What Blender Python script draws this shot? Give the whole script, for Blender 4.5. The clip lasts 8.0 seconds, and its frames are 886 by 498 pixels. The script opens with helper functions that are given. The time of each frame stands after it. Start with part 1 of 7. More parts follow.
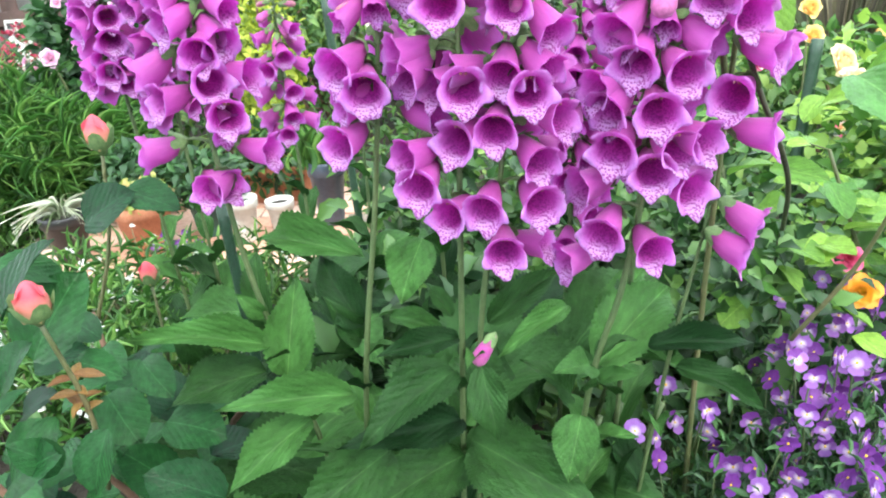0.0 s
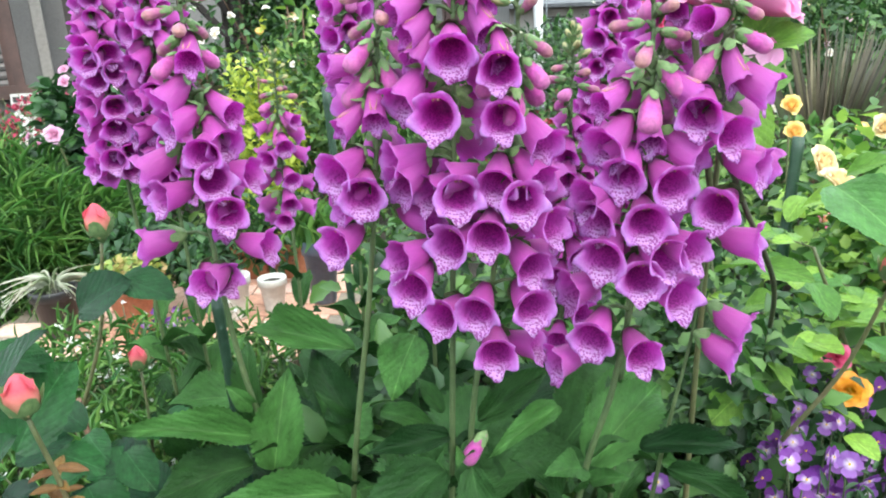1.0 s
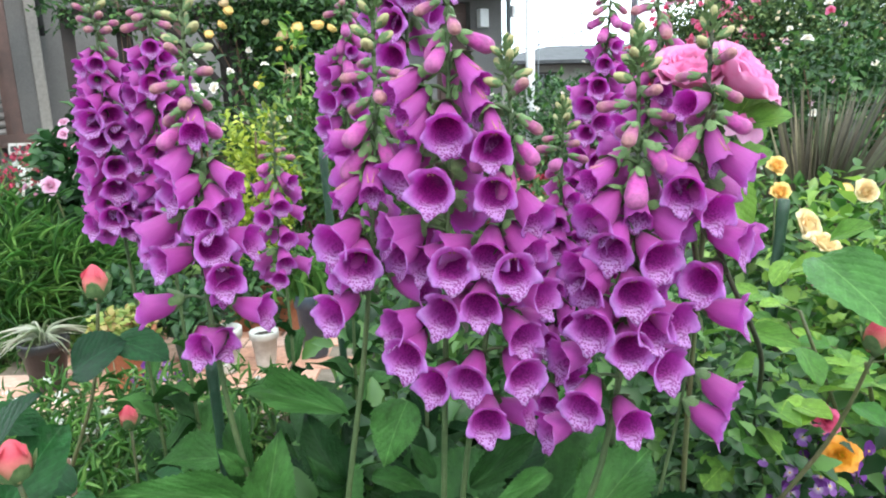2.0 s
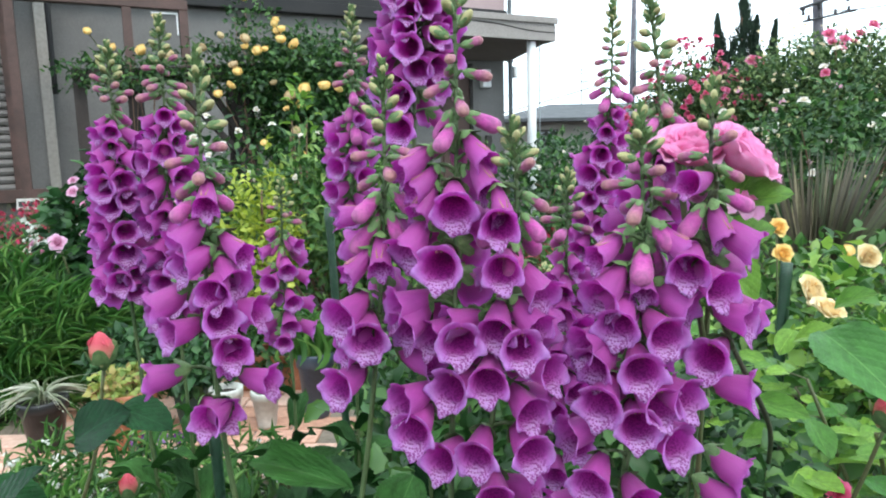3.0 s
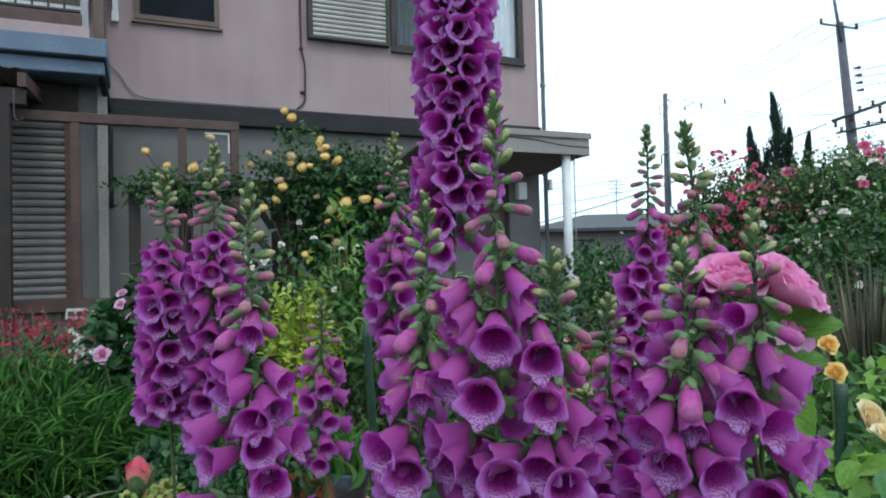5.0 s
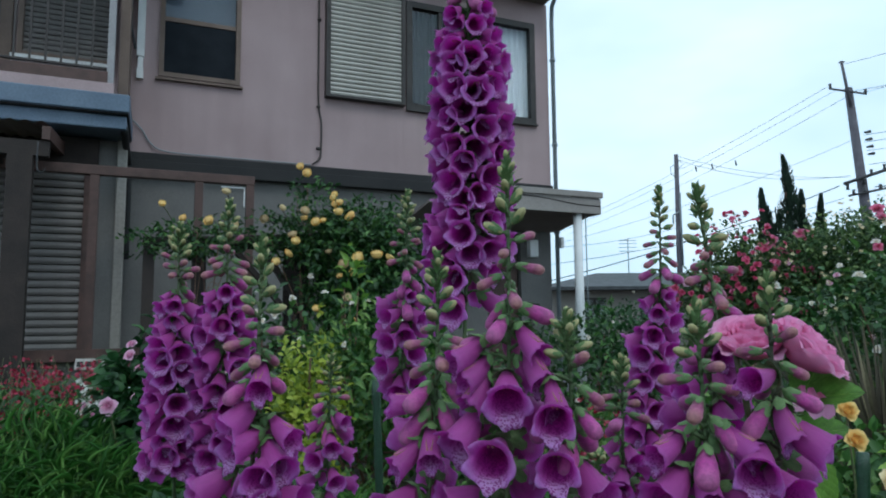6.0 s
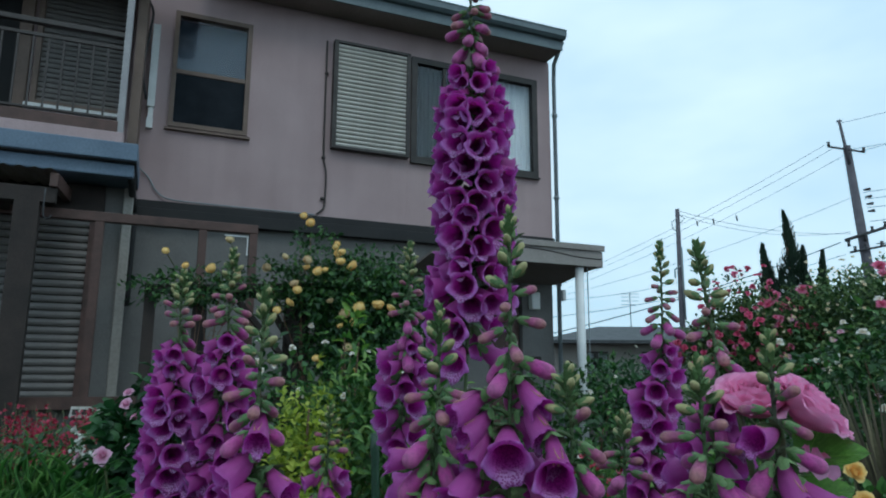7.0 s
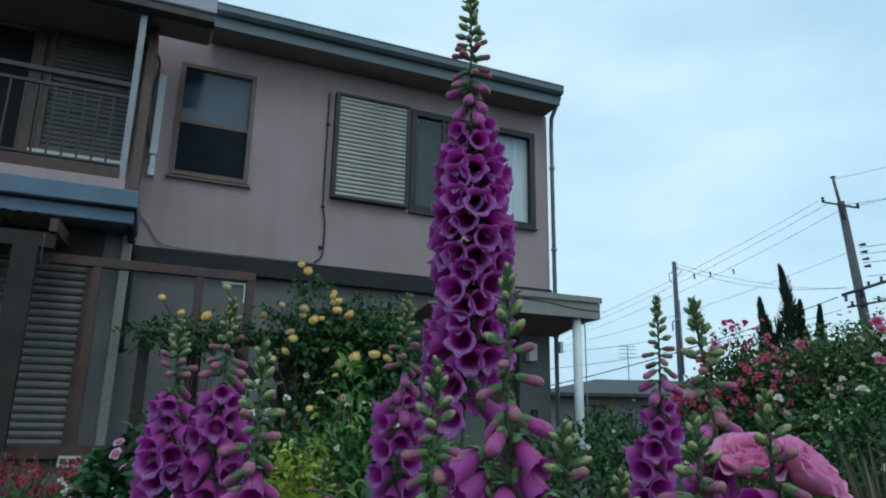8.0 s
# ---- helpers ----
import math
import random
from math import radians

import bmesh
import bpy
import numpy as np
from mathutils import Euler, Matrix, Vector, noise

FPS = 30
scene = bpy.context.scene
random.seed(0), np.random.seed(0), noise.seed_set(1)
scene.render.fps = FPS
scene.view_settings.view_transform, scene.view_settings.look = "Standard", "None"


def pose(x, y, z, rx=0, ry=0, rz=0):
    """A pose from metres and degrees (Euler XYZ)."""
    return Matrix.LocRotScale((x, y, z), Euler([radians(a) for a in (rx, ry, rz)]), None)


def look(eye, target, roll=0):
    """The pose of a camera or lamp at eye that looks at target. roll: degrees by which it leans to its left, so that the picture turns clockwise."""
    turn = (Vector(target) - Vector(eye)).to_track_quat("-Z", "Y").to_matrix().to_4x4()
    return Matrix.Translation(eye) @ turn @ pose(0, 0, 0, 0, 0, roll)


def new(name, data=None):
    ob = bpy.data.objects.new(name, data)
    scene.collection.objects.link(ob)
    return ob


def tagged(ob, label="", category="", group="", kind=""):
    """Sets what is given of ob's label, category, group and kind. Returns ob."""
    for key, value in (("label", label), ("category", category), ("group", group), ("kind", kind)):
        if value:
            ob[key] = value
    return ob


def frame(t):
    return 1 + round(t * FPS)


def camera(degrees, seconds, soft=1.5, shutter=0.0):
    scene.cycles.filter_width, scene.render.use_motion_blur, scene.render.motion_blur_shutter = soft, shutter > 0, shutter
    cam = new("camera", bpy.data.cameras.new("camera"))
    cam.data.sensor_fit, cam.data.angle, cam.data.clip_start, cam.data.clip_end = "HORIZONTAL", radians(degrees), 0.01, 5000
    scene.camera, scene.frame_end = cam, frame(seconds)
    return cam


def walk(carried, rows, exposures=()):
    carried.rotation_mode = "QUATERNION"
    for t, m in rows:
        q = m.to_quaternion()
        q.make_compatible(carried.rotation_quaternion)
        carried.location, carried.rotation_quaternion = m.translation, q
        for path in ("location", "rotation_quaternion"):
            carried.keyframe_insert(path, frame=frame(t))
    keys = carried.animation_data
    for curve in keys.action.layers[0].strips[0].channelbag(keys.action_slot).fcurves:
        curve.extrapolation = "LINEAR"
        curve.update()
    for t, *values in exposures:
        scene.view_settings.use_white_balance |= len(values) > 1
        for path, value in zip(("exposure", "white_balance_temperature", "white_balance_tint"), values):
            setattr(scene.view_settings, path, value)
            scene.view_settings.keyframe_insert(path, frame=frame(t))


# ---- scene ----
# ---------- camera ----------
cam = camera(66.1, 8.0, soft=2.0)
PATH = [
    (0, (0.022, -0.009, 0.849), (-0.089, 1.833, 0.077), -4.0),
    (0.5, (0.021, -0.011, 0.859), (-0.076, 1.87, 0.185), -3.3),
    (1, (0.022, -0.011, 0.872), (-0.056, 1.905, 0.304), -2.5),
    (1.5, (0.022, -0.016, 0.881), (-0.033, 1.92, 0.384), -1.9),
    (3, (0.018, -0.024, 0.909), (-0.036, 1.957, 0.637), -1.5),
    (3.5, (0.015, -0.023, 0.913), (-0.058, 1.967, 0.721), -1.5),
    (4, (0.017, -0.023, 0.92), (-0.085, 1.971, 0.805), -1.8),
    (4.5, (0.017, -0.025, 0.924), (-0.117, 1.97, 0.89), -1.9),
    (4.7, (0.016, -0.027, 0.926), (-0.127, 1.968, 0.924), -1.8),
    (6, (0.014, -0.027, 0.929), (-0.168, 1.953, 1.141), -0.5),
    (6.5, (0.014, -0.032, 0.93), (-0.17, 1.939, 1.213), -0.1),
    (7, (0.014, -0.032, 0.93), (-0.171, 1.927, 1.29), 0.3),
    (7.5, (0.013, -0.037, 0.932), (-0.168, 1.907, 1.364), 0.7),
    (8, (0.013, -0.041, 0.934), (-0.163, 1.887, 1.436), 1.0),
]
EXPOSURES = [(0, 1.86, 6800, 11), (1.0, 1.51, 6750, 11), (1.5, 1.35, 6700, 11), (3.0, 0.90, 6500, 9), (4.0, 0.55, 6400, 9), (4.7, 0.2, 6200, 8), (6.0, -0.48, 5850, 4), (7.0, -0.70, 5700, -1), (8.0, -0.80, 5620, -3)]
walk(cam, [(t, look(eye, target, roll)) for t, eye, target, roll in PATH], EXPOSURES)

# ---------- sky and light ----------
world = bpy.data.worlds.new("overcast_sky")
scene.world = world
world.use_nodes = True
wn, wl = world.node_tree.nodes, world.node_tree.links
wn.clear()
sky = wn.new("ShaderNodeTexSky")
sky.sky_type, sky.sun_disc = "NISHITA", False
sky.sun_elevation, sky.sun_rotation = radians(58), radians(60)
dim = wn.new("ShaderNodeVectorMath")
dim.operation = "SCALE"
dim.inputs["Scale"].default_value = 0.10
wl.new(sky.outputs["Color"], dim.inputs[0])
wc = wn.new("ShaderNodeTexCoord")
wm = wn.new("ShaderNodeMapping")
wm.inputs["Scale"].default_value = (1.0, 1.0, 2.6)
wl.new(wc.outputs["Generated"], wm.inputs["Vector"])
wz = wn.new("ShaderNodeTexNoise")
wz.inputs["Scale"].default_value, wz.inputs["Detail"].default_value, wz.inputs["Roughness"].default_value = 2.2, 4.0, 0.5
wl.new(wm.outputs[0], wz.inputs["Vector"])
wr = wn.new("ShaderNodeValToRGB")
wr.color_ramp.elements[0].position, wr.color_ramp.elements[0].color = 0.32, (1.09, 1.38, 1.60, 1)
wr.color_ramp.elements[1].position, wr.color_ramp.elements[1].color = 0.68, (1.63, 1.82, 1.93, 1)
wl.new(wz.outputs["Fac"], wr.inputs["Fac"])
wx = wn.new("ShaderNodeMix")
wx.data_type = "RGBA"
wx.inputs["Factor"].default_value = 0.82
wl.new(dim.outputs[0], wx.inputs[6])
wl.new(wr.outputs["Color"], wx.inputs[7])
wb = wn.new("ShaderNodeBackground")
wb.inputs["Strength"].default_value = 1.0
wl.new(wx.outputs[2], wb.inputs["Color"])
wo = wn.new("ShaderNodeOutputWorld")
wl.new(wb.outputs[0], wo.inputs["Surface"])

sun_data = bpy.data.lights.new("sun", "SUN")
sun_data.energy, sun_data.angle, sun_data.color = 0.9, radians(20), (1.0, 0.94, 0.86)
sun = new("sun", sun_data)
sun.matrix_world = look((2.0, -3.2, 6.0), (0, 0.6, 0.5))

# ---------- materials ----------
G = 0.1   # level of the garden's ground


def material(name):
    m = bpy.data.materials.new(name)
    m.use_nodes = True
    n, l = m.node_tree.nodes, m.node_tree.links
    return m, n, l, n["Principled BSDF"]


def ramp(n, l, src, stops):
    r = n.new("ShaderNodeValToRGB")
    while len(r.color_ramp.elements) < len(stops):
        r.color_ramp.elements.new(0.5)
    for e, (p, c) in zip(r.color_ramp.elements, stops):
        e.position, e.color = p, (*c, 1)
    l.new(src, r.inputs["Fac"])
    return r.outputs["Color"]


def noise_at(n, l, scale, detail=4.0, coord="Object", rough=0.55):
    c = n.new("ShaderNodeTexCoord")
    z = n.new("ShaderNodeTexNoise")
    z.inputs["Scale"].default_value, z.inputs["Detail"].default_value, z.inputs["Roughness"].default_value = scale, detail, rough
    l.new(c.outputs[coord], z.inputs["Vector"])
    return z.outputs["Fac"]


def mixed(n, l, fac, a, b, kind="MIX"):
    x = n.new("ShaderNodeMix")
    x.data_type, x.blend_type = "RGBA", kind
    for s, v in ((0, fac), (6, a), (7, b)):
        if isinstance(v, (int, float)):
            x.inputs[s].default_value = v
        elif isinstance(v, tuple):
            x.inputs[s].default_value = (*v, 1)
        else:
            l.new(v, x.inputs[s])
    return x.outputs[2]


def maths(n, l, op, a, b=0.0):
    x = n.new("ShaderNodeMath")
    x.operation = op
    for s, v in ((0, a), (1, b)):
        if isinstance(v, (int, float)):
            x.inputs[s].default_value = v
        else:
            l.new(v, x.inputs[s])
    return x.outputs[0]


def bumped(n, l, bsdf, height, strength, dist=0.01):
    b = n.new("ShaderNodeBump")
    b.inputs["Strength"].default_value, b.inputs["Distance"].default_value = strength, dist
    l.new(height, b.inputs["Height"])
    l.new(b.outputs[0], bsdf.inputs["Normal"])


def through_light(m, n, l, bsdf, col, amount):
    """Lets some light pass through thin tissue."""
    t = n.new("ShaderNodeBsdfTranslucent")
    if isinstance(col, tuple):
        t.inputs["Color"].default_value = (*col, 1)
    else:
        l.new(col, t.inputs["Color"])
    x = n.new("ShaderNodeMixShader")
    x.inputs[0].default_value = amount
    l.new(bsdf.outputs[0], x.inputs[1])
    l.new(t.outputs[0], x.inputs[2])
    l.new(x.outputs[0], n["Material Output"].inputs["Surface"])


def rough_mat(name, c1, c2, scale=8, rough=0.8, bump=0.3, fine=60, metal=0.0, coord="Object", dist=0.01, streak=False):
    m, n, l, b = material(name)
    a = noise_at(n, l, scale, 5, coord)
    f = noise_at(n, l, fine, 3, coord)
    c = ramp(n, l, a, [(0.3, c1), (0.7, c2)])
    c = mixed(n, l, 0.35, c, ramp(n, l, f, [(0.35, (0.35, 0.35, 0.35)), (0.65, (0.65, 0.65, 0.65))]), "OVERLAY")
    if streak:
        tc = n.new("ShaderNodeTexCoord")
        mp = n.new("ShaderNodeMapping")
        mp.inputs["Scale"].default_value = (5.0, 5.0, 0.35)
        l.new(tc.outputs["Object"], mp.inputs["Vector"])
        nz = n.new("ShaderNodeTexNoise")
        nz.inputs["Scale"].default_value, nz.inputs["Detail"].default_value = 1.0, 5.0
        l.new(mp.outputs[0], nz.inputs["Vector"])
        c = mixed(n, l, 0.16, c, ramp(n, l, nz.outputs["Fac"], [(0.35, (0.33, 0.33, 0.32)), (0.6, (0.55, 0.55, 0.55))]), "OVERLAY")
    l.new(c, b.inputs["Base Color"])
    b.inputs["Roughness"].default_value, b.inputs["Metallic"].default_value = rough, metal
    bumped(n, l, b, f, bump, dist)
    return m


def piece_mat(name, stops, rough=0.85, bump=0.4):
    """For pieces that each have a tone of their own."""
    m, n, l, b = material(name)
    o = n.new("ShaderNodeObjectInfo")
    c = ramp(n, l, o.outputs["Random"], stops)
    f = noise_at(n, l, 45, 4)
    c = mixed(n, l, 0.5, c, ramp(n, l, f, [(0.3, (0.3, 0.3, 0.3)), (0.7, (0.7, 0.7, 0.7))]), "OVERLAY")
    l.new(c, b.inputs["Base Color"])
    b.inputs["Roughness"].default_value = rough
    bumped(n, l, b, f, bump, 0.004)
    return m


def leaf_mat(name, dark, light, rough=0.45, glow=0.3, veins=True, shine=0.25, vein=0.5, wrinkle=0.0):
    """A single leaf one unit long: midrib and side veins along its own axis."""
    m, n, l, b = material(name)
    o = n.new("ShaderNodeObjectInfo")
    base = ramp(n, l, o.outputs["Random"], [(0.0, dark), (1.0, light)])
    f = noise_at(n, l, 6, 4)
    base = mixed(n, l, 0.7, base, ramp(n, l, f, [(0.32, (0.28, 0.28, 0.28)), (0.68, (0.66, 0.66, 0.66))]), "OVERLAY")
    if veins:
        c = n.new("ShaderNodeTexCoord")
        sep = n.new("ShaderNodeSeparateXYZ")
        l.new(c.outputs["Object"], sep.inputs[0])
        ax = maths(n, l, "ABSOLUTE", sep.outputs[0])
        rib = ramp(n, l, ax, [(0.0, (1, 1, 1)), (0.016, (0, 0, 0))])
        slant = maths(n, l, "SUBTRACT", sep.outputs[1], maths(n, l, "MULTIPLY", ax, 1.1))
        wave = maths(n, l, "SINE", maths(n, l, "ADD", maths(n, l, "MULTIPLY", slant, 46.0), maths(n, l, "MULTIPLY", f, 5.0)))
        lines = ramp(n, l, wave, [(0.86, (0, 0, 0)), (1.0, (1, 1, 1))])
        base = mixed(n, l, maths(n, l, "MULTIPLY", lines, vein), base, mixed(n, l, 1.0, base, (1.45, 1.4, 1.5), "MULTIPLY"))
        base = mixed(n, l, maths(n, l, "MULTIPLY", rib, 0.7), base, mixed(n, l, 1.0, base, (2.6, 2.0, 2.4), "MULTIPLY"))
        relief = maths(n, l, "ADD", maths(n, l, "MULTIPLY", wave, -0.12), maths(n, l, "MULTIPLY", noise_at(n, l, 24, 3), 1.0))
        if wrinkle:
            v = n.new("ShaderNodeTexVoronoi")
            v.feature = "SMOOTH_F1"
            v.inputs["Scale"].default_value = 34.0
            l.new(c.outputs["Object"], v.inputs["Vector"])
            relief = maths(n, l, "ADD", relief, maths(n, l, "MULTIPLY", v.outputs["Distance"], -1.4 * wrinkle))
            base = mixed(n, l, 0.55 * wrinkle, base, ramp(n, l, v.outputs["Distance"], [(0.1, (0.60, 0.60, 0.58)), (0.5, (0.33, 0.33, 0.33))]), "OVERLAY")
        bumped(n, l, b, relief, 0.22 + 0.4 * wrinkle, 0.01 + 0.01 * wrinkle)
        b.inputs["Specular IOR Level"].default_value = shine
    l.new(base, b.inputs["Base Color"])
    b.inputs["Roughness"].default_value = rough
    through_light(m, n, l, b, base, glow)
    return m


def foliage_mat(name, stops, rough=0.5, glow=0.3):
    """Many leaves in one mesh, each with its own tone."""
    m, n, l, b = material(name)
    g = n.new("ShaderNodeNewGeometry")
    c = ramp(n, l, g.outputs["Random Per Island"], stops)
    f = noise_at(n, l, 9, 3)
    c = mixed(n, l, 0.5, c, ramp(n, l, f, [(0.3, (0.3, 0.3, 0.3)), (0.7, (0.68, 0.68, 0.68))]), "OVERLAY")
    l.new(c, b.inputs["Base Color"])
    b.inputs["Roughness"].default_value = rough
    through_light(m, n, l, b, c, glow)
    return m


def petal_mat(name, inner, outer, rough=0.6, glow=0.35, spread=1.0):
    """Petals: darker or warmer towards the heart of a bloom one unit across."""
    m, n, l, b = material(name)
    c = n.new("ShaderNodeTexCoord")
    ln = n.new("ShaderNodeVectorMath")
    ln.operation = "LENGTH"
    l.new(c.outputs["Object"], ln.inputs[0])
    col = ramp(n, l, maths(n, l, "MULTIPLY", ln.outputs["Value"], 2.0 / spread), [(0.1, inner), (0.9, outer)])
    o = n.new("ShaderNodeObjectInfo")
    col = mixed(n, l, 0.5, col, ramp(n, l, o.outputs["Random"], [(0.0, (0.38, 0.38, 0.38)), (1.0, (0.6, 0.6, 0.6))]), "OVERLAY")
    f = noise_at(n, l, 14, 3)
    col = mixed(n, l, 0.25, col, ramp(n, l, f, [(0.3, (0.35, 0.35, 0.35)), (0.7, (0.65, 0.65, 0.65))]), "OVERLAY")
    l.new(col, b.inputs["Base Color"])
    b.inputs["Roughness"].default_value = rough
    through_light(m, n, l, b, col, glow)
    return m


def bell_outer_mat():
    m, n, l, b = material("foxglove_petal_outside")
    c = n.new("ShaderNodeTexCoord")
    sep = n.new("ShaderNodeSeparateXYZ")
    l.new(c.outputs["Object"], sep.inputs[0])
    col = ramp(n, l, sep.outputs[2], [(0.0, (0.46, 0.085, 0.31)), (0.3, (0.49, 0.072, 0.38)), (0.78, (0.51, 0.10, 0.44)), (0.95, (0.55, 0.17, 0.56)), (1.0, (0.62, 0.32, 0.76))])
    o = n.new("ShaderNodeObjectInfo")
    col = mixed(n, l, 0.5, col, ramp(n, l, o.outputs["Random"], [(0.0, (0.37, 0.36, 0.36)), (1.0, (0.60, 0.57, 0.60))]), "OVERLAY")
    sc = n.new("ShaderNodeMapping")
    sc.inputs["Scale"].default_value = (9.0, 9.0, 1.6)
    l.new(c.outputs["Object"], sc.inputs["Vector"])
    rib = n.new("ShaderNodeTexNoise")
    rib.inputs["Scale"].default_value, rib.inputs["Detail"].default_value = 2.0, 5.0
    l.new(sc.outputs[0], rib.inputs["Vector"])
    f = rib.outputs["Fac"]
    bumped(n, l, b, f, 0.25, 0.01)
    col = mixed(n, l, 0.45, col, ramp(n, l, f, [(0.3, (0.38, 0.36, 0.38)), (0.7, (0.62, 0.62, 0.62))]), "OVERLAY")
    l.new(col, b.inputs["Base Color"])
    b.inputs["Roughness"].default_value = 0.5
    b.inputs["Sheen Weight"].default_value = 0.15
    through_light(m, n, l, b, (0.74, 0.15, 0.62), 0.5)
    return m


def bell_inner_mat():
    m, n, l, b = material("foxglove_petal_inside")
    c = n.new("ShaderNodeTexCoord")
    sep = n.new("ShaderNodeSeparateXYZ")
    l.new(c.outputs["Object"], sep.inputs[0])
    rad = maths(n, l, "SQRT", maths(n, l, "ADD", maths(n, l, "MULTIPLY", sep.outputs[0], sep.outputs[0]), maths(n, l, "MULTIPLY", sep.outputs[1], sep.outputs[1])))
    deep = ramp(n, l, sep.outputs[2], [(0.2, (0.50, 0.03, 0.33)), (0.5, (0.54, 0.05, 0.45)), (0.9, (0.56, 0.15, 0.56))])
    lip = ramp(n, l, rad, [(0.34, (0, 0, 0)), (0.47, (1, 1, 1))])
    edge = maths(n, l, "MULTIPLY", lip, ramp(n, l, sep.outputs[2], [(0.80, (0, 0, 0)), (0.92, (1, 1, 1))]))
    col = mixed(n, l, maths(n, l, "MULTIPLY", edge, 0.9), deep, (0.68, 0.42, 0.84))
    below = maths(n, l, "MULTIPLY", sep.outputs[1], -1.0)
    low = ramp(n, l, below, [(0.20, (0, 0, 0)), (0.34, (1, 1, 1))])
    out = ramp(n, l, sep.outputs[2], [(0.72, (0, 0, 0)), (0.92, (1, 1, 1))])
    patch = maths(n, l, "MULTIPLY", maths(n, l, "MULTIPLY", low, out), ramp(n, l, maths(n, l, "ABSOLUTE", sep.outputs[0]), [(0.15, (1, 1, 1)), (0.30, (0, 0, 0))]))
    col = mixed(n, l, maths(n, l, "MULTIPLY", patch, 0.85), col, (0.78, 0.56, 0.87))
    v = n.new("ShaderNodeTexVoronoi")
    v.inputs["Scale"].default_value, v.inputs["Randomness"].default_value = 19.0, 0.8
    l.new(c.outputs["Object"], v.inputs["Vector"])
    dots = ramp(n, l, v.outputs["Distance"], [(0.38, (1, 1, 1)), (0.50, (0, 0, 0))])
    zone = maths(n, l, "MULTIPLY", ramp(n, l, below, [(0.0, (0, 0, 0)), (0.10, (1, 1, 1))]), ramp(n, l, maths(n, l, "ABSOLUTE", sep.outputs[0]), [(0.24, (1, 1, 1)), (0.34, (0, 0, 0))]))
    col = mixed(n, l, maths(n, l, "MULTIPLY", maths(n, l, "MULTIPLY", dots, zone), 0.9), col, (0.22, 0.008, 0.17))
    col = mixed(n, l, 0.35, col, ramp(n, l, noise_at(n, l, 14, 6), [(0.36, (0.27, 0.25, 0.27)), (0.64, (0.70, 0.70, 0.70))]), "OVERLAY")
    l.new(col, b.inputs["Base Color"])
    b.inputs["Roughness"].default_value = 0.55
    through_light(m, n, l, b, mixed(n, l, 0.5, col, (0.78, 0.13, 0.65)), 0.66)
    return m


def bud_mat(name, stops):
    """Buds run from green at the tip of the spike to pink lower down: by each bud's tone along its own length."""
    m, n, l, b = material(name)
    c = n.new("ShaderNodeTexCoord")
    sep = n.new("ShaderNodeSeparateXYZ")
    l.new(c.outputs["Object"], sep.inputs[0])
    col = ramp(n, l, sep.outputs[2], stops)
    f = noise_at(n, l, 7, 6)
    col = mixed(n, l, 0.6, col, ramp(n, l, f, [(0.34, (0.28, 0.26, 0.28)), (0.66, (0.68, 0.68, 0.64))]), "OVERLAY")
    bumped(n, l, b, f, 0.2, 0.01)
    l.new(col, b.inputs["Base Color"])
    b.inputs["Roughness"].default_value = 0.6
    b.inputs["Sheen Weight"].default_value = 0.2
    through_light(m, n, l, b, col, 0.2)
    return m


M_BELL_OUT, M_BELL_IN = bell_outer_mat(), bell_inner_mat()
M_BUD = bud_mat("foxglove_bud", [(0.05, (0.30, 0.12, 0.16)), (0.55, (0.37, 0.085, 0.22)), (1.0, (0.42, 0.20, 0.19))])
M_BUDDEEP = bud_mat("foxglove_large_bud", [(0.05, (0.37, 0.10, 0.22)), (0.5, (0.45, 0.05, 0.31)), (1.0, (0.48, 0.13, 0.33))])
M_CALYX = rough_mat("calyx_green", (0.075, 0.15, 0.048), (0.17, 0.26, 0.10), 8, 0.6, 0.2, 30)
M_GREENBUD = rough_mat("green_bud", (0.28, 0.29, 0.11), (0.47, 0.40, 0.22), 2, 0.7, 0.2, 20)
M_STEM = rough_mat("foxglove_stem", (0.038, 0.075, 0.022), (0.08, 0.115, 0.042), 20, 0.6, 0.2, 150)
M_DARKSTEM = rough_mat("foxglove_dark_stem", (0.03, 0.035, 0.018), (0.06, 0.065, 0.03), 20, 0.6, 0.2, 150)
M_FOXLEAF = leaf_mat("foxglove_leaf", (0.005, 0.025, 0.006), (0.046, 0.136, 0.030), 0.55, 0.14, shine=0.14, vein=0.28, wrinkle=0.18)
M_ROSELEAF = leaf_mat("rose_leaf_dark", (0.003, 0.022, 0.008), (0.017, 0.078, 0.020), 0.27, 0.08, shine=0.12)
M_LIMELEAF = leaf_mat("rose_leaf_lime", (0.045, 0.155, 0.026), (0.20, 0.36, 0.05), 0.42, 0.32)
M_F_ROSE = foliage_mat("rose_foliage", [(0, (0.012, 0.042, 0.012)), (0.6, (0.032, 0.10, 0.023)), (1, (0.11, 0.23, 0.052))])
M_F_BUSH = foliage_mat("tall_rose_foliage", [(0, (0.018, 0.052, 0.015)), (0.5, (0.055, 0.125, 0.032)), (1, (0.19, 0.27, 0.085))])
M_F_DARK = foliage_mat("dark_foliage", [(0, (0.012, 0.045, 0.014)), (0.7, (0.03, 0.10, 0.028)), (1, (0.06, 0.16, 0.04))])
M_F_LIME = foliage_mat("lime_foliage", [(0, (0.025, 0.09, 0.015)), (0.5, (0.08, 0.215, 0.03)), (1, (0.34, 0.52, 0.085))], 0.45, 0.4)
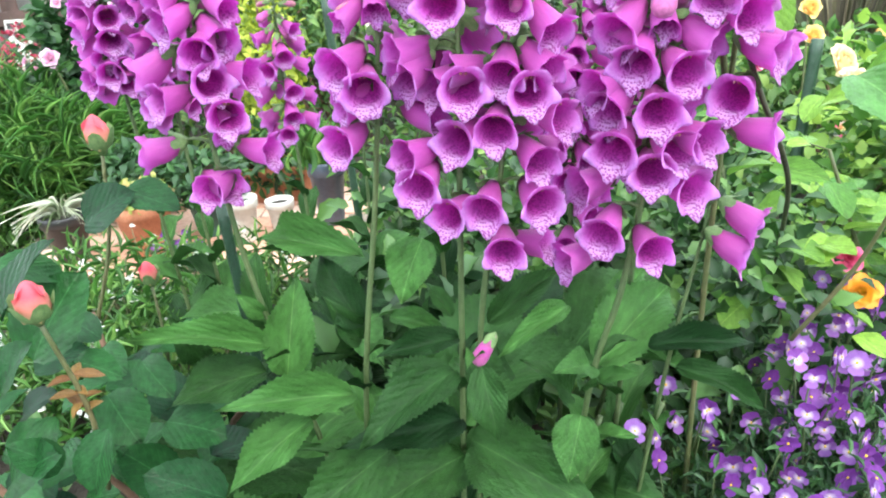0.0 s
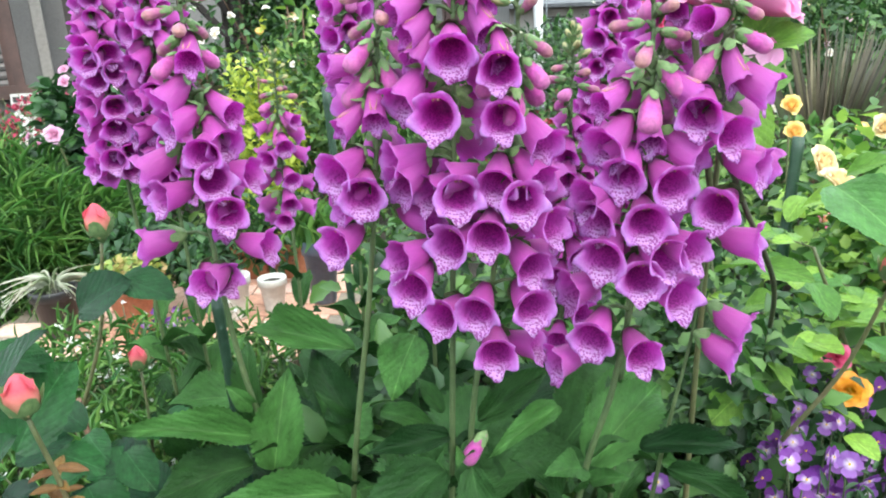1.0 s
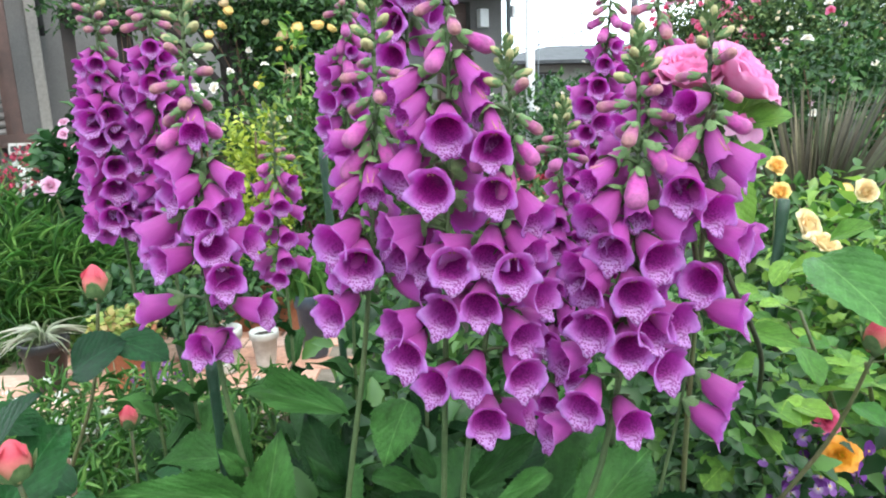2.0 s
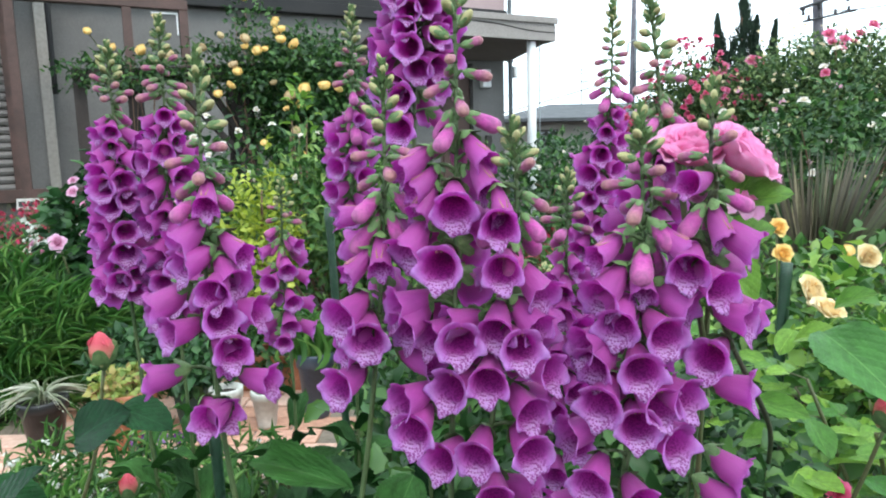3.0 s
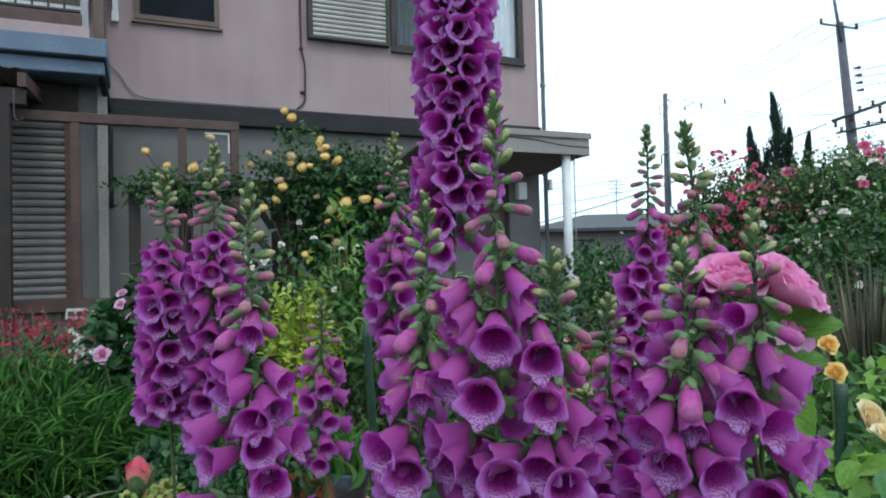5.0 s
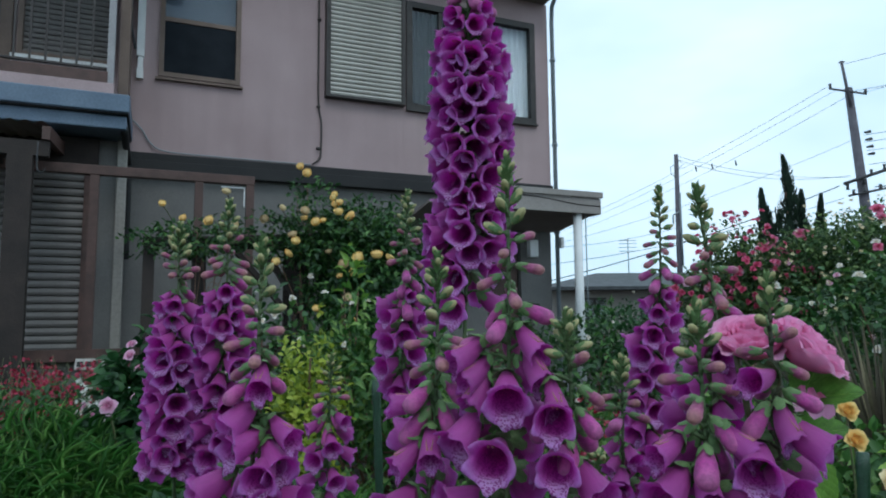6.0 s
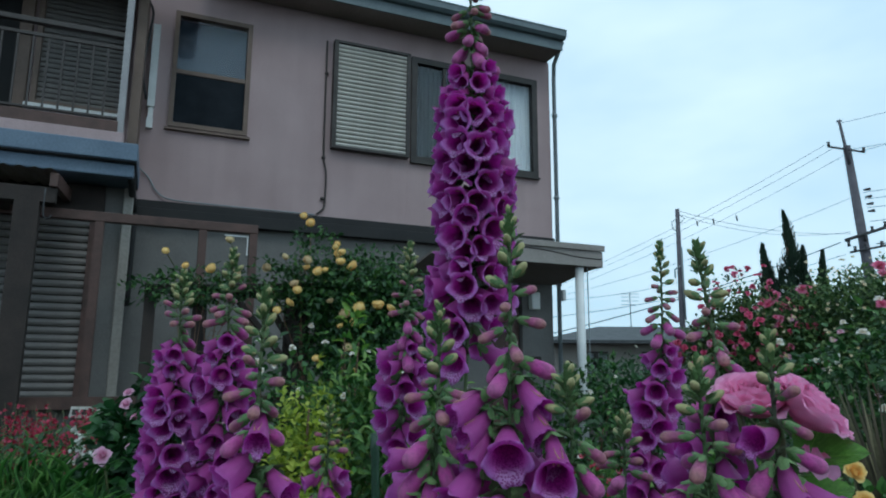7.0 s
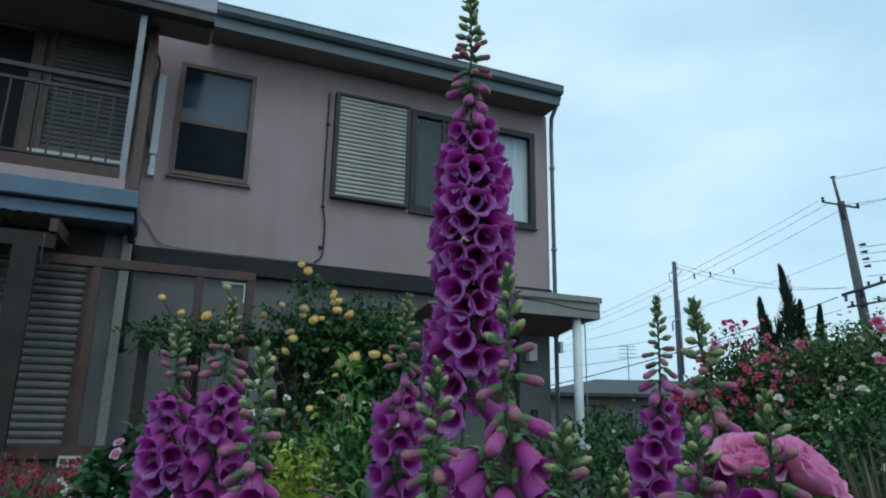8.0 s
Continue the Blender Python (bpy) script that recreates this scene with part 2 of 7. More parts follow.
M_F_GOLD = foliage_mat("golden_foliage", [(0, (0.12, 0.19, 0.015)), (0.6, (0.32, 0.40, 0.035)), (1, (0.54, 0.58, 0.10))], 0.5, 0.4)
M_F_GRASS = foliage_mat("grassy_foliage", [(0, (0.018, 0.075, 0.012)), (0.6, (0.06, 0.185, 0.03)), (1, (0.19, 0.36, 0.085))])
M_F_MID = foliage_mat("garden_foliage", [(0, (0.018, 0.065, 0.014)), (0.6, (0.065, 0.16, 0.03)), (1, (0.22, 0.34, 0.08))])
M_F_CYPRESS = foliage_mat("cypress_foliage", [(0, (0.008, 0.022, 0.012)), (1, (0.025, 0.055, 0.028))])
M_F_SPIDER = foliage_mat("striped_blades", [(0, (0.14, 0.22, 0.08)), (0.4, (0.50, 0.54, 0.40)), (1, (0.76, 0.76, 0.66))])
M_F_SUCC = foliage_mat("succulent_foliage", [(0, (0.16, 0.26, 0.05)), (0.6, (0.34, 0.36, 0.08)), (1, (0.46, 0.30, 0.14))])
M_F_RED = foliage_mat("red_florets", [(0, (0.22, 0.006, 0.025)), (0.6, (0.40, 0.018, 0.06)), (1, (0.52, 0.09, 0.16))], 0.5, 0.3)
M_F_WHITE = foliage_mat("white_florets", [(0, (0.62, 0.64, 0.58)), (1, (0.86, 0.86, 0.82))], 0.6, 0.3)
M_WOODY = rough_mat("woody_stem", (0.10, 0.055, 0.035), (0.20, 0.11, 0.07), 12, 0.75, 0.5, 90)
M_ROSESTEM = rough_mat("rose_stem", (0.05, 0.085, 0.025), (0.12, 0.10, 0.045), 12, 0.55, 0.3, 90)
M_PINKROSE = petal_mat("pink_rose_petals", (0.85, 0.20, 0.45), (0.92, 0.46, 0.71), glow=0.45)
M_CORAL = petal_mat("coral_petals", (0.66, 0.58, 0.30), (0.68, 0.10, 0.14), spread=1.7)
M_YELLOW = petal_mat("yellow_rose_petals", (0.87, 0.50, 0.11), (0.90, 0.67, 0.26))
M_PEACH = petal_mat("peach_rose_petals", (0.86, 0.60, 0.24), (0.90, 0.78, 0.50))
M_ORANGE = petal_mat("orange_rose_petals", (0.80, 0.62, 0.05), (0.85, 0.36, 0.05))
M_BLUSH = petal_mat("pale_pink_rose_petals", (0.78, 0.32, 0.52), (0.85, 0.56, 0.72))
M_WHITE = petal_mat("white_rose_petals", (0.80, 0.70, 0.55), (0.85, 0.82, 0.78))
M_FADED = petal_mat("faded_rose_petals", (0.52, 0.33, 0.12), (0.66, 0.52, 0.30))
M_CREAM = petal_mat("cream_rose_petals", (0.82, 0.66, 0.38), (0.86, 0.79, 0.60))
M_CRIMSON = petal_mat("crimson_rose_petals", (0.56, 0.03, 0.12), (0.74, 0.14, 0.28))
M_DEEPPINK = petal_mat("rose_pink_petals", (0.70, 0.10, 0.24), (0.80, 0.26, 0.42))
M_VIOLA = petal_mat("viola_petals", (0.19, 0.045, 0.28), (0.17, 0.035, 0.26), spread=0.9)
M_VIOLA_PALE = petal_mat("viola_pale_petals", (0.84, 0.76, 0.82), (0.32, 0.13, 0.46), spread=0.60)
M_EYE = rough_mat("viola_eye", (0.75, 0.45, 0.02), (0.8, 0.6, 0.05), 6, 0.6, 0.1)
M_STAMEN = rough_mat("stamens", (0.36, 0.10, 0.20), (0.46, 0.20, 0.18), 6, 0.6, 0.1)
M_SOIL = rough_mat("garden_soil", (0.012, 0.009, 0.006), (0.035, 0.025, 0.017), 9, 0.95, 0.9, 80)
M_MORTAR = rough_mat("sandy_joint", (0.16, 0.13, 0.10), (0.26, 0.22, 0.17), 9, 0.95, 0.6, 90)
M_BRICK = piece_mat("terracotta_paver", [(0, (0.48, 0.25, 0.17)), (0.5, (0.58, 0.34, 0.25)), (1, (0.66, 0.44, 0.35))])
M_TERRA = rough_mat("terracotta", (0.34, 0.12, 0.06), (0.48, 0.20, 0.11), 14, 0.85, 0.3, 120)
M_BLUEPOT = rough_mat("blue_grey_glaze", (0.035, 0.05, 0.075), (0.07, 0.09, 0.12), 10, 0.35, 0.1, 90)
M_GREENPOT = rough_mat("green_plastic", (0.03, 0.10, 0.085), (0.05, 0.14, 0.12), 10, 0.4, 0.05, 90)
M_DARKPOT = rough_mat("black_plastic", (0.012, 0.012, 0.013), (0.03, 0.03, 0.03), 10, 0.45, 0.1, 90)
M_WHITEPOT = rough_mat("white_plastic", (0.46, 0.47, 0.43), (0.60, 0.60, 0.56), 12, 0.45, 0.05, 60)
M_STAKE = rough_mat("green_coated_stake", (0.008, 0.034, 0.016), (0.018, 0.055, 0.028), 30, 0.4, 0.3, 200)
M_STUCCO = rough_mat("mauve_stucco", (0.345, 0.254, 0.254), (0.42, 0.318, 0.319), 1.1, 0.92, 0.5, 130, dist=0.006, streak=True)
M_LOWWALL = rough_mat("grey_stucco", (0.13, 0.126, 0.12), (0.185, 0.178, 0.17), 1.4, 0.92, 0.5, 110, dist=0.006)
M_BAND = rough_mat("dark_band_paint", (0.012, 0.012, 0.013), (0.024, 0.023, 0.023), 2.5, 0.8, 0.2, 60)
M_BROWN = rough_mat("brown_timber", (0.05, 0.026, 0.02), (0.10, 0.052, 0.042), 6, 0.6, 0.3, 80)
M_DARKWOOD = rough_mat("dark_stained_timber", (0.016, 0.011, 0.009), (0.035, 0.024, 0.02), 6, 0.75, 0.3, 80)
M_BRONZE = rough_mat("bronze_aluminium", (0.03, 0.026, 0.024), (0.055, 0.048, 0.044), 8, 0.4, 0.05, 90, 0.5)
M_TAN = rough_mat("tan_window_frame", (0.12, 0.08, 0.06), (0.165, 0.112, 0.085), 6, 0.55, 0.1, 90)
M_SLAT = rough_mat("shutter_slats", (0.38, 0.36, 0.325), (0.46, 0.44, 0.40), 3, 0.5, 0.05, 60)
# darker version of shutter_slats: shade under awning and balcony roof put into colour
M_SHADESLAT = rough_mat("shade_darkened_slats", (0.125, 0.112, 0.105), (0.175, 0.16, 0.15), 3, 0.6, 0.1, 60)
M_LILAC = rough_mat("lilac_fascia_paint", (0.36, 0.33, 0.40), (0.45, 0.42, 0.49), 2, 0.7, 0.1, 60)
M_GUTTER = rough_mat("blue_grey_gutter", (0.095, 0.125, 0.14), (0.145, 0.18, 0.195), 2.5, 0.5, 0.1, 50)
M_BLUE = rough_mat("blue_ledge_paint", (0.085, 0.125, 0.185), (0.13, 0.18, 0.245), 2.5, 0.55, 0.1, 50)
M_ROOF = rough_mat("roof_tiles", (0.035, 0.038, 0.042), (0.07, 0.075, 0.08), 3, 0.7, 0.4, 30)
M_SOFFIT = rough_mat("soffit", (0.20, 0.165, 0.15), (0.26, 0.22, 0.20), 2, 0.8, 0.2, 60)
M_PORCH = rough_mat("porch_fascia", (0.24, 0.215, 0.20), (0.31, 0.28, 0.26), 2.5, 0.65, 0.15, 60)
M_PIPEWHITE = rough_mat("white_painted_metal", (0.66, 0.67, 0.67), (0.80, 0.80, 0.79), 5, 0.5, 0.05, 60)
M_PIPEGREY = rough_mat("grey_downpipe", (0.17, 0.20, 0.215), (0.24, 0.265, 0.28), 5, 0.5, 0.05, 60)
M_RAIL = rough_mat("grey_brown_metal", (0.030, 0.024, 0.022), (0.055, 0.045, 0.042), 5, 0.6, 0.05, 60)
M_POST = rough_mat("pale_grey_post_paint", (0.27, 0.26, 0.27), (0.36, 0.35, 0.355), 5, 0.6, 0.05, 60)
M_CURTAIN = rough_mat("curtain_cloth", (0.70, 0.73, 0.74), (0.82, 0.84, 0.84), 6, 0.9, 0.2, 60)
M_DARKROOM = rough_mat("room_wall", (0.10, 0.10, 0.105), (0.16, 0.16, 0.165), 2, 0.9, 0.1, 30)
M_CONCRETE = rough_mat("pole_concrete", (0.085, 0.08, 0.095), (0.14, 0.13, 0.15), 2, 0.85, 0.3, 40)
M_CABLE = rough_mat("cable_sheath", (0.03, 0.03, 0.033), (0.055, 0.055, 0.06), 5, 0.6, 0.05)
M_NEIGHBOUR = rough_mat("neighbour_wall", (0.24, 0.22, 0.20), (0.32, 0.30, 0.27), 0.8, 0.9, 0.3, 30)


def glass_mat():
    m, n, l, b = material("window_glass")
    b.inputs["Base Color"].default_value = (0.8, 0.85, 0.9, 1)
    b.inputs["Roughness"].default_value = 0.03
    b.inputs["Transmission Weight"].default_value = 1.0
    b.inputs["IOR"].default_value = 1.38
    bumped(n, l, b, noise_at(n, l, 1.3, 2), 0.05, 0.05)
    return m


M_GLASS = glass_mat()
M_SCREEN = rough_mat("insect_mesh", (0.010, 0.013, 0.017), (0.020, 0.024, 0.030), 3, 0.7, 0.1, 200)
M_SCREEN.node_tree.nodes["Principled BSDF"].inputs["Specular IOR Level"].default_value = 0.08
M_DARKCURTAIN = rough_mat("dark_curtain_cloth", (0.035, 0.042, 0.045), (0.06, 0.07, 0.073), 5, 0.9, 0.2, 60)

# ---------- building helpers ----------


def mesh_of(name, verts, faces, mats, slots=None, smooth=True):
    me = bpy.data.meshes.new(name)
    me.from_pydata([tuple(map(float, v)) for v in verts], [], [tuple(map(int, f)) for f in faces])
    for m in mats if isinstance(mats, (list, tuple)) else [mats]:
        me.materials.append(m)
    if slots is not None:
        me.polygons.foreach_set("material_index", np.array(slots, dtype=np.int32))
    me.polygons.foreach_set("use_smooth", np.full(len(me.polygons), smooth))
    me.update()
    return me


def put(name, me, parent=None, m=None, label=""):
    ob = new(name, me)
    ob.parent = parent
    if m is not None:
        ob.matrix_basis = m
    return tagged(ob, label)


def thing(name, loc, label, category, group="", kind="", rz=0.0):
    ob = new(name)
    ob.empty_display_size = 0.05
    ob.matrix_basis = pose(*loc, 0, 0, rz)
    return tagged(ob, label, category, group, kind)


def part(name, bm, mat, parent, label=""):
    me = bpy.data.meshes.new(name)
    bm.to_mesh(me)
    bm.free()
    for m in mat if isinstance(mat, (list, tuple)) else [mat]:
        me.materials.append(m)
    return put(name, me, parent, None, label)


def box(bm, x0, x1, y0, y1, z0, z1, bevel=0.0):
    vs = [bm.verts.new((x, y, z)) for z in (z0, z1) for x, y in ((x0, y0), (x1, y0), (x1, y1), (x0, y1))]
    fs = [bm.faces.new([vs[i] for i in f]) for f in ((3, 2, 1, 0), (4, 5, 6, 7), (0, 1, 5, 4), (1, 2, 6, 5), (2, 3, 7, 6), (3, 0, 4, 7))]
    if bevel:
        edges = list({e for f in fs for e in f.edges})
        bmesh.ops.bevel(bm, geom=edges, offset=bevel, segments=2, affect="EDGES", profile=0.5)
    return bm


def boxes(*rows, bevel=0.0):
    bm = bmesh.new()
    for r in rows:
        box(bm, *r, bevel=bevel)
    return bm


def smooth_path(pts, n):
    """n points along a smooth curve through pts."""
    p = np.array(pts, float)
    p = np.vstack([2 * p[0] - p[1], p, 2 * p[-1] - p[-2]])
    out = []
    for u in np.linspace(0, len(p) - 3 - 1e-6, n):
        i = int(u)
        t = u - i
        a, b, c, d = p[i:i + 4]
        out.append(0.5 * (2 * b + (c - a) * t + (2 * a - 5 * b + 4 * c - d) * t * t + (3 * b - a - 3 * c + d) * t ** 3))
    return np.array(out)


def tube(path, radii, sides=7):
    """Verts and faces of a tapered tube."""
    path = np.array(path, float)
    radii = np.broadcast_to(radii, (len(path),))
    vs, fs = [], []
    t = np.gradient(path, axis=0)
    t /= np.linalg.norm(t, axis=1)[:, None] + 1e-9
    ref = np.array([0.31, 0.95, 0.05])
    for i, (p, w, r) in enumerate(zip(path, t, radii)):
        a = np.cross(w, ref)
        a /= np.linalg.norm(a) + 1e-9
        b = np.cross(w, a)
        for k in range(sides):
            q = 2 * np.pi * k / sides
            vs.append(p + r * (np.cos(q) * a + np.sin(q) * b))
    for i in range(len(path) - 1):
        for k in range(sides):
            fs.append((i * sides + k, i * sides + (k + 1) % sides, (i + 1) * sides + (k + 1) % sides, (i + 1) * sides + k))
    fs.append(tuple(range(sides))[::-1])
    fs.append(tuple(range((len(path) - 1) * sides, len(path) * sides)))
    return vs, fs


def joined(chunks):
    vs, fs, o = [], [], 0
    for v, f in chunks:
        vs.extend(v)
        fs.extend(tuple(i + o for i in q) for q in f)
        o += len(v)
    return vs, fs


def aim(place, way, up=(0, 0, 1), size=1.0):
    """A pose whose own z looks along way, with its y as near to up as it can be."""
    z = Vector(way).normalized()
    x = Vector(up).cross(z)
    x = x.normalized() if x.length > 1e-5 else Vector((1, 0, 0))
    y = z.cross(x)
    m = Matrix((x, y, z)).transposed().to_4x4()
    m.translation = place
    return m @ Matrix.Diagonal((size, size, size, 1)) if not isinstance(size, tuple) else m @ Matrix.Diagonal((*size, 1))


def lay(base, tip, normal, wide):
    """A pose for a leaf one unit long: its y from base to tip, its z towards normal."""
    b, t = Vector(base), Vector(tip)
    y = t - b
    ln = y.length
    y.normalize()
    x = y.cross(Vector(normal)).normalized()
    z = x.cross(y)
    m = Matrix((x, y, z)).transposed().to_4x4()
    m.translation = b
    return m @ Matrix.Diagonal((ln * wide, ln, ln, 1))


def leaf_sheet(nl=14, nw=6, peak=0.38, fold=0.25, droop=0.18, serr=0.0, wave=0.02, seed=0, tipped=1.0, based=0.75, arch=0.0):
    """A leaf one unit long and one unit wide along y, folded on its midrib and bowed."""
    r = np.random.default_rng(seed)
    ph = r.uniform(0, 6, 4)
    vs, fs = [], []
    for i in range(nl + 1):
        t = i / nl
        s = t ** (math.log(0.5) / math.log(peak))
        w = 0.5 * max(math.sin(math.pi * s), 0.0) ** (based if t < peak else tipped) + (0.025 if t < 0.1 else 0.004)
        if serr and 0.06 < t < 0.97:
            w *= 1 + serr * (1 if i % 2 else -1)
        for j in range(nw + 1):
            u = 2 * j / nw - 1
            x = u * w
            z = fold * abs(x) - droop * (t ** 2) + droop * 0.5 * t + arch * 4 * t * (1 - t)
            z += wave * abs(u) * math.sin(9 * t + ph[0] + (2 if u > 0 else 0)) + 0.25 * wave * math.sin(17 * t - 4 * abs(u) + ph[1]) * abs(u)
            vs.append((x + 0.05 * math.sin(2.5 * t + ph[2]) * t, t + (0.03 * (1 - abs(u)) if i == nl else 0), z))
    for i in range(nl):
        for j in range(nw):
            a = i * (nw + 1) + j
            fs.append((a, a + 1, a + nw + 2, a + nw + 1))
    return vs, fs


def scatter(template, places, ways, normals, lengths, widths):
    """Many copies of a leaf template in one set of verts and faces."""
    tv, tf = np.array(template[0]), template[1]
    places, y, nrm = np.array(places, float), np.array(ways, float), np.array(normals, float)
    y = y / (np.linalg.norm(y, axis=1)[:, None] + 1e-9)
    x = np.cross(y, nrm)
    x = x / (np.linalg.norm(x, axis=1)[:, None] + 1e-9)
    z = np.cross(x, y)
    ln, wd = np.array(lengths)[:, None, None], np.array(widths)[:, None, None]
    v = places[:, None] + tv[None, :, 0:1] * wd * x[:, None] + tv[None, :, 1:2] * ln * y[:, None] + tv[None, :, 2:3] * ln * z[:, None]
    k = len(tv)
    fs = [tuple(i + n * k for i in f) for n in range(len(places)) for f in tf]
    return v.reshape(-1, 3), fs


def quick(name, vs, fs, mat, parent=None, label="", smooth=True):
    return put(name, mesh_of(name, vs, fs, mat, None, smooth), parent, None, label)


LEAF_SMALL = leaf_sheet(3, 2, 0.42, 0.3, 0.25, wave=0.0)
LEAF_FINE = leaf_sheet(6, 2, 0.42, 0.3, 0.3, 0.12, wave=0.02)
BLADE = leaf_sheet(7, 2, 0.35, 0.25, 0.9, wave=0.0, tipped=1.3)
DROOPING = leaf_sheet(9, 2, 0.35, 0.25, 1.7, wave=0.0, tipped=1.3)
SPRIG = leaf_sheet(2, 2, 0.45, 0.2, 0.15, wave=0.0)


def unit(v):
    v = np.array(v, float)
    return v / (np.linalg.norm(v, axis=-1, keepdims=True) + 1e-9)


def crown_points(n, centre, radii, shell=0.45, lumps=0.28, seed=0, freq=2.3, spots=0):
    """Points in an uneven crown, thicker towards its outside, with the way out of it."""
    r = np.random.default_rng(seed + spots)
    w = unit(r.normal(size=(n, 3)))
    lump = np.array([noise.noise(Vector(q * freq + seed * 3.1)) for q in w]) + 0.5 * np.array([noise.noise(Vector(q * freq * 2.7 + seed)) for q in w])
    far = (1 + lumps * lump * 1.8) * (1 - shell * r.random(n) ** 1.4)
    return np.array(centre) + w * far[:, None] * np.array(radii), w


def foliage(n, centre, radii, length, aspect=0.55, template=None, seed=0, shell=0.5, lumps=0.28, lift=0.25, floor=None):
    r = np.random.default_rng(seed + 91)
    p, w = crown_points(n, centre, radii, shell, lumps, seed)
    if floor is not None:
        keep = p[:, 2] > floor
        p, w = p[keep], w[keep]
    k = len(p)
    ways = unit(w * 0.7 + r.normal(size=(k, 3)) * 0.75 + np.array([0, 0, -0.1]))
    nrm = unit(w * 0.6 + np.array([0, -0.15, lift + 0.55]) + r.normal(size=(k, 3)) * 0.4)
    ln = length * r.uniform(0.6, 1.3, k)
    return scatter(template or LEAF_SMALL, p, ways, nrm, ln, ln * aspect)


def limbs(base, centre, radii, n, r0, seed=0):
    """Stems from a base into a crown, with side shoots."""
    r = np.random.default_rng(seed + 5)
    out = []
    for _ in range(n):
        e = np.array(centre) + unit(r.normal(size=3) + np.array([0, 0, 0.6])) * np.array(radii) * r.uniform(0.5, 0.95)
        b = np.array(base) + np.append(r.normal(size=2) * 0.12 * np.array(radii[:2]), 0)
        mid = (b + e) / 2 + r.normal(size=3) * 0.12 * np.array(radii)
        path = smooth_path([b, mid, e], 9)
        out.append(tube(path, np.linspace(r0, r0 * 0.3, 9), 5))
        for _ in range(2):
            i = r.integers(3, 7)
            q = path[i] + unit(r.normal(size=3)) * np.array(radii) * 0.35
            out.append(tube(smooth_path([path[i], (path[i] + q) / 2 + [0, 0, 0.02], q], 5), np.linspace(r0 * 0.5, r0 * 0.2, 5), 4))
    return joined(out)


# ---------- flowers ----------
def bell_mesh(seed, spread=1.0, name="bell", slim=0.87):
    """A foxglove bell one unit long: outside, inside and a five-lobed lip; mouth along +z, longer lower lip at -y."""
    r = np.random.default_rng(seed)
    prof = [(0.0, 0.10), (0.04, 0.145), (0.12, 0.185), (0.24, 0.235), (0.40, 0.29), (0.58, 0.335), (0.74, 0.36), (0.83, 0.375), (0.89, 0.405), (0.93, 0.465 * spread), (0.958, 0.535 * spread)]
    seg, ph = 44, r.uniform(-0.2, 0.2)
    fr = r.uniform(0, 6.28, 4)
    vs, fs, sl = [], [], []

    def ring(t, rad, inner=0.0):
        flare = max(0.0, (t - 0.80) / 0.165)
        for k in range(seg):
            q = 2 * math.pi * k / seg
            up, low = max(0.0, math.sin(q)), max(0.0, -math.sin(q))
            five = math.cos(5 * (q + math.pi / 2) + ph)
            frill = 0.045 * math.sin(6 * q + fr[0]) + 0.035 * math.sin(9 * q + fr[1]) + 0.012 * math.sin(15 * q + fr[2])
            lobe = 1 + flare ** 2 * (0.085 * five + 1.25 * frill)
            rr = slim * (rad - inner) * lobe * (1 + 0.10 * low * math.sin(math.pi * min(1, t * 1.1))) * (1 - 0.10 * up * flare)
            z = t + flare ** 1.5 * (0.15 * low ** 1.3 + 0.035 * five + 0.7 * frill) - flare * 0.10 * up
            x, y = rr * math.cos(q) * 1.03, rr * math.sin(q) - 0.06 * math.sin(t * math.pi * 0.9) - 0.03 * flare * low
            vs.append((x, y, z))

    for t, rad in prof:
        ring(t, rad)
    ring(0.966, 0.53 * spread)
    ins = [(0.94, 0.47 * spread, 0.005), (0.90, 0.412, 0.008), (0.85, 0.375, 0.015), (0.74, 0.36, 0.015), (0.58, 0.335, 0.015), (0.40, 0.29, 0.015), (0.24, 0.235, 0.015), (0.14, 0.19, 0.02)]
    for t, rad, i in ins:
        ring(t, rad, i)
    rings = len(prof) + 1 + len(ins)
    for i in range(rings - 1):
        for k in range(seg):
            fs.append((i * seg + k, i * seg + (k + 1) % seg, (i + 1) * seg + (k + 1) % seg, (i + 1) * seg + k))
            sl.append(0 if i < len(prof) - 1 else 1)
    fs.append(tuple(range(seg))[::-1]), sl.append(0)
    fs.append(tuple(range((rings - 1) * seg, rings * seg))), sl.append(1)
    # stamens against the upper wall
    for dx in (-0.07, 0.07):
        v, f = tube([(dx, 0.06, 0.2), (dx * 1.1, 0.16, 0.55), (dx * 0.6, 0.2, 0.74)], [0.018, 0.015, 0.03], 5)
        o = len(vs)
        vs.extend(v)
        for q in f:
            fs.append(tuple(i + o for i in q)), sl.append(2)
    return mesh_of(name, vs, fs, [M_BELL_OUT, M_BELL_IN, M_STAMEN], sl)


def lathe(prof, seg=10, squash=1.0):
    vs, fs = [], []
    for t, rad in prof:
        for k in range(seg):
            q = 2 * math.pi * k / seg
            vs.append((rad * math.cos(q), rad * math.sin(q) * squash, t))
    for i in range(len(prof) - 1):
        for k in range(seg):
            fs.append((i * seg + k, i * seg + (k + 1) % seg, (i + 1) * seg + (k + 1) % seg, (i + 1) * seg + k))
    fs.append(tuple(range(seg))[::-1])
    fs.append(tuple(range((len(prof) - 1) * seg, len(prof) * seg)))
    return vs, fs


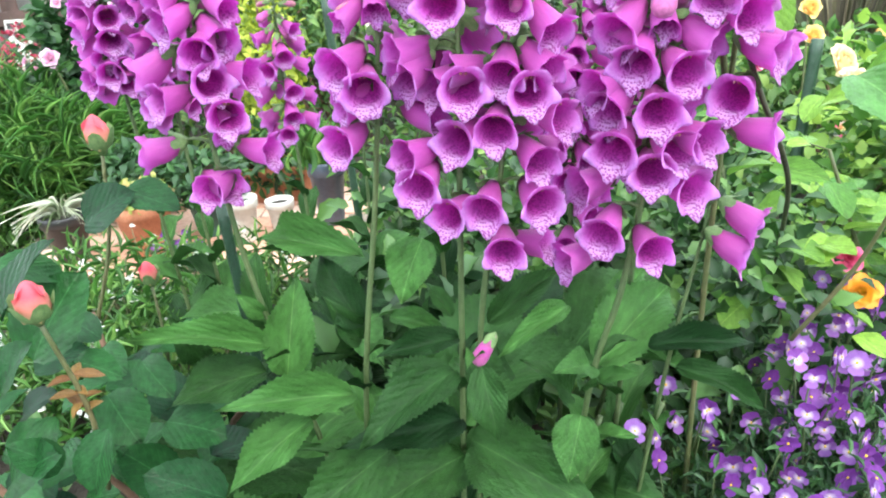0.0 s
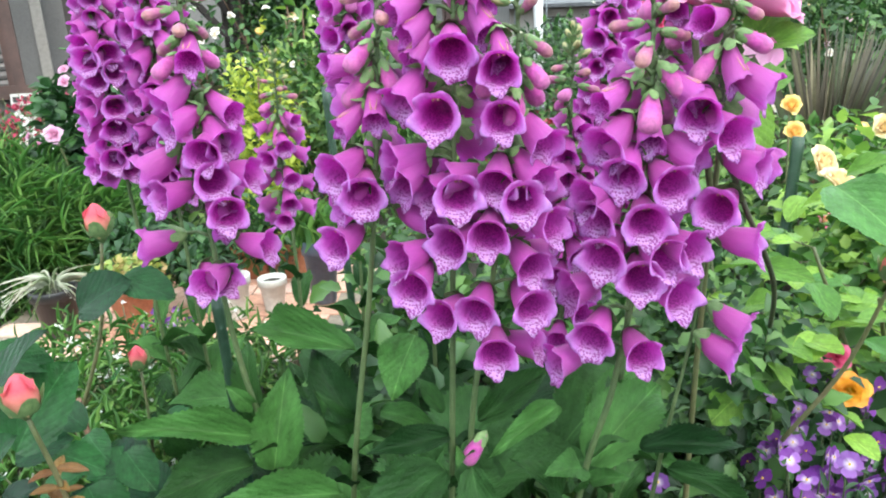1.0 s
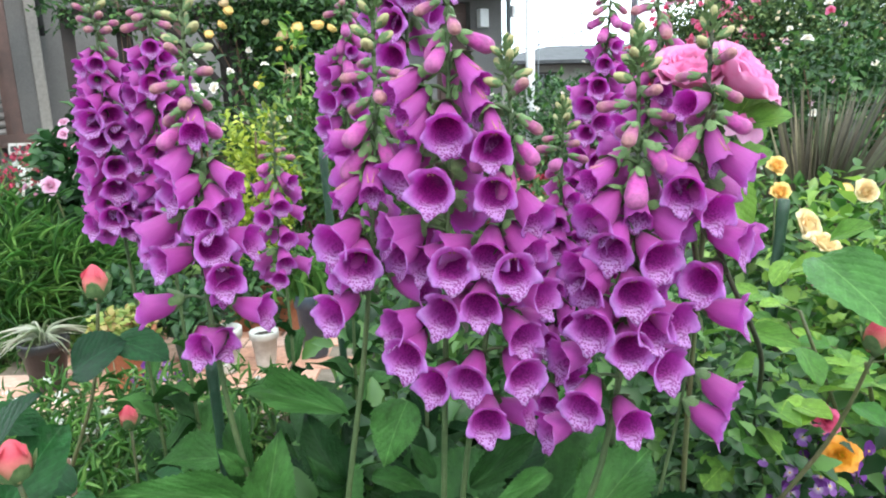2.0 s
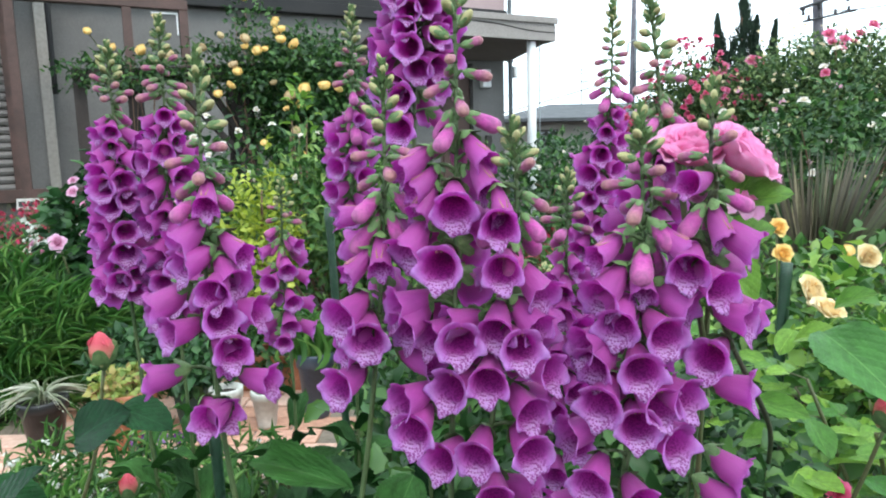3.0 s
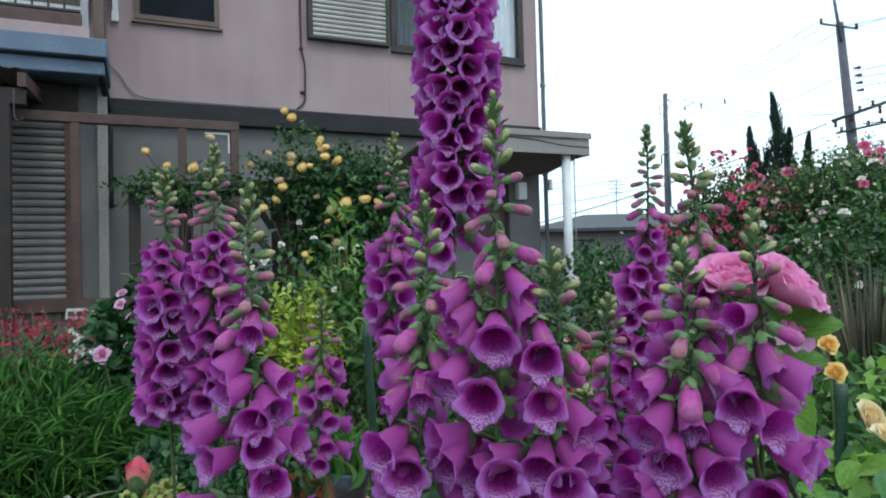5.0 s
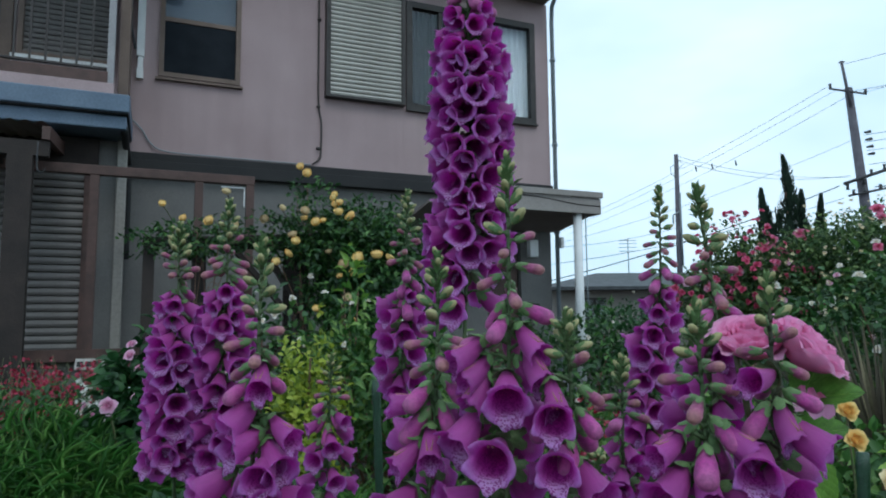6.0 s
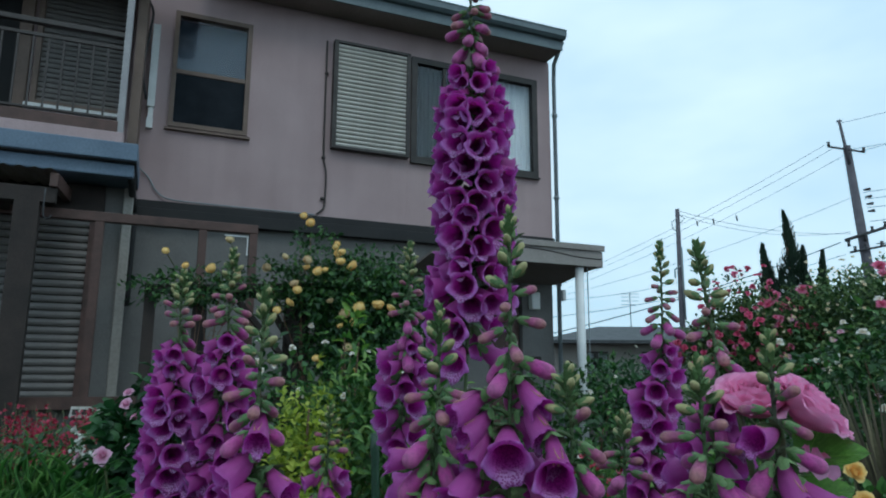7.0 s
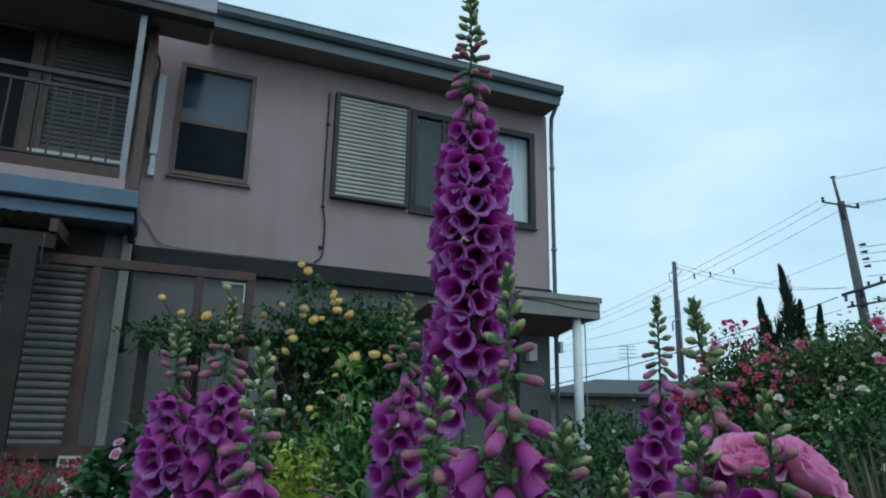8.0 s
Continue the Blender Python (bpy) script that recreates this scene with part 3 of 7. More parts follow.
def calyx_cup(prof, length, gap=0.02, foot=0.05, lobes=5, flick=0.06, seg=20):
    """A green cup of pointed sepals that hugs the foot of a bud or bell of the given profile."""
    zs, rs = [p[0] for p in prof], [p[1] for p in prof]
    vs, fs, rows = [], [], 6
    for i in range(rows):
        u = i / (rows - 1)
        for k in range(seg):
            q = 2 * math.pi * k / seg
            point = abs(math.cos(lobes * q / 2)) ** 0.7
            z = -foot + u * (length * (0.42 + 0.58 * point) + foot)
            rr = np.interp(max(z, 0), zs, rs) * min(1.0, 0.35 + 2.4 * u) + gap * min(1.0, u * 3) + flick * point * max(0.0, u - 0.6) ** 1.5
            vs.append((rr * math.cos(q), rr * math.sin(q), z))
    for i in range(rows - 1):
        for k in range(seg):
            fs.append((i * seg + k, i * seg + (k + 1) % seg, (i + 1) * seg + (k + 1) % seg, (i + 1) * seg + k))
    fs.append(tuple(range(seg))[::-1])
    return vs, fs


BELL_YOUNG = bell_mesh(41, 0.84, slim=0.70)
BELLS = [bell_mesh(3), bell_mesh(11, 1.03), bell_mesh(23, 0.93), bell_mesh(31, 1.0), bell_mesh(37, 0.88)]
CALYX = mesh_of("calyx", *calyx_cup([(0.0, 0.10), (0.04, 0.145), (0.12, 0.185), (0.24, 0.235), (0.40, 0.29)], 0.27, 0.02, 0.07, flick=0.25), M_CALYX)


def bud_mesh(name, prof, mat, sep):
    v1, f1 = lathe(prof, 10, 0.9)
    v2, f2 = calyx_cup(prof, sep, 0.022, 0.06)
    o = len(v1)
    return mesh_of(name, v1 + list(v2), f1 + [tuple(i + o for i in q) for q in f2], [mat, M_CALYX], [0] * len(f1) + [1] * len(f2))


BUD_PINK = bud_mesh("bud", [(0, 0.08), (0.08, 0.12), (0.25, 0.15), (0.5, 0.185), (0.72, 0.215), (0.88, 0.19), (0.97, 0.11), (1.0, 0.04)], M_BUD, 0.46)
BUD_LONG = bud_mesh("bud", [(0, 0.08), (0.06, 0.13), (0.2, 0.17), (0.42, 0.22), (0.66, 0.25), (0.82, 0.245), (0.93, 0.20), (1.0, 0.10)], M_BUDDEEP, 0.36)
BUD_GREEN = bud_mesh("bud", [(0, 0.08), (0.1, 0.16), (0.35, 0.235), (0.6, 0.25), (0.82, 0.20), (0.95, 0.11), (1.0, 0.03)], M_GREENBUD, 0.66)

FOXLEAVES = [mesh_of("leaf", *leaf_sheet(44, 8, 0.40, 0.34, 0.14, 0.055, 0.06, s, 1.0, 0.65, 0.09), M_FOXLEAF) for s in (1, 2, 3)]
ROSELEAVES = [mesh_of("leaf", *leaf_sheet(20, 6, 0.48, 0.22, 0.25, 0.03, 0.02, s, 0.6, 0.55), M_ROSELEAF) for s in (4, 5)]
MIDLEAF = mesh_of("leaf", *leaf_sheet(20, 6, 0.48, 0.22, 0.25, 0.03, 0.02, 9, 0.6, 0.55), leaf_mat("rose_leaf_green", (0.03, 0.12, 0.022), (0.07, 0.20, 0.045), 0.45, 0.25))
LIMELEAVES = [mesh_of("leaf", *leaf_sheet(20, 6, 0.48, 0.22, 0.25, 0.03, 0.02, s, 0.6, 0.55), M_LIMELEAF) for s in (6, 7)]


def petal(width, height, cup, roll, n=5, ruffle=0.0):
    """A cupped petal rising from the origin along z, hollow side to -y."""
    vs, fs = [], []
    for i in range(n + 1):
        t = i / n
        w = width * (0.25 + 0.75 * math.sin(min(1.0, t * 1.25) * math.pi / 2)) * (1 - 0.35 * max(0, t - 0.75) / 0.25)
        for j in range(n + 1):
            u = 2 * j / n - 1
            x = u * w * 0.5
            y = 0.05 * width * t * t * math.sin(u * 5.5 + ruffle * 1.7) - cup * (u * u) * width * 0.5 + roll * max(0, t - 0.55) ** 2 * height * 2.2 + 0.12 * math.sin(t * math.pi) * height
            vs.append((x, y, t * height * (1 - 0.10 * u * u) + 0.035 * height * t * math.sin(u * 6 + ruffle) + 0.02 * height * math.sin(u * 7 + t * 3)))
    for i in range(n):
        for j in range(n):
            a = i * (n + 1) + j
            fs.append((a, a + 1, a + n + 2, a + n + 1))
    return vs, fs


def rose_petals(count, openness, seed, n, wide=1.0):
    r = np.random.default_rng(seed)
    out = []
    for i in range(count):
        t = (i + 0.5) / count
        q = i * 2.39996
        lean = (0.05 + 1.1 * t ** 1.3) * openness
        h = 0.32 + 0.14 * t
        v, f = petal((0.22 + 0.36 * t) * (1 + (wide - 1) * t), h, 0.55 - 0.2 * t, 0.15 + 0.9 * t * openness, n, r.uniform(0, 6))
        m = Matrix.Rotation(q, 4, "Z") @ Matrix.Translation((0, 0.03 + 0.06 * t, -0.06 * t)) @ Matrix.Rotation(-lean + r.uniform(-0.1, 0.1), 4, "X") @ Matrix.Rotation(r.uniform(-0.15, 0.15), 4, "Y")
        out.append(([tuple(m @ Vector(p)) for p in v], f))
    return out


def rose_mesh(name, mat, count=22, openness=1.0, seed=0, n=4):
    """A rose about one unit across, facing +z: petals wound in a spiral from a tight heart to open outer ones."""
    return mesh_of(name, *welded(rose_petals(count, openness, seed, n), n), mat)


def welded(petals, n):
    """Petals that grow from one heart."""
    vs, fs = [(0.0, 0.0, -0.05)], []
    for v, f in petals:
        o = len(vs) - (n + 1)
        vs.extend(v[n + 1:])
        for q in f:
            g = [0 if i <= n else i + o for i in q]
            fs.append(tuple(dict.fromkeys(g)))
    return vs, fs


def globe_bloom(mat, seed):
    """A round, half-open bloom: petals cupped about a full heart."""
    vs, fs = welded(rose_petals(20, 0.42, seed, 4, 1.25), 4)
    o, seg = len(vs), 12
    core, faces = lathe([(0.02, 0.24), (0.14, 0.33), (0.26, 0.30), (0.36, 0.18), (0.40, 0.04)], seg)
    vs += core
    fs += [tuple(i + o for i in f) for f in faces if f != tuple(range(seg))[::-1]] + [(0, o + (k + 1) % seg, o + k) for k in range(seg)]
    return mesh_of("bloom", vs, fs, mat)


def rose_set(mat, count, openness, seed, n, wide=1.0):
    """The heart of a rose, and its outer petals one by one."""
    ps = rose_petals(count, openness, seed, n, wide)
    k = count // 3
    return mesh_of("bloom", *welded(ps[:k], n), mat), [mesh_of("petal", *p, mat) for p in ps[k:]]


def put_rose(rose, parent, m):
    ob = put("bloom", rose[0], parent, m)
    for me in rose[1]:
        put("petal", me, ob)
    return ob


ROSE_PINK = rose_set(M_PINKROSE, 48, 0.66, 3, 7, 1.35)
ROSE_PEACH = rose_set(M_PEACH, 30, 0.72, 5, 6, 1.3)
ROSE_ORANGE = rose_set(M_ORANGE, 24, 1.0, 6, 5)
ROSE_CORAL = rose_set(M_CRIMSON, 22, 0.8, 12, 5)
ROSE_BLUSH = rose_set(M_BLUSH, 26, 0.9, 7, 5)
BLOOM_YELLOW, BLOOM_FADED = globe_bloom(M_YELLOW, 4), globe_bloom(M_FADED, 9)
BLOOM_YELLOW_OPEN = rose_mesh("bloom", M_YELLOW, 20, 0.75, 14, 4)
BLOOM_BLUSH = rose_mesh("bloom", M_BLUSH, 26, 0.9, 7, 5)
BLOOM_WHITE = rose_mesh("bloom", M_WHITE, 11, 1.0, 8, 3)
BLOOM_CREAM = rose_mesh("bloom", M_CREAM, 11, 0.8, 13, 3)
BLOOM_CRIMSON = rose_mesh("bloom", M_CRIMSON, 14, 0.9, 9, 3)
BLOOM_PINK = rose_mesh("bloom", M_DEEPPINK, 16, 0.9, 10, 3)


def rosebud_mesh(mat):
    """A closed pointed bud with petals wrapped round it."""
    chunks = [lathe([(0.0, 0.12), (0.1, 0.26), (0.28, 0.34), (0.5, 0.33), (0.72, 0.25), (0.9, 0.14), (0.98, 0.04)], 18)]
    for k in range(7):
        v, f = petal(0.62, 0.95 - 0.06 * k, 0.8, 0.02 + 0.045 * k, 6)
        m = Matrix.Rotation(k * 2.39996, 4, "Z") @ Matrix.Translation((0, 0.17 + 0.02 * k, 0.03)) @ Matrix.Rotation(0.26 - 0.035 * k, 4, "X")
        chunks.append(([tuple(m @ Vector(p)) for p in v], f))
    return mesh_of("bud", *joined(chunks), mat)


BLOOM_CORALBUD, BLOOM_PINKBUD = rosebud_mesh(M_CORAL), rosebud_mesh(M_DEEPPINK)


def viola_mesh(name, m1, m2):
    """A viola one unit across facing +z: two upper petals, two at the sides, one broad lower lip, and a yellow eye."""
    vs, fs, sl = [], [], []
    for q, w, h, back, slot in ((68, 0.52, 0.5, -0.05, 0), (112, 0.52, 0.5, -0.04, 0), (8, 0.46, 0.46, 0.0, 1), (172, 0.46, 0.46, 0.0, 1), (270, 0.62, 0.5, 0.03, 1)):
        v, f = petal(w, h, 0.12, 0.25, 5)
        m = Matrix.Rotation(radians(q - 90), 4, "Z") @ Matrix.Translation((0, 0.02, back)) @ Matrix.Rotation(radians(-78), 4, "X")
        o = len(vs)
        vs.extend(tuple(m @ Vector(p)) for p in v)
        for g in f:
            fs.append(tuple(i + o for i in g)), sl.append(slot)
    v, f = lathe([(-0.02, 0.06), (0.035, 0.05), (0.055, 0.025)], 8)
    o = len(vs)
    vs.extend(v)
    for g in f:
        fs.append(tuple(i + o for i in g)), sl.append(2)
    return mesh_of(name, vs, fs, [m1, m2, M_EYE], sl)


VIOLAS = [viola_mesh("flower", M_VIOLA, M_VIOLA_PALE), viola_mesh("flower", M_VIOLA, M_VIOLA), viola_mesh("flower", M_VIOLA_PALE, M_VIOLA_PALE)]

# ---------- ground ----------
bm = bmesh.new()
far = 400.0
cuts = sorted({-far, -120.0, -40.0, *np.linspace(-12, 12, 49).tolist(), 40.0, 120.0, far})
grid = [[bm.verts.new((x, y, G + (0.03 * noise.noise(Vector((x * 0.9, y * 0.9, 0))) - 0.035 if abs(x) < 12 and -3 < y < 6 else -0.035))) for x in cuts] for y in cuts]
for i in range(len(cuts) - 1):
    for j in range(len(cuts) - 1):
        bm.faces.new((grid[i][j], grid[i][j + 1], grid[i + 1][j + 1], grid[i + 1][j]))
tagged(part("ground", bm, M_SOIL, None), "dark garden soil running out to the neighbourhood", "ground", "", "structure")

# ---------- the house ----------
HOUSE = thing("house", (0.782, 9.3, 0), "two-storey stucco house with mauve upper wall and dark band", "house", rz=28.5)


def slab_with_holes(s0, s1, z0, z1, d0, d1, holes):
    xs = sorted({s0, s1, *[h[0] for h in holes], *[h[1] for h in holes]})
    zs = sorted({z0, z1, *[h[2] for h in holes], *[h[3] for h in holes]})
    bm = bmesh.new()
    for a, b in zip(xs, xs[1:]):
        for c, d in zip(zs, zs[1:]):
            if not any(h[0] <= a and b <= h[1] and h[2] <= c and d <= h[3] for h in holes):
                box(bm, a, b, d0, d1, c, d)
    bmesh.ops.remove_doubles(bm, verts=bm.verts, dist=1e-5)
    dup = {}
    for f in bm.faces:
        dup.setdefault(tuple(round(v, 4) for v in f.calc_center_median()), []).append(f)
    bmesh.ops.delete(bm, geom=[f for g in dup.values() if len(g) > 1 for f in g], context="FACES_ONLY")
    return bm


W1 = (-5.10, -4.30, 3.655, 4.985)
W2 = (-2.20, -0.42, 3.635, 4.965)
part("upper_wall", slab_with_holes(-5.45, -0.15, 2.75, 5.339, 0.0, 0.16, [W1, W2]), M_STUCCO, HOUSE)
part("lower_wall", slab_with_holes(-5.45, -0.15, 0.0, 2.56, 0.04, 0.2, [(-1.12, -0.62, 0.12, 2.08)]), M_LOWWALL, HOUSE, "plain grey lower wall")
part("band", boxes((-5.44, -0.14, -0.07, 0.03, 2.535, 2.67), (-5.44, -0.14, -0.045, 0.03, 2.67, 2.755), bevel=0.008), M_BAND, HOUSE, "dark painted band between the storeys")
part("side_wall", boxes((-0.31, -0.151, 0.161, 6.5, 0.0, 5.339)), M_STUCCO, HOUSE)
part("back_wall", boxes((-9.5, -0.32, 6.35, 6.5, 0.0, 5.33)), M_STUCCO, HOUSE)
part("inner_floor", boxes((-9.5, -0.32, 0.17, 6.34, 2.6, 2.74)), M_DARKROOM, HOUSE)
part("inner_wall", boxes((-9.4, -0.33, 2.4, 2.5, 2.76, 5.33), (-3.3, -3.2, 0.2, 2.39, 2.76, 5.33)), M_DARKROOM, HOUSE)
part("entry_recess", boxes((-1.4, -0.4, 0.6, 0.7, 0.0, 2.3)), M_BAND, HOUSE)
part("front_door", boxes((-1.10, -0.64, 0.10, 0.15, 0.12, 2.07), (-1.05, -0.69, 0.085, 0.10, 0.25, 1.95), bevel=0.01), M_BROWN, HOUSE, "dark brown entrance door")
# roof: eaves, fascia and gutter, low slopes
bm = bmesh.new()
rs = [bm.verts.new(p) for p in ((-4.86, -0.40, 5.56), (-0.17, -0.40, 5.56), (-0.12, 6.9, 5.56), (-4.86, 6.9, 5.56), (-4.86, 2.9, 6.50), (-0.9, 2.9, 6.50))]
for f in ((0, 1, 5, 4), (1, 2, 5), (2, 3, 4, 5), (3, 0, 4), (3, 2, 1, 0)):
    bm.faces.new([rs[i] for i in f])
part("roof", bm, M_ROOF, HOUSE, "low grey tiled roof")
part("soffit", boxes((-4.85, -0.175, -0.38, 0.15, 5.345, 5.39)), M_SOFFIT, HOUSE)


def gutter(name, s0, s1, d, z, mat, parent):
    prof = [(0.0, 0.0), (-0.05, 0.0), (-0.09, 0.035), (-0.09, 0.11), (-0.10, 0.115), (-0.10, 0.125), (-0.08, 0.125), (-0.08, 0.04), (-0.05, 0.015), (0.0, 0.015)]
    vs = [(s, d + a, z + b) for s in (s0, s1) for a, b in prof]
    n = len(prof)
    fs = [(i, (i + 1) % n, n + (i + 1) % n, n + i) for i in range(n)] + [tuple(range(n))[::-1], tuple(range(n, 2 * n))]
    return quick(name, vs, fs, mat, parent, smooth=False)


gutter("gutter", -4.86, -0.16, -0.405, 5.475, M_GUTTER, HOUSE)
part("fascia", boxes((-4.85, -0.17, -0.404, -0.383, 5.335, 5.60), bevel=0.005), M_GUTTER, HOUSE, "blue-grey fascia board")


def window_in(name, w, d, mat, rails=(), label="", sashes=1, out=0.05, ins=0.03):
    s0, s1, z0, z1 = w
    win = put(name, mesh_of(name, *joined([box_vf(s0 - out, s0 + ins, d, d + 0.09, z0 - out, z1 + out), box_vf(s1 - ins, s1 + out, d, d + 0.09, z0 - out, z1 + out),
                                            box_vf(s0 + ins, s1 - ins, d, d + 0.09, z1 - ins, z1 + out), box_vf(s0 + ins, s1 - ins, d, d + 0.09, z0 - out, z0 + ins)]), mat, None, False), HOUSE, None, label)
    for k, (a, b, c, e) in enumerate(rails):
        put("rail", mesh_of("rail", *box_vf(a, b, d + 0.015, d + 0.07, c, e), mat, None, False), win)
    for k in range(sashes):
        a, b = s0 + (s1 - s0) * k / sashes, s0 + (s1 - s0) * (k + 1) / sashes
        p = put("pane", mesh_of("pane", *box_vf(a + 0.005, b - 0.005, d + 0.04 + 0.012 * k, d + 0.046 + 0.012 * k, z0, z1), M_GLASS, None, False), win)
        p.visible_shadow = False
    put("sill", mesh_of("sill", *box_vf(s0 - 0.06, s1 + 0.06, d - 0.03, d + 0.02, z0 - 0.075, z0 - 0.052), mat, None, False), win)
    return win


def box_vf(x0, x1, y0, y1, z0, z1):
    vs = [(x, y, z) for z in (z0, z1) for x, y in ((x0, y0), (x1, y0), (x1, y1), (x0, y1))]
    return vs, [(3, 2, 1, 0), (4, 5, 6, 7), (0, 1, 5, 4), (1, 2, 6, 5), (2, 3, 7, 6), (3, 0, 4, 7)]


w = window_in("window", W1, -0.02, M_TAN, [(-5.08, -4.32, 4.265, 4.315)], "tan framed sash window with dark glass", 1, 0.03, 0.022)
# added backing sheets: reflected sky (upper) and dark room (lower) put into colour
put("blind", mesh_of("blind", *box_vf(-5.09, -4.31, 0.14, 0.15, 4.30, 4.98), M_BLUEPOT, None, False), w)
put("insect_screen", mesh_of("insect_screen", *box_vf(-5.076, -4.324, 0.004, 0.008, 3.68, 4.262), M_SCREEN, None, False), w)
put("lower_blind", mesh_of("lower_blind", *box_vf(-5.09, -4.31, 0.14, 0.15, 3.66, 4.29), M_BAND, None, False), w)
w = window_in("window", W2, -0.03, M_BRONZE, [(-1.35, -1.30, 3.665, 4.935), (-1.80, -1.76, 3.665, 4.935)], "bronze framed sliding window", 2)
vs, fs = [], []
for k in range(61):
    s = -1.25 + 0.85 * k / 60
    vs += [(s, 0.10 + 0.02 * math.sin(k * 1.05), z) for z in (3.65, 4.95)]
    if k:
        fs.append((2 * k - 2, 2 * k, 2 * k + 1, 2 * k - 1))
put("curtain", mesh_of("curtain", vs, fs, M_CURTAIN), w, None, "pale gathered curtain")
vs, fs = [], []
for k in range(31):
    s = -2.17 + 0.42 * k / 30
    vs += [(s, 0.10 + 0.018 * math.sin(k * 1.3), z) for z in (3.65, 4.95)]
    if k:
        fs.append((2 * k - 2, 2 * k, 2 * k + 1, 2 * k - 1))
put("dark_curtain", mesh_of("dark_curtain", vs, fs, M_DARKCURTAIN), w, None, "dark gathered curtain")
put("stile", mesh_of("stile", *box_vf(-1.045, -1.005, 0.03, 0.06, 3.665, 4.935), M_PIPEWHITE, None, False), w, None, "pale inner sash stile")


def shutter(name, s0, s1, z0, z1, d, slats, label, mat_frame=M_BRONZE, mat_slat=M_SLAT, deep=1.0):
    """A louvred storm shutter: a frame and its slats."""
    sh = put(name, mesh_of(name, *joined([box_vf(s0 - 0.03, s0 + 0.02, d - 0.10, d, z0 - 0.03, z1 + 0.03), box_vf(s1 - 0.02, s1 + 0.03, d - 0.10, d, z0 - 0.03, z1 + 0.03),
                                           box_vf(s0 + 0.02, s1 - 0.02, d - 0.10, d, z1, z1 + 0.03), box_vf(s0 + 0.02, s1 - 0.02, d - 0.10, d, z0 - 0.03, z0),
                                           ]), mat_frame, None, False), HOUSE, None, label)
    put("backing", mesh_of("backing", *box_vf(s0 + 0.0205, s1 - 0.0205, d - 0.03, d - 0.02, z0 + 0.001, z1 - 0.001), mat_slat, None, False), sh)
    h = (z1 - z0) / slats
    prof = [(-0.031, 0.0), (-0.078, h * 0.05), (-0.088, h * 0.4), (-0.074, h * 0.84), (-0.05, h * 0.95), (-0.031, h * 0.95)]
    prof = [(-0.031 + (a + 0.031) * deep, b) for a, b in prof]
    n = len(prof)
    vs = [(s, a, b) for s in (s0 + 0.021, s1 - 0.021) for a, b in prof]
    fs = [(i, (i + 1) % n, n + (i + 1) % n, n + i) for i in range(n)] + [tuple(range(n))[::-1], tuple(range(n, 2 * n))]
    me = mesh_of("slat", vs, fs, mat_slat, None, False)
    for k in range(slats):
        put("slat", me, sh, Matrix.Translation((0, d, z0 + k * h)))
    return sh


shutter("shutter_case", -3.262, -2.32, 3.635, 4.972, -0.003, 24, "louvred storm shutter case with grey slats")
# cables on the wall, and the joints between its render panels
for s in (-4.23, -2.28):
    part("joint_strip", boxes((s - 0.012, s + 0.012, -0.003, -0.0005, 2.76, 5.33)), M_STUCCO, HOUSE)
cab = smooth_path([(-5.37, -0.03, 3.10), (-5.27, -0.03, 3.0), (-5.19, -0.03, 2.87), (-5.06, -0.03, 2.79), (-4.7, -0.03, 2.772), (-3.45, -0.03, 2.768)], 34)
quick("wall_cable", *tube(cab, 0.009, 5), M_PIPEGREY, HOUSE)
cab = smooth_path([(-3.37, -0.02, 5.0), (-3.37, -0.02, 4.2), (-3.365, -0.02, 3.52), (-3.33, -0.02, 3.3), (-3.33, -0.02, 3.0), (-3.345, -0.02, 2.86), (-3.43, -0.02, 2.775)], 30)
quick("conduit", *joined([tube(cab, 0.011, 6)] + [box_vf(-3.385, -3.345, -0.035, -0.001, z, z + 0.03) for z in (4.55, 3.47, 2.96)]), M_RAIL, HOUSE)
cab = smooth_path([(-5.44, -0.30, 4.85), (-5.42, -0.28, 4.93), (-5.36, -0.26, 4.80), (-5.38, -0.22, 4.55), (-5.405, -0.24, 4.3), (-5.405, -0.26, 4.05), (-5.36, -0.20, 3.82)], 30)
quick("cable_loop", *tube(cab, 0.014, 6), M_CABLE, HOUSE)
quick("downpipe", *joined([tube([(-0.11, -0.06, 0.0), (-0.11, -0.06, 5.05), (-0.15, -0.14, 5.25), (-0.17, -0.40, 5.47)], 0.03, 8)] + [tube([(-0.11, -0.06, z), (-0.11, -0.06, z + 0.04)], 0.042, 8) for z in (0.9, 2.1, 3.3, 4.5)]), M_PIPEGREY, HOUSE, "grey downpipe at the corner")
quick("pipe_cover", *joined([box_vf(-5.35, -5.275, -0.08, -0.001, 3.80, 4.77), box_vf(-5.335, -5.285, -0.06, -0.001, 3.66, 3.80), box_vf(-5.345, -5.28, -0.055, -0.001, 3.56, 3.67)]), M_PIPEWHITE, HOUSE, "white air-conditioner pipe cover", False)
# projecting block with its balcony
part("block_wall", boxes((-9.5, -5.46, -0.55, -0.40, 0.0, 2.74), (-5.62, -5.46, -0.39, 0.03, 0.0, 2.74)), M_LOWWALL, HOUSE)
part("corner_board", boxes((-5.47, -5.38, -0.60, -0.52, 0.0, 2.74), bevel=0.01), M_NEIGHBOUR, HOUSE, "pale corner board")
part("block_upper_wall", slab_with_holes(-9.5, -5.451, 2.78, 5.339, 0.0, 0.16, [(-9.0, -6.55, 3.25, 5.05)]), M_STUCCO, HOUSE)
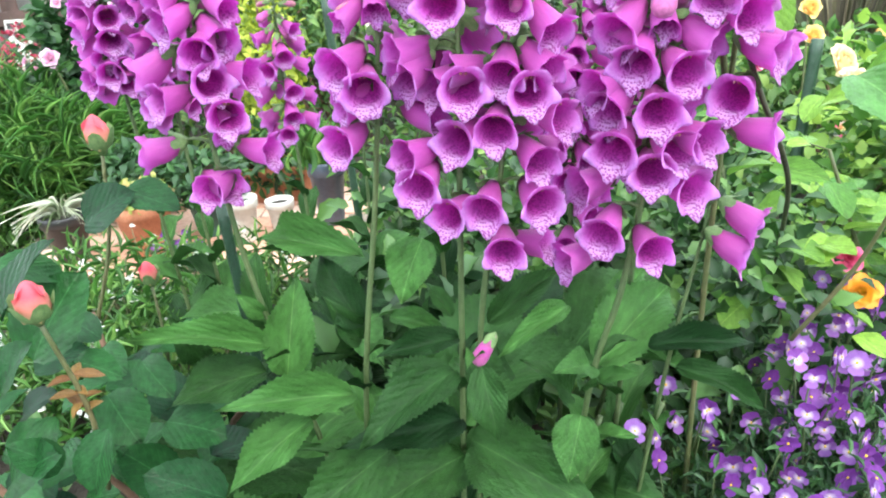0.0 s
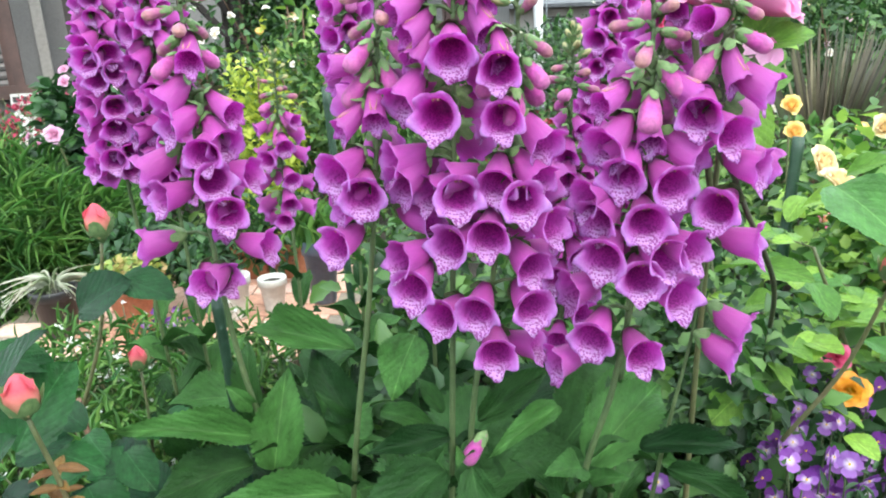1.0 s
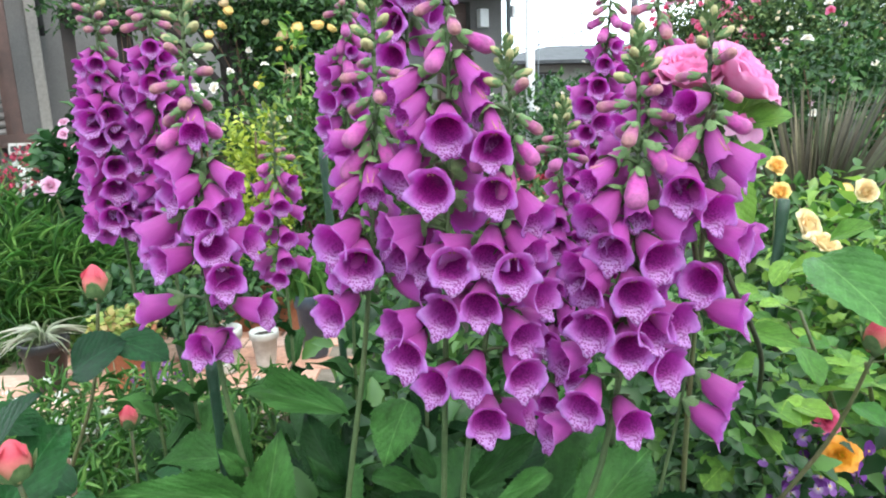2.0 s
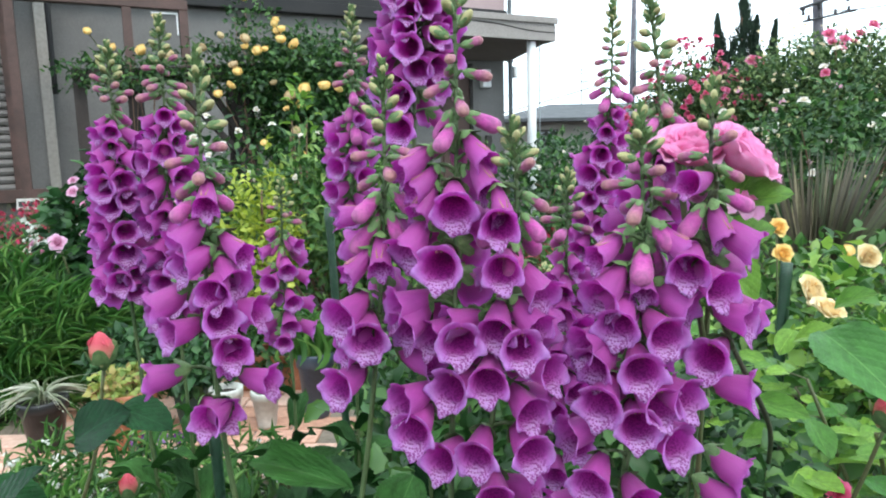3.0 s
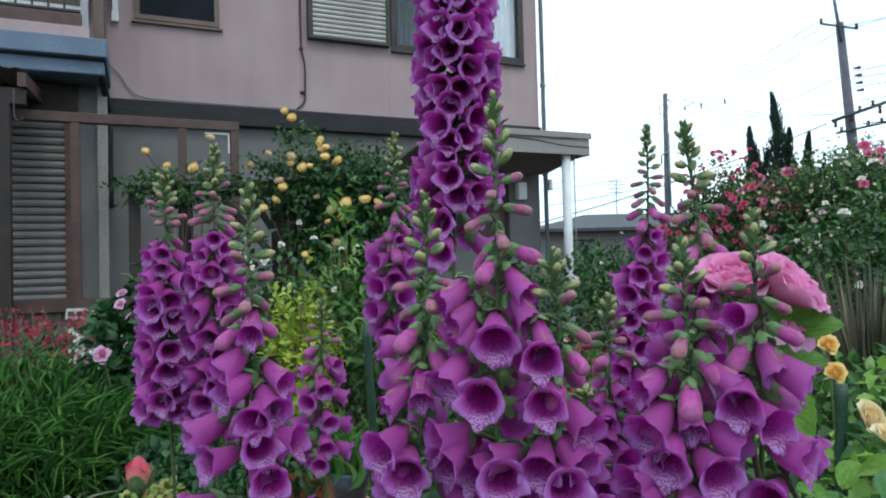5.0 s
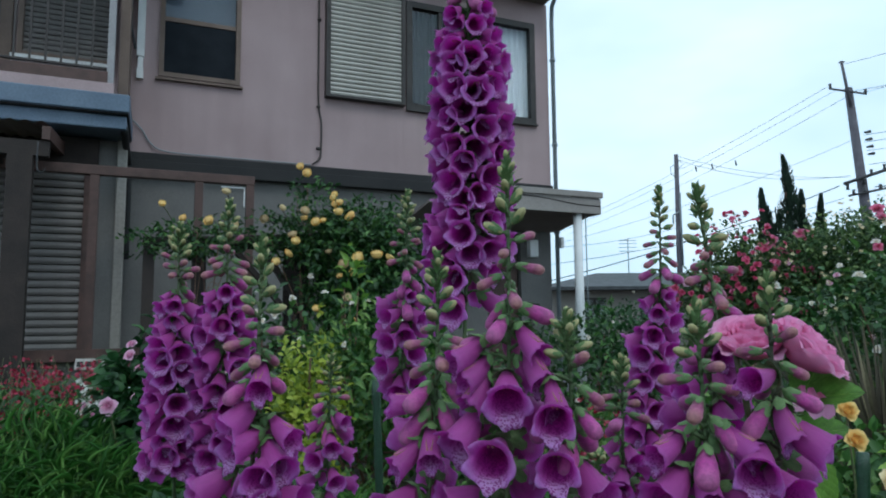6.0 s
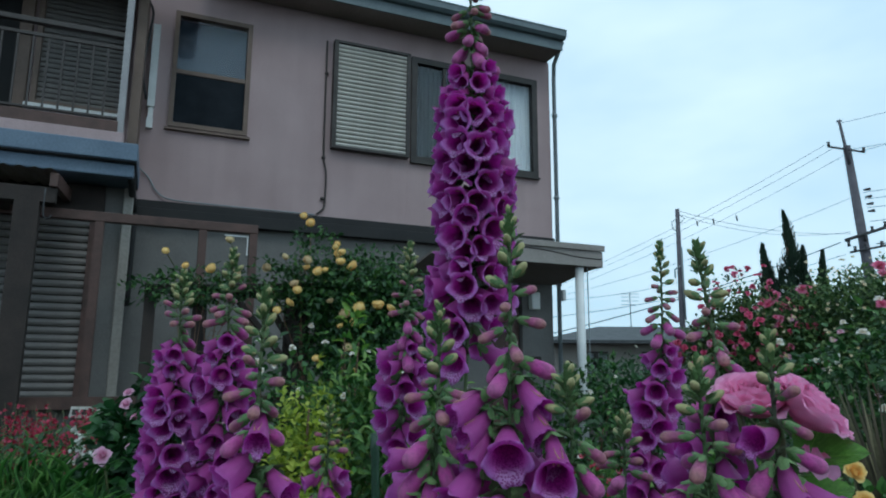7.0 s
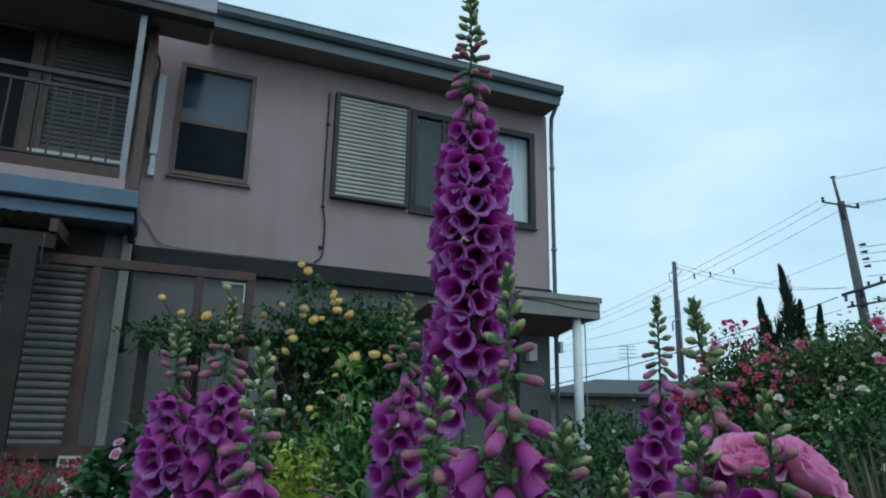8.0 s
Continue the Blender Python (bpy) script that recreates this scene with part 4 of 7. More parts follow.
# near-black sheet replaces the panes; the window's darkness is put into its colour
part("balcony_screen", boxes((-9.0, -6.55, 0.07, 0.08, 3.25, 5.05)), M_BAND, HOUSE, "flat dark sheet in place of the balcony window glass")
part("balcony_window_frame", boxes((-6.62, -6.50, -0.06, 0.0, 3.2, 5.1), (-7.6, -7.54, 0.02, 0.065, 3.25, 5.05), (-9.0, -6.62, -0.03, 0.0, 5.05, 5.12), bevel=0.006), M_TAN, HOUSE)
part("shutter_sill", boxes((-6.50, -5.62, -0.13, -0.001, 3.575, 3.64), bevel=0.006), M_PIPEWHITE, HOUSE, "pale shutter sill rail")
shutter("balcony_shutter", -6.42, -5.60, 3.68, 5.02, -0.003, 24, "louvred balcony shutter with slats darkened for shade", M_TAN, M_SHADESLAT, 0.45)
LG = part("ledge", boxes((-9.5, -5.36, -1.10, -0.02, 2.862, 3.032), bevel=0.012), M_BLUE, HOUSE, "blue painted stepped ledge")
part("moulding", boxes((-9.5, -5.385, -1.02, -0.02, 2.722, 2.850), bevel=0.012), M_BLUE, LG)
part("drip_line", boxes((-9.5, -5.37, -1.07, -0.02, 2.8505, 2.8615)), M_BAND, LG)
part("balcony_upstand", boxes((-9.5, -5.50, -1.02, -0.88, 3.033, 3.15), bevel=0.006), M_STUCCO, HOUSE)
part("balcony_parapet", boxes((-9.5, -5.56, -1.0, -0.90, 3.151, 3.265), bevel=0.006), M_BROWN, HOUSE)
quick("ledge_downpipe", *tube(smooth_path([(-5.40, -0.95, 2.74), (-5.395, -0.60, 2.66), (-5.385, -0.16, 2.62), (-5.38, -0.10, 2.45), (-5.38, -0.10, 1.6)], 18), 0.035, 8), M_BAND, HOUSE, "dark downpipe bent under the ledge")
RAIL = part("balcony_rail", boxes((-9.5, -5.57, -0.98, -0.92, 4.12, 4.17), (-9.5, -5.57, -0.965, -0.935, 3.995, 4.03), (-9.5, -5.57, -0.965, -0.935, 3.29, 3.315), bevel=0.006), M_RAIL, HOUSE, "grey-brown metal balcony rail")
me = mesh_of("baluster", *box_vf(-0.009, 0.009, -0.009, 0.009, 0.0, 0.68), M_RAIL, None, False)
for k in range(30):
    put("baluster", me, RAIL, Matrix.Translation((-5.70 - 0.125 * k, -0.95, 3.315)))
for s in (-5.54, -6.78):
    put("rail_post", mesh_of("rail_post", *box_vf(s - 0.03, s + 0.03, -0.985, -0.915, 3.266 if s < -6 else 3.152, 5.06 if s > -6 else 4.2), M_POST if s > -6 else M_RAIL, None, False), RAIL)
part("balcony_side", boxes((-5.49, -5.40, -0.60, -0.005, 3.04, 5.055)), M_TAN, HOUSE)
part("balcony_roof", boxes((-9.5, -4.89, -1.06, -0.42, 5.06, 5.075), (-9.5, -5.46, -0.419, -0.005, 5.06, 5.075)), M_SOFFIT, HOUSE, "balcony roof edge")
gutter("balcony_gutter", -9.5, -4.87, -1.0, 4.94, M_BRONZE, HOUSE)
part("balcony_fascia", boxes((-9.5, -4.86, -1.10, -0.42, 5.0765, 5.36), bevel=0.01), M_LILAC, HOUSE, "lilac painted balcony roof edge")
for s in (-5.50, -7.2):
    part("brace", boxes((s - 0.03, s + 0.03, -1.0, -0.54, 4.98, 5.05)), M_RAIL, HOUSE)
shutter("window_shutter", -6.85, -5.72, 0.62, 2.36, -0.55, 24, "dark grey slatted shutter over the ground-floor window", M_BROWN, M_SHADESLAT)
# brown timber zone, its added dark panel also painting the shade below the ledge
part("lintel", boxes((-7.2, -5.63, -0.62, -0.552, 2.40, 2.715), bevel=0.01), M_DARKWOOD, HOUSE, "dark timber panel standing in for shade under the ledge")
# lean-to awning with corrugated sheet
vs, fs = [], []
for k in range(121):
    s = -9.3 + 3.35 * k / 120
    vs += [(s, -0.57, 2.68 + 0.012 * math.sin(k * 1.6)), (s, -1.62, 2.565 + 0.012 * math.sin(k * 1.6))]
    if k:
        fs.append((2 * k - 2, 2 * k, 2 * k + 1, 2 * k - 1))
AWN = quick("awning", vs, fs, M_SOFFIT, HOUSE, "corrugated awning sheet on timber rafters")
for k in range(6):
    vs = [(-5.98 - 0.6 * k + a, y, z) for a in (0, 0.06) for y, z in ((-0.57, 2.53), (-1.6, 2.43), (-1.6, 2.54), (-0.57, 2.65))]
    put("rafter", mesh_of("rafter", vs, [(0, 1, 2, 3), (7, 6, 5, 4), (0, 4, 5, 1), (1, 5, 6, 2), (2, 6, 7, 3), (3, 7, 4, 0)], M_BROWN, None, False), AWN)
put("beam", mesh_of("beam", *box_vf(-9.3, -5.93, -1.56, -1.48, 2.30, 2.425), M_DARKWOOD, None, False), AWN)
for s in (-6.13, -8.6):
    put("post", mesh_of("post", *box_vf(s - 0.09, s + 0.09, -1.57, -1.47, 0.05, 2.298), M_DARKWOOD, None, False), AWN)
# brown timber frame in front of the wall
FR = part("timber_frame", boxes((-6.30, -4.245, -1.24, -1.16, 2.24, 2.325), bevel=0.006), M_BROWN, HOUSE, "brown timber screen frame")
for s, z0, z1 in ((-5.61, 0.04, 2.239), (-4.745, 0.721, 2.239), (-4.285, 0.721, 2.239), (-3.3, 0.04, 0.619)):
    put("post", mesh_of("post", *box_vf(s - 0.036, s + 0.036, -1.235, -1.165, z0, z1), M_BROWN, None, False), FR)
put("sill_beam", mesh_of("sill_beam", *box_vf(-6.30, -3.2, -1.24, -1.16, 0.62, 0.72), M_BROWN, None, False), FR)
put("angle_strip", mesh_of("angle_strip", *joined([box_vf(-4.55, -4.33, -1.21, -1.20, 2.205, 2.217), box_vf(-4.342, -4.33, -1.21, -1.20, 2.03, 2.204)]), M_PIPEWHITE, None, False), FR, None, "thin pale metal angle")
# climbing frame under the yellow rose
TR = part("trellis", boxes((-5.20, -3.05, -1.75, -1.69, 1.575, 1.65), bevel=0.005), M_DARKWOOD, HOUSE, "dark timber trellis")
for s in (-5.15, -4.0, -3.1):
    put("post", mesh_of("post", *box_vf(s - 0.045, s + 0.045, -1.755, -1.685, 0.04, 1.574), M_DARKWOOD, None, False), TR)
for k in range(5):
    me = mesh_of("lath", *tube([(-4.0 + 0.18 * k, -1.72, 1.56), (-3.4 + 0.18 * k, -1.72, 1.0)], 0.022, 4), M_DARKWOOD)
    put("lath", me, TR)
# porch
PO = part("porch_roof", boxes((-1.9, -0.09, -0.95, -0.005, 2.40, 2.475), (-1.9, -0.055, -0.98, -0.951, 2.225, 2.42), (-0.089, -0.055, -0.95, -0.005, 2.225, 2.47), (-1.9, -0.04, -1.01, -0.981, 2.421, 2.495), bevel=0.006), M_PORCH, HOUSE, "flat porch roof with grey-brown fascia")
vs = [(x, y, z + t) for x in (-2.33, -0.09) for y, z in ((-0.949, 2.245), (-0.006, 2.115)) for t in (0.0, 0.03)]
put("ceiling_board", mesh_of("ceiling_board", vs, [(0, 2, 6, 4), (1, 5, 7, 3), (0, 4, 5, 1), (2, 3, 7, 6), (0, 1, 3, 2), (4, 6, 7, 5)], M_SOFFIT, None, False), PO)
put("column", mesh_of("column", *tube([(-0.338, -0.88, 0.02), (-0.338, -0.88, 2.235)], 0.055, 16), M_PIPEWHITE), PO, None, "white round porch column")
put("chain", mesh_of("chain", *tube([(-0.235, -0.9, 0.3), (-0.235, -0.9, 2.238)], 0.008, 5), M_PIPEGREY), PO)
put("drip_edge", mesh_of("drip_edge", *tube(smooth_path([(-1.6, -0.982, 2.41), (-0.9, -0.982, 2.385), (-0.45, -0.982, 2.335), (-0.16, -0.982, 2.325), (-0.06, -0.982, 2.325)], 18), 0.007, 4), M_BRONZE), PO)
part("porch_step", boxes((-2.4, -0.08, -0.98, 0.03, 0.02, 0.14), bevel=0.01), M_CONCRETE, HOUSE)
part("wall_lamp", boxes((-0.53, -0.40, -0.06, 0.039, 1.77, 2.0), bevel=0.015), M_PIPEWHITE, HOUSE, "white box lamp by the door")
part("meter_box", boxes((-0.46, -0.37, -0.01, 0.039, 0.98, 1.16), bevel=0.01), M_BRONZE, HOUSE)
part("pipe_bracket", boxes((-0.075, -0.02, -0.1, -0.03, 1.90, 2.05), bevel=0.01), M_PIPEWHITE, HOUSE)
quick("hanging_hook", *tube(smooth_path([(-6.0, -1.63, 2.40), (-6.0, -1.63, 2.22), (-5.99, -1.63, 2.16), (-5.96, -1.63, 2.15), (-5.94, -1.63, 2.18)], 14), 0.006, 6), M_CABLE, HOUSE)
SIGN = tagged(put("garden_sign", mesh_of("garden_sign", *box_vf(-0.1, 0.1, -0.006, 0.006, 0.0, 0.075), M_SLAT, None, False), None, pose(-2.87, 4.5, 0.62, -10, 0, 6)), "small white plate with worn dark marks", "sign")
for k in range(3):
    put("mark", mesh_of("mark", *box_vf(-0.085 + 0.062 * k, -0.045 + 0.062 * k, -0.010, -0.0065, 0.02, 0.055), M_BRONZE, None, False), SIGN)
put("peg", mesh_of("peg", *box_vf(-0.008, 0.008, -0.004, 0.004, -0.56, -0.001), M_WOODY, None, False), SIGN)

# ---------- beyond the garden ----------
NB = thing("neighbour_house", (4.2, 24.0, 0), "distant grey house with a low hipped roof", "house", rz=6)
part("wall", slab_with_holes(-2.6, 6, 0, 1.95, 0, 0.2, [(-1.55, -0.75, 0.9, 1.7), (0.4, 1.6, 0.9, 1.7)]), M_NEIGHBOUR, NB)
part("side_wall", boxes((-2.6, -2.4, 0.201, 6, 0, 1.95), (5.8, 6, 0.201, 6, 0, 1.95), (-2.39, 5.79, 5.8, 6, 0, 1.95)), M_NEIGHBOUR, NB)
for s0, s1 in ((-1.55, -0.75), (0.4, 1.6)):
    wn_ = put("window", mesh_of("window", *joined([box_vf(s0, s1, 0.02, 0.08, 0.9, 0.96), box_vf(s0, s1, 0.02, 0.08, 1.64, 1.7), box_vf((s0 + s1) / 2 - 0.03, (s0 + s1) / 2 + 0.03, 0.02, 0.08, 0.96, 1.64)]), M_BRONZE, None, False), NB)
    put("pane", mesh_of("pane", *box_vf(s0, s1, 0.09, 0.1, 0.96, 1.64), M_GLASS, None, False), wn_)
bm = bmesh.new()
rs = [bm.verts.new(p) for p in ((-3.2, -0.7, 1.95), (6.6, -0.7, 1.95), (6.6, 6.6, 1.95), (-3.2, 6.6, 1.95), (-0.4, 2.9, 2.75), (4.0, 2.9, 2.75), (-3.2, -0.7, 2.06), (6.6, -0.7, 2.06), (6.6, 6.6, 2.06), (-3.2, 6.6, 2.06))]
for f in ((0, 1, 7, 6), (1, 2, 8, 7), (2, 3, 9, 8), (3, 0, 6, 9), (6, 7, 5, 4), (7, 8, 5), (8, 9, 4, 5), (9, 6, 4), (3, 2, 1, 0)):
    bm.faces.new([rs[i] for i in f])
part("roof", bm, M_ROOF, NB)
an = [tube([(0.9, 2.9, 2.7), (0.9, 2.9, 4.1)], 0.02, 5)] + [tube([(0.9 - 0.35, 2.9, z), (0.9 + 0.35, 2.9, z)], 0.012, 4) for z in (3.6, 3.75, 3.9, 4.02)]
quick("aerial", *joined(an), M_PIPEGREY, NB)


def utility_pole(name, foot, head, y, r, label):
    """A leaning pole between two heights: foot and head are (x, z)."""
    ob = thing(name, (foot[0], y, 0), label, "utility pole", "street poles")
    dx, top = head[0] - foot[0], head[1]
    quick("pole", *tube([(0, 0, -0.5), (dx * 0.5, 0, top * 0.5), (dx, 0, top)], [r * 1.25, r * 1.05, r * 0.8], 10), M_CONCRETE, ob)
    return ob


def crossarm(parent, a, b, r, pins):
    """An arm from a to b with its insulators, each (place along it, height)."""
    a, b = np.array(a, float), np.array(b, float)
    arm = quick("crossarm", *tube([a, b], r, 5), M_CABLE, parent)
    for t, h in pins:
        p = a + (b - a) * t
        put("insulator", mesh_of("insulator", *tube([p, p + [0, 0, h * 0.35], p + [0, 0, h * 0.5], p + [0, 0, h]], [0.05, 0.10, 0.06, 0.10], 6), M_CABLE), arm)
    return arm


P1 = utility_pole("utility_pole", (20.78, 0), (19.86, 14.1), 40, 0.26, "leaning concrete utility pole with crossarms")
quick("mast", *joined([tube([(-1.03, -0.35, 12.9), (-1.37, -0.35, 15.6)], [0.10, 0.075], 6), tube([(-1.5, -0.35, 15.5), (-1.2, -0.35, 15.55)], 0.05, 5)]), M_CONCRETE, P1)
crossarm(P1, (-2.14, -0.35, 14.0), (-0.12, -0.35, 13.6), 0.06, [(0.03, 0.28), (0.5, 0.2), (0.97, 0.28)])
crossarm(P1, (-1.7, -0.35, 8.44), (1.9, -0.35, 9.6), 0.10, [(0.05, -0.4), (0.3, -0.4), (0.42, 0.3), (0.62, 0.35), (0.72, -0.5), (0.9, 0.35)])
crossarm(P1, (-1.5, -0.35, 7.75), (1.4, -0.35, 8.3), 0.07, [(0.1, 0.3), (0.3, 0.3), (0.6, 0.3), (0.85, 0.3)])
for k in range(4):
    put("spool", mesh_of("spool", *tube([(-0.45 + 0.04 * k, -0.4, 11.35 - 0.42 * k), (-0.1 + 0.04 * k, -0.4, 11.4 - 0.42 * k)], [0.05, 0.10], 6), M_CABLE), P1)
P2 = utility_pole("utility_pole", (9.92, 0), (10.04, 10.5), 40, 0.15, "slim grey street pole")
quick("bracket", *joined([tube([(0.0, -0.2, 9.9), (-0.28, -0.2, 9.7), (-0.25, -0.2, 9.3), (0.0, -0.2, 9.1)], 0.025, 5), tube([(0.16, -0.2, 10.1), (0.48, -0.2, 9.9), (0.16, -0.2, 9.6)], 0.025, 5), tube([(0.18, -0.2, 4.0), (0.18, -0.2, 8.2)], 0.06, 6), tube([(-0.25, -0.2, 6.4), (-0.25, -0.2, 6.9), (0.1, -0.2, 7.1)], 0.05, 5)]), M_PIPEGREY, P2)
WI = thing("power_lines", (19.5, 40, 14), "thin dark overhead wires sagging between poles", "wires")
for a, b, sag, rw in (((18.66, 40, 14.2), (2.6, 58, 8.0), 0.5, 0.012), ((19.3, 40, 14.1), (3.8, 59, 8.2), 0.5, 0.012), ((20.3, 40, 13.9), (5.4, 60, 8.4), 0.5, 0.012), ((10.1, 40, 10.4), (19.6, 40, 8.9), 0.42, 0.011), ((10.1, 40, 10.2), (19.6, 40, 9.0), 0.62, 0.011),
                      ((19.0, 40, 8.4), (2.0, 40, 3.1), 0.35, 0.028), ((19.2, 40, 7.7), (2.0, 41, 4.2), 0.45, 0.016), ((19.8, 40, 11.0), (4.0, 46, 6.2), 0.4, 0.011), ((10.0, 40, 6.2), (3.0, 42, 5.4), 0.2, 0.012),
                      ((19.5, 40, 15.5), (30, 34, 17.0), 0.2, 0.012), ((20.6, 40, 13.8), (31, 35, 16.4), 0.3, 0.012), ((20.0, 40, 13.9), (31, 36, 15.6), 0.3, 0.012), ((20.5, 40, 11.3), (30, 36, 12.6), 0.2, 0.016), ((20.5, 40, 10.9), (30, 36, 12.0), 0.2, 0.016),
                      ((20.6, 40, 10.4), (30, 36, 11.4), 0.2, 0.016), ((20.7, 40, 9.6), (30, 36, 10.8), 0.2, 0.016), ((20.9, 40, 8.3), (30, 36, 9.2), 0.25, 0.03)):
    a, b = np.array(a), np.array(b)
    pts = [a + (b - a) * t - np.array([0, 0, 4 * sag * t * (1 - t)]) - np.array([19.5, 40, 14]) for t in np.linspace(0, 1, 18)]
    quick("wire", *tube(pts, rw, 4), M_CABLE, WI)
for x, z in ((12.9, 11.2), (13.7, 11.15), (14.8, 11.05)):
    t = (18.66 - x) / 16.06
    quick("spacer", *tube([np.array([x, 40 + 18 * t, z]) - [19.5, 40, 14], np.array([x + 0.05, 40 + 18 * t, z - 0.35]) - [19.5, 40, 14]], 0.05, 4), M_CABLE, WI)


def cypress(x, y, h, r, seed):
    ob = thing("cypress_tree", (x, y, 0), "slim dark cypress tree with a ragged pointed crown", "tree", "row of cypresses")
    q = np.random.default_rng(seed)
    n = 2600
    z = q.random(n) ** 0.8
    a = q.random(n) * 2 * np.pi
    tufts = np.array([noise.noise(Vector((np.cos(u) * 1.1, np.sin(u) * 1.1 + seed * 7, v * h * 0.9))) for u, v in zip(a, z)])
    rad = r * (1 - z) ** 0.7 * (0.85 + 1.15 * tufts) * q.uniform(0.35, 1.1, n)
    p = np.c_[rad * np.cos(a) + 0.16 * r * np.sin(z * 9 + seed), rad * np.sin(a), 0.4 + z * (h - 0.4)]
    w = unit(np.c_[0.35 * np.cos(a), 0.35 * np.sin(a), np.ones(n)])
    quick("crown", *scatter(SPRIG, p, w, np.c_[np.cos(a), np.sin(a), np.zeros(n)], q.uniform(0.35, 0.75, n) * (1.05 - 0.8 * z), q.uniform(0.12, 0.26, n) * (1.05 - 0.8 * z)), M_F_CYPRESS, ob)
    quick("trunk", *tube([(0, 0, -0.2), (0, 0, h * 0.85)], [0.14, 0.03], 6), M_WOODY, ob)


for x, h, r, s in ((12.05, 7.9, 0.85, 1), (11.12, 6.45, 0.60, 2), (12.72, 6.35, 0.60, 3), (13.45, 6.15, 0.42, 4), (10.15, 4.55, 0.5, 5)):
    cypress(x, 30, h, r, s)


# ---------- shrubs and flower beds ----------
def shrub(name, centre, radii, n, length, mat, label, category="shrub", aspect=0.55, template=None, seed=0, stems=6, r0=0.012, group="", blooms=(), shell=0.5, lumps=0.28, mat_stem=None):
    """A bush: stems, a crown of leaves, and blooms (mesh, count, size, which side) set on its outside."""
    cx, cy, cz = centre
    ob = thing(name, (cx, cy, G), label, category, group)
    c = (0, 0, cz - G)
    quick("foliage", *foliage(n, c, radii, length, aspect, template, seed, shell, lumps, floor=0.02), mat, ob)
    if stems:
        tagged(quick("branchwork", *limbs((0, 0, -0.08), c, radii, stems, r0, seed), mat_stem or M_WOODY, ob), kind="stuff")
    r = np.random.default_rng(seed + 300)
    for me, count, size, up in blooms:
        p, w = crown_points(count * 4, c, np.array(radii) * 1.09, 0.05, lumps, seed, 2.3, 17)
        good = [i for i in range(len(p)) if w[i][1] < 0.25 and w[i][2] > up and p[i][2] > 0.05][:count]
        for i in good:
            way = unit(w[i] + np.array([0, -0.8, 0.35]) + r.normal(size=3) * 0.25)
            put("bloom", me, ob, aim(p[i], way, size=size * r.uniform(0.7, 1.2)) @ Matrix.Rotation(r.uniform(0, 6), 4, "Z"))
    return ob


# climbing yellow rose on the trellis, in two masses
shrub("climbing_rose", (-1.12, 5.5, 1.12), (0.50, 0.32, 0.66), 8000, 0.06, M_F_ROSE, "climbing rose with butter-yellow blooms on dark leaves", "rose bush", seed=21, stems=9, r0=0.016, group="yellow climbing roses",
      blooms=[(BLOOM_WHITE, 4, 0.06, -0.6)])
CROWN = shrub("climbing_rose", (-1.34, 5.5, 1.62), (0.66, 0.30, 0.28), 4400, 0.05, M_F_ROSE, "crown of a climbing rose with clusters of yellow blooms", "rose bush", seed=24, stems=7, r0=0.012, group="yellow climbing roses", lumps=0.4)
SHOOTS = shrub("climbing_rose", (-2.55, 5.35, 1.62), (0.55, 0.22, 0.16), 900, 0.05, M_F_ROSE, "thin arching climbing rose shoots with orange-yellow blooms", "rose bush", seed=22, stems=7, r0=0.008, group="yellow climbing roses")
r = np.random.default_rng(25)
for bush, (cx, cy), spots in (
        (CROWN, (-1.34, 5.5), [(-1.88, 1.76, 0.079), (-1.75, 1.83, 0.069), (-1.57, 1.8, 0.089), (-1.56, 1.74, 0.069), (-1.46, 1.71, 0.089), (-1.41, 1.72, 0.06), (-1.33, 1.91, 0.06), (-1.28, 1.86, 0.069), (-1.29, 1.78, 0.089), (-1.18, 1.74, 0.109), (-1.65, 1.61, 0.079), (-1.64, 1.56, 0.089), (-1.7, 1.46, 0.089), (-1.79, 1.4, 0.079), (-1.36, 1.47, 0.069), (-1.24, 1.38, 0.089), (-1.17, 1.32, 0.079), (-1.12, 1.42, 0.109), (-0.98, 1.43, 0.109), (-0.89, 1.41, 0.089), (-1.27, 1.28, 0.06), (-1.21, 1.12, 0.079), (-1.17, 0.93, 0.069), (-1.46, 1.03, 0.069)]),
        (SHOOTS, (-2.55, 5.35), [(-2.72, 1.88, 0.069), (-2.19, 1.96, 0.079), (-2.53, 1.76, 0.069), (-2.31, 1.73, 0.099), (-2.1, 1.7, 0.089)])):
    for x, z, size in spots:
        p = np.array([x - cx, (5.18 if bush is CROWN else 5.13) - cy, z - G])
        put("bloom", BLOOM_FADED if r.random() < 0.2 else BLOOM_YELLOW, bush, aim(p, unit(r.normal(size=3) * 0.45 + [0, -0.7, 0.6]), size=size * 1.25))
        quick("bloom_stalk", *tube(smooth_path([p + [0.02, 0.16, -0.12], p + [0.01, 0.07, -0.04], p], 5), 0.004, 4), M_ROSESTEM, bush)
TOP = shrub("climbing_rose", (-1.62, 5.5, 1.98), (0.22, 0.15, 0.16), 160, 0.05, M_F_ROSE, "upright climbing rose shoot with two golden blooms", "rose bush", seed=23, stems=4, r0=0.006, group="yellow climbing roses")
for x, z, s in ((0.03, 0.16, 0.11), (-0.03, 0.22, 0.09), (0.26, -0.02, 0.08), (0.27, -0.10, 0.10)):
    put("bloom", BLOOM_YELLOW, TOP, aim((x, -0.16, z + 1.88), (0.1, -1, 0.3), size=s))
AR = thing("rose_arbor", (-1.72, 5.62, G), "dark brown timber post and braces holding up the climbing rose", "arbor")
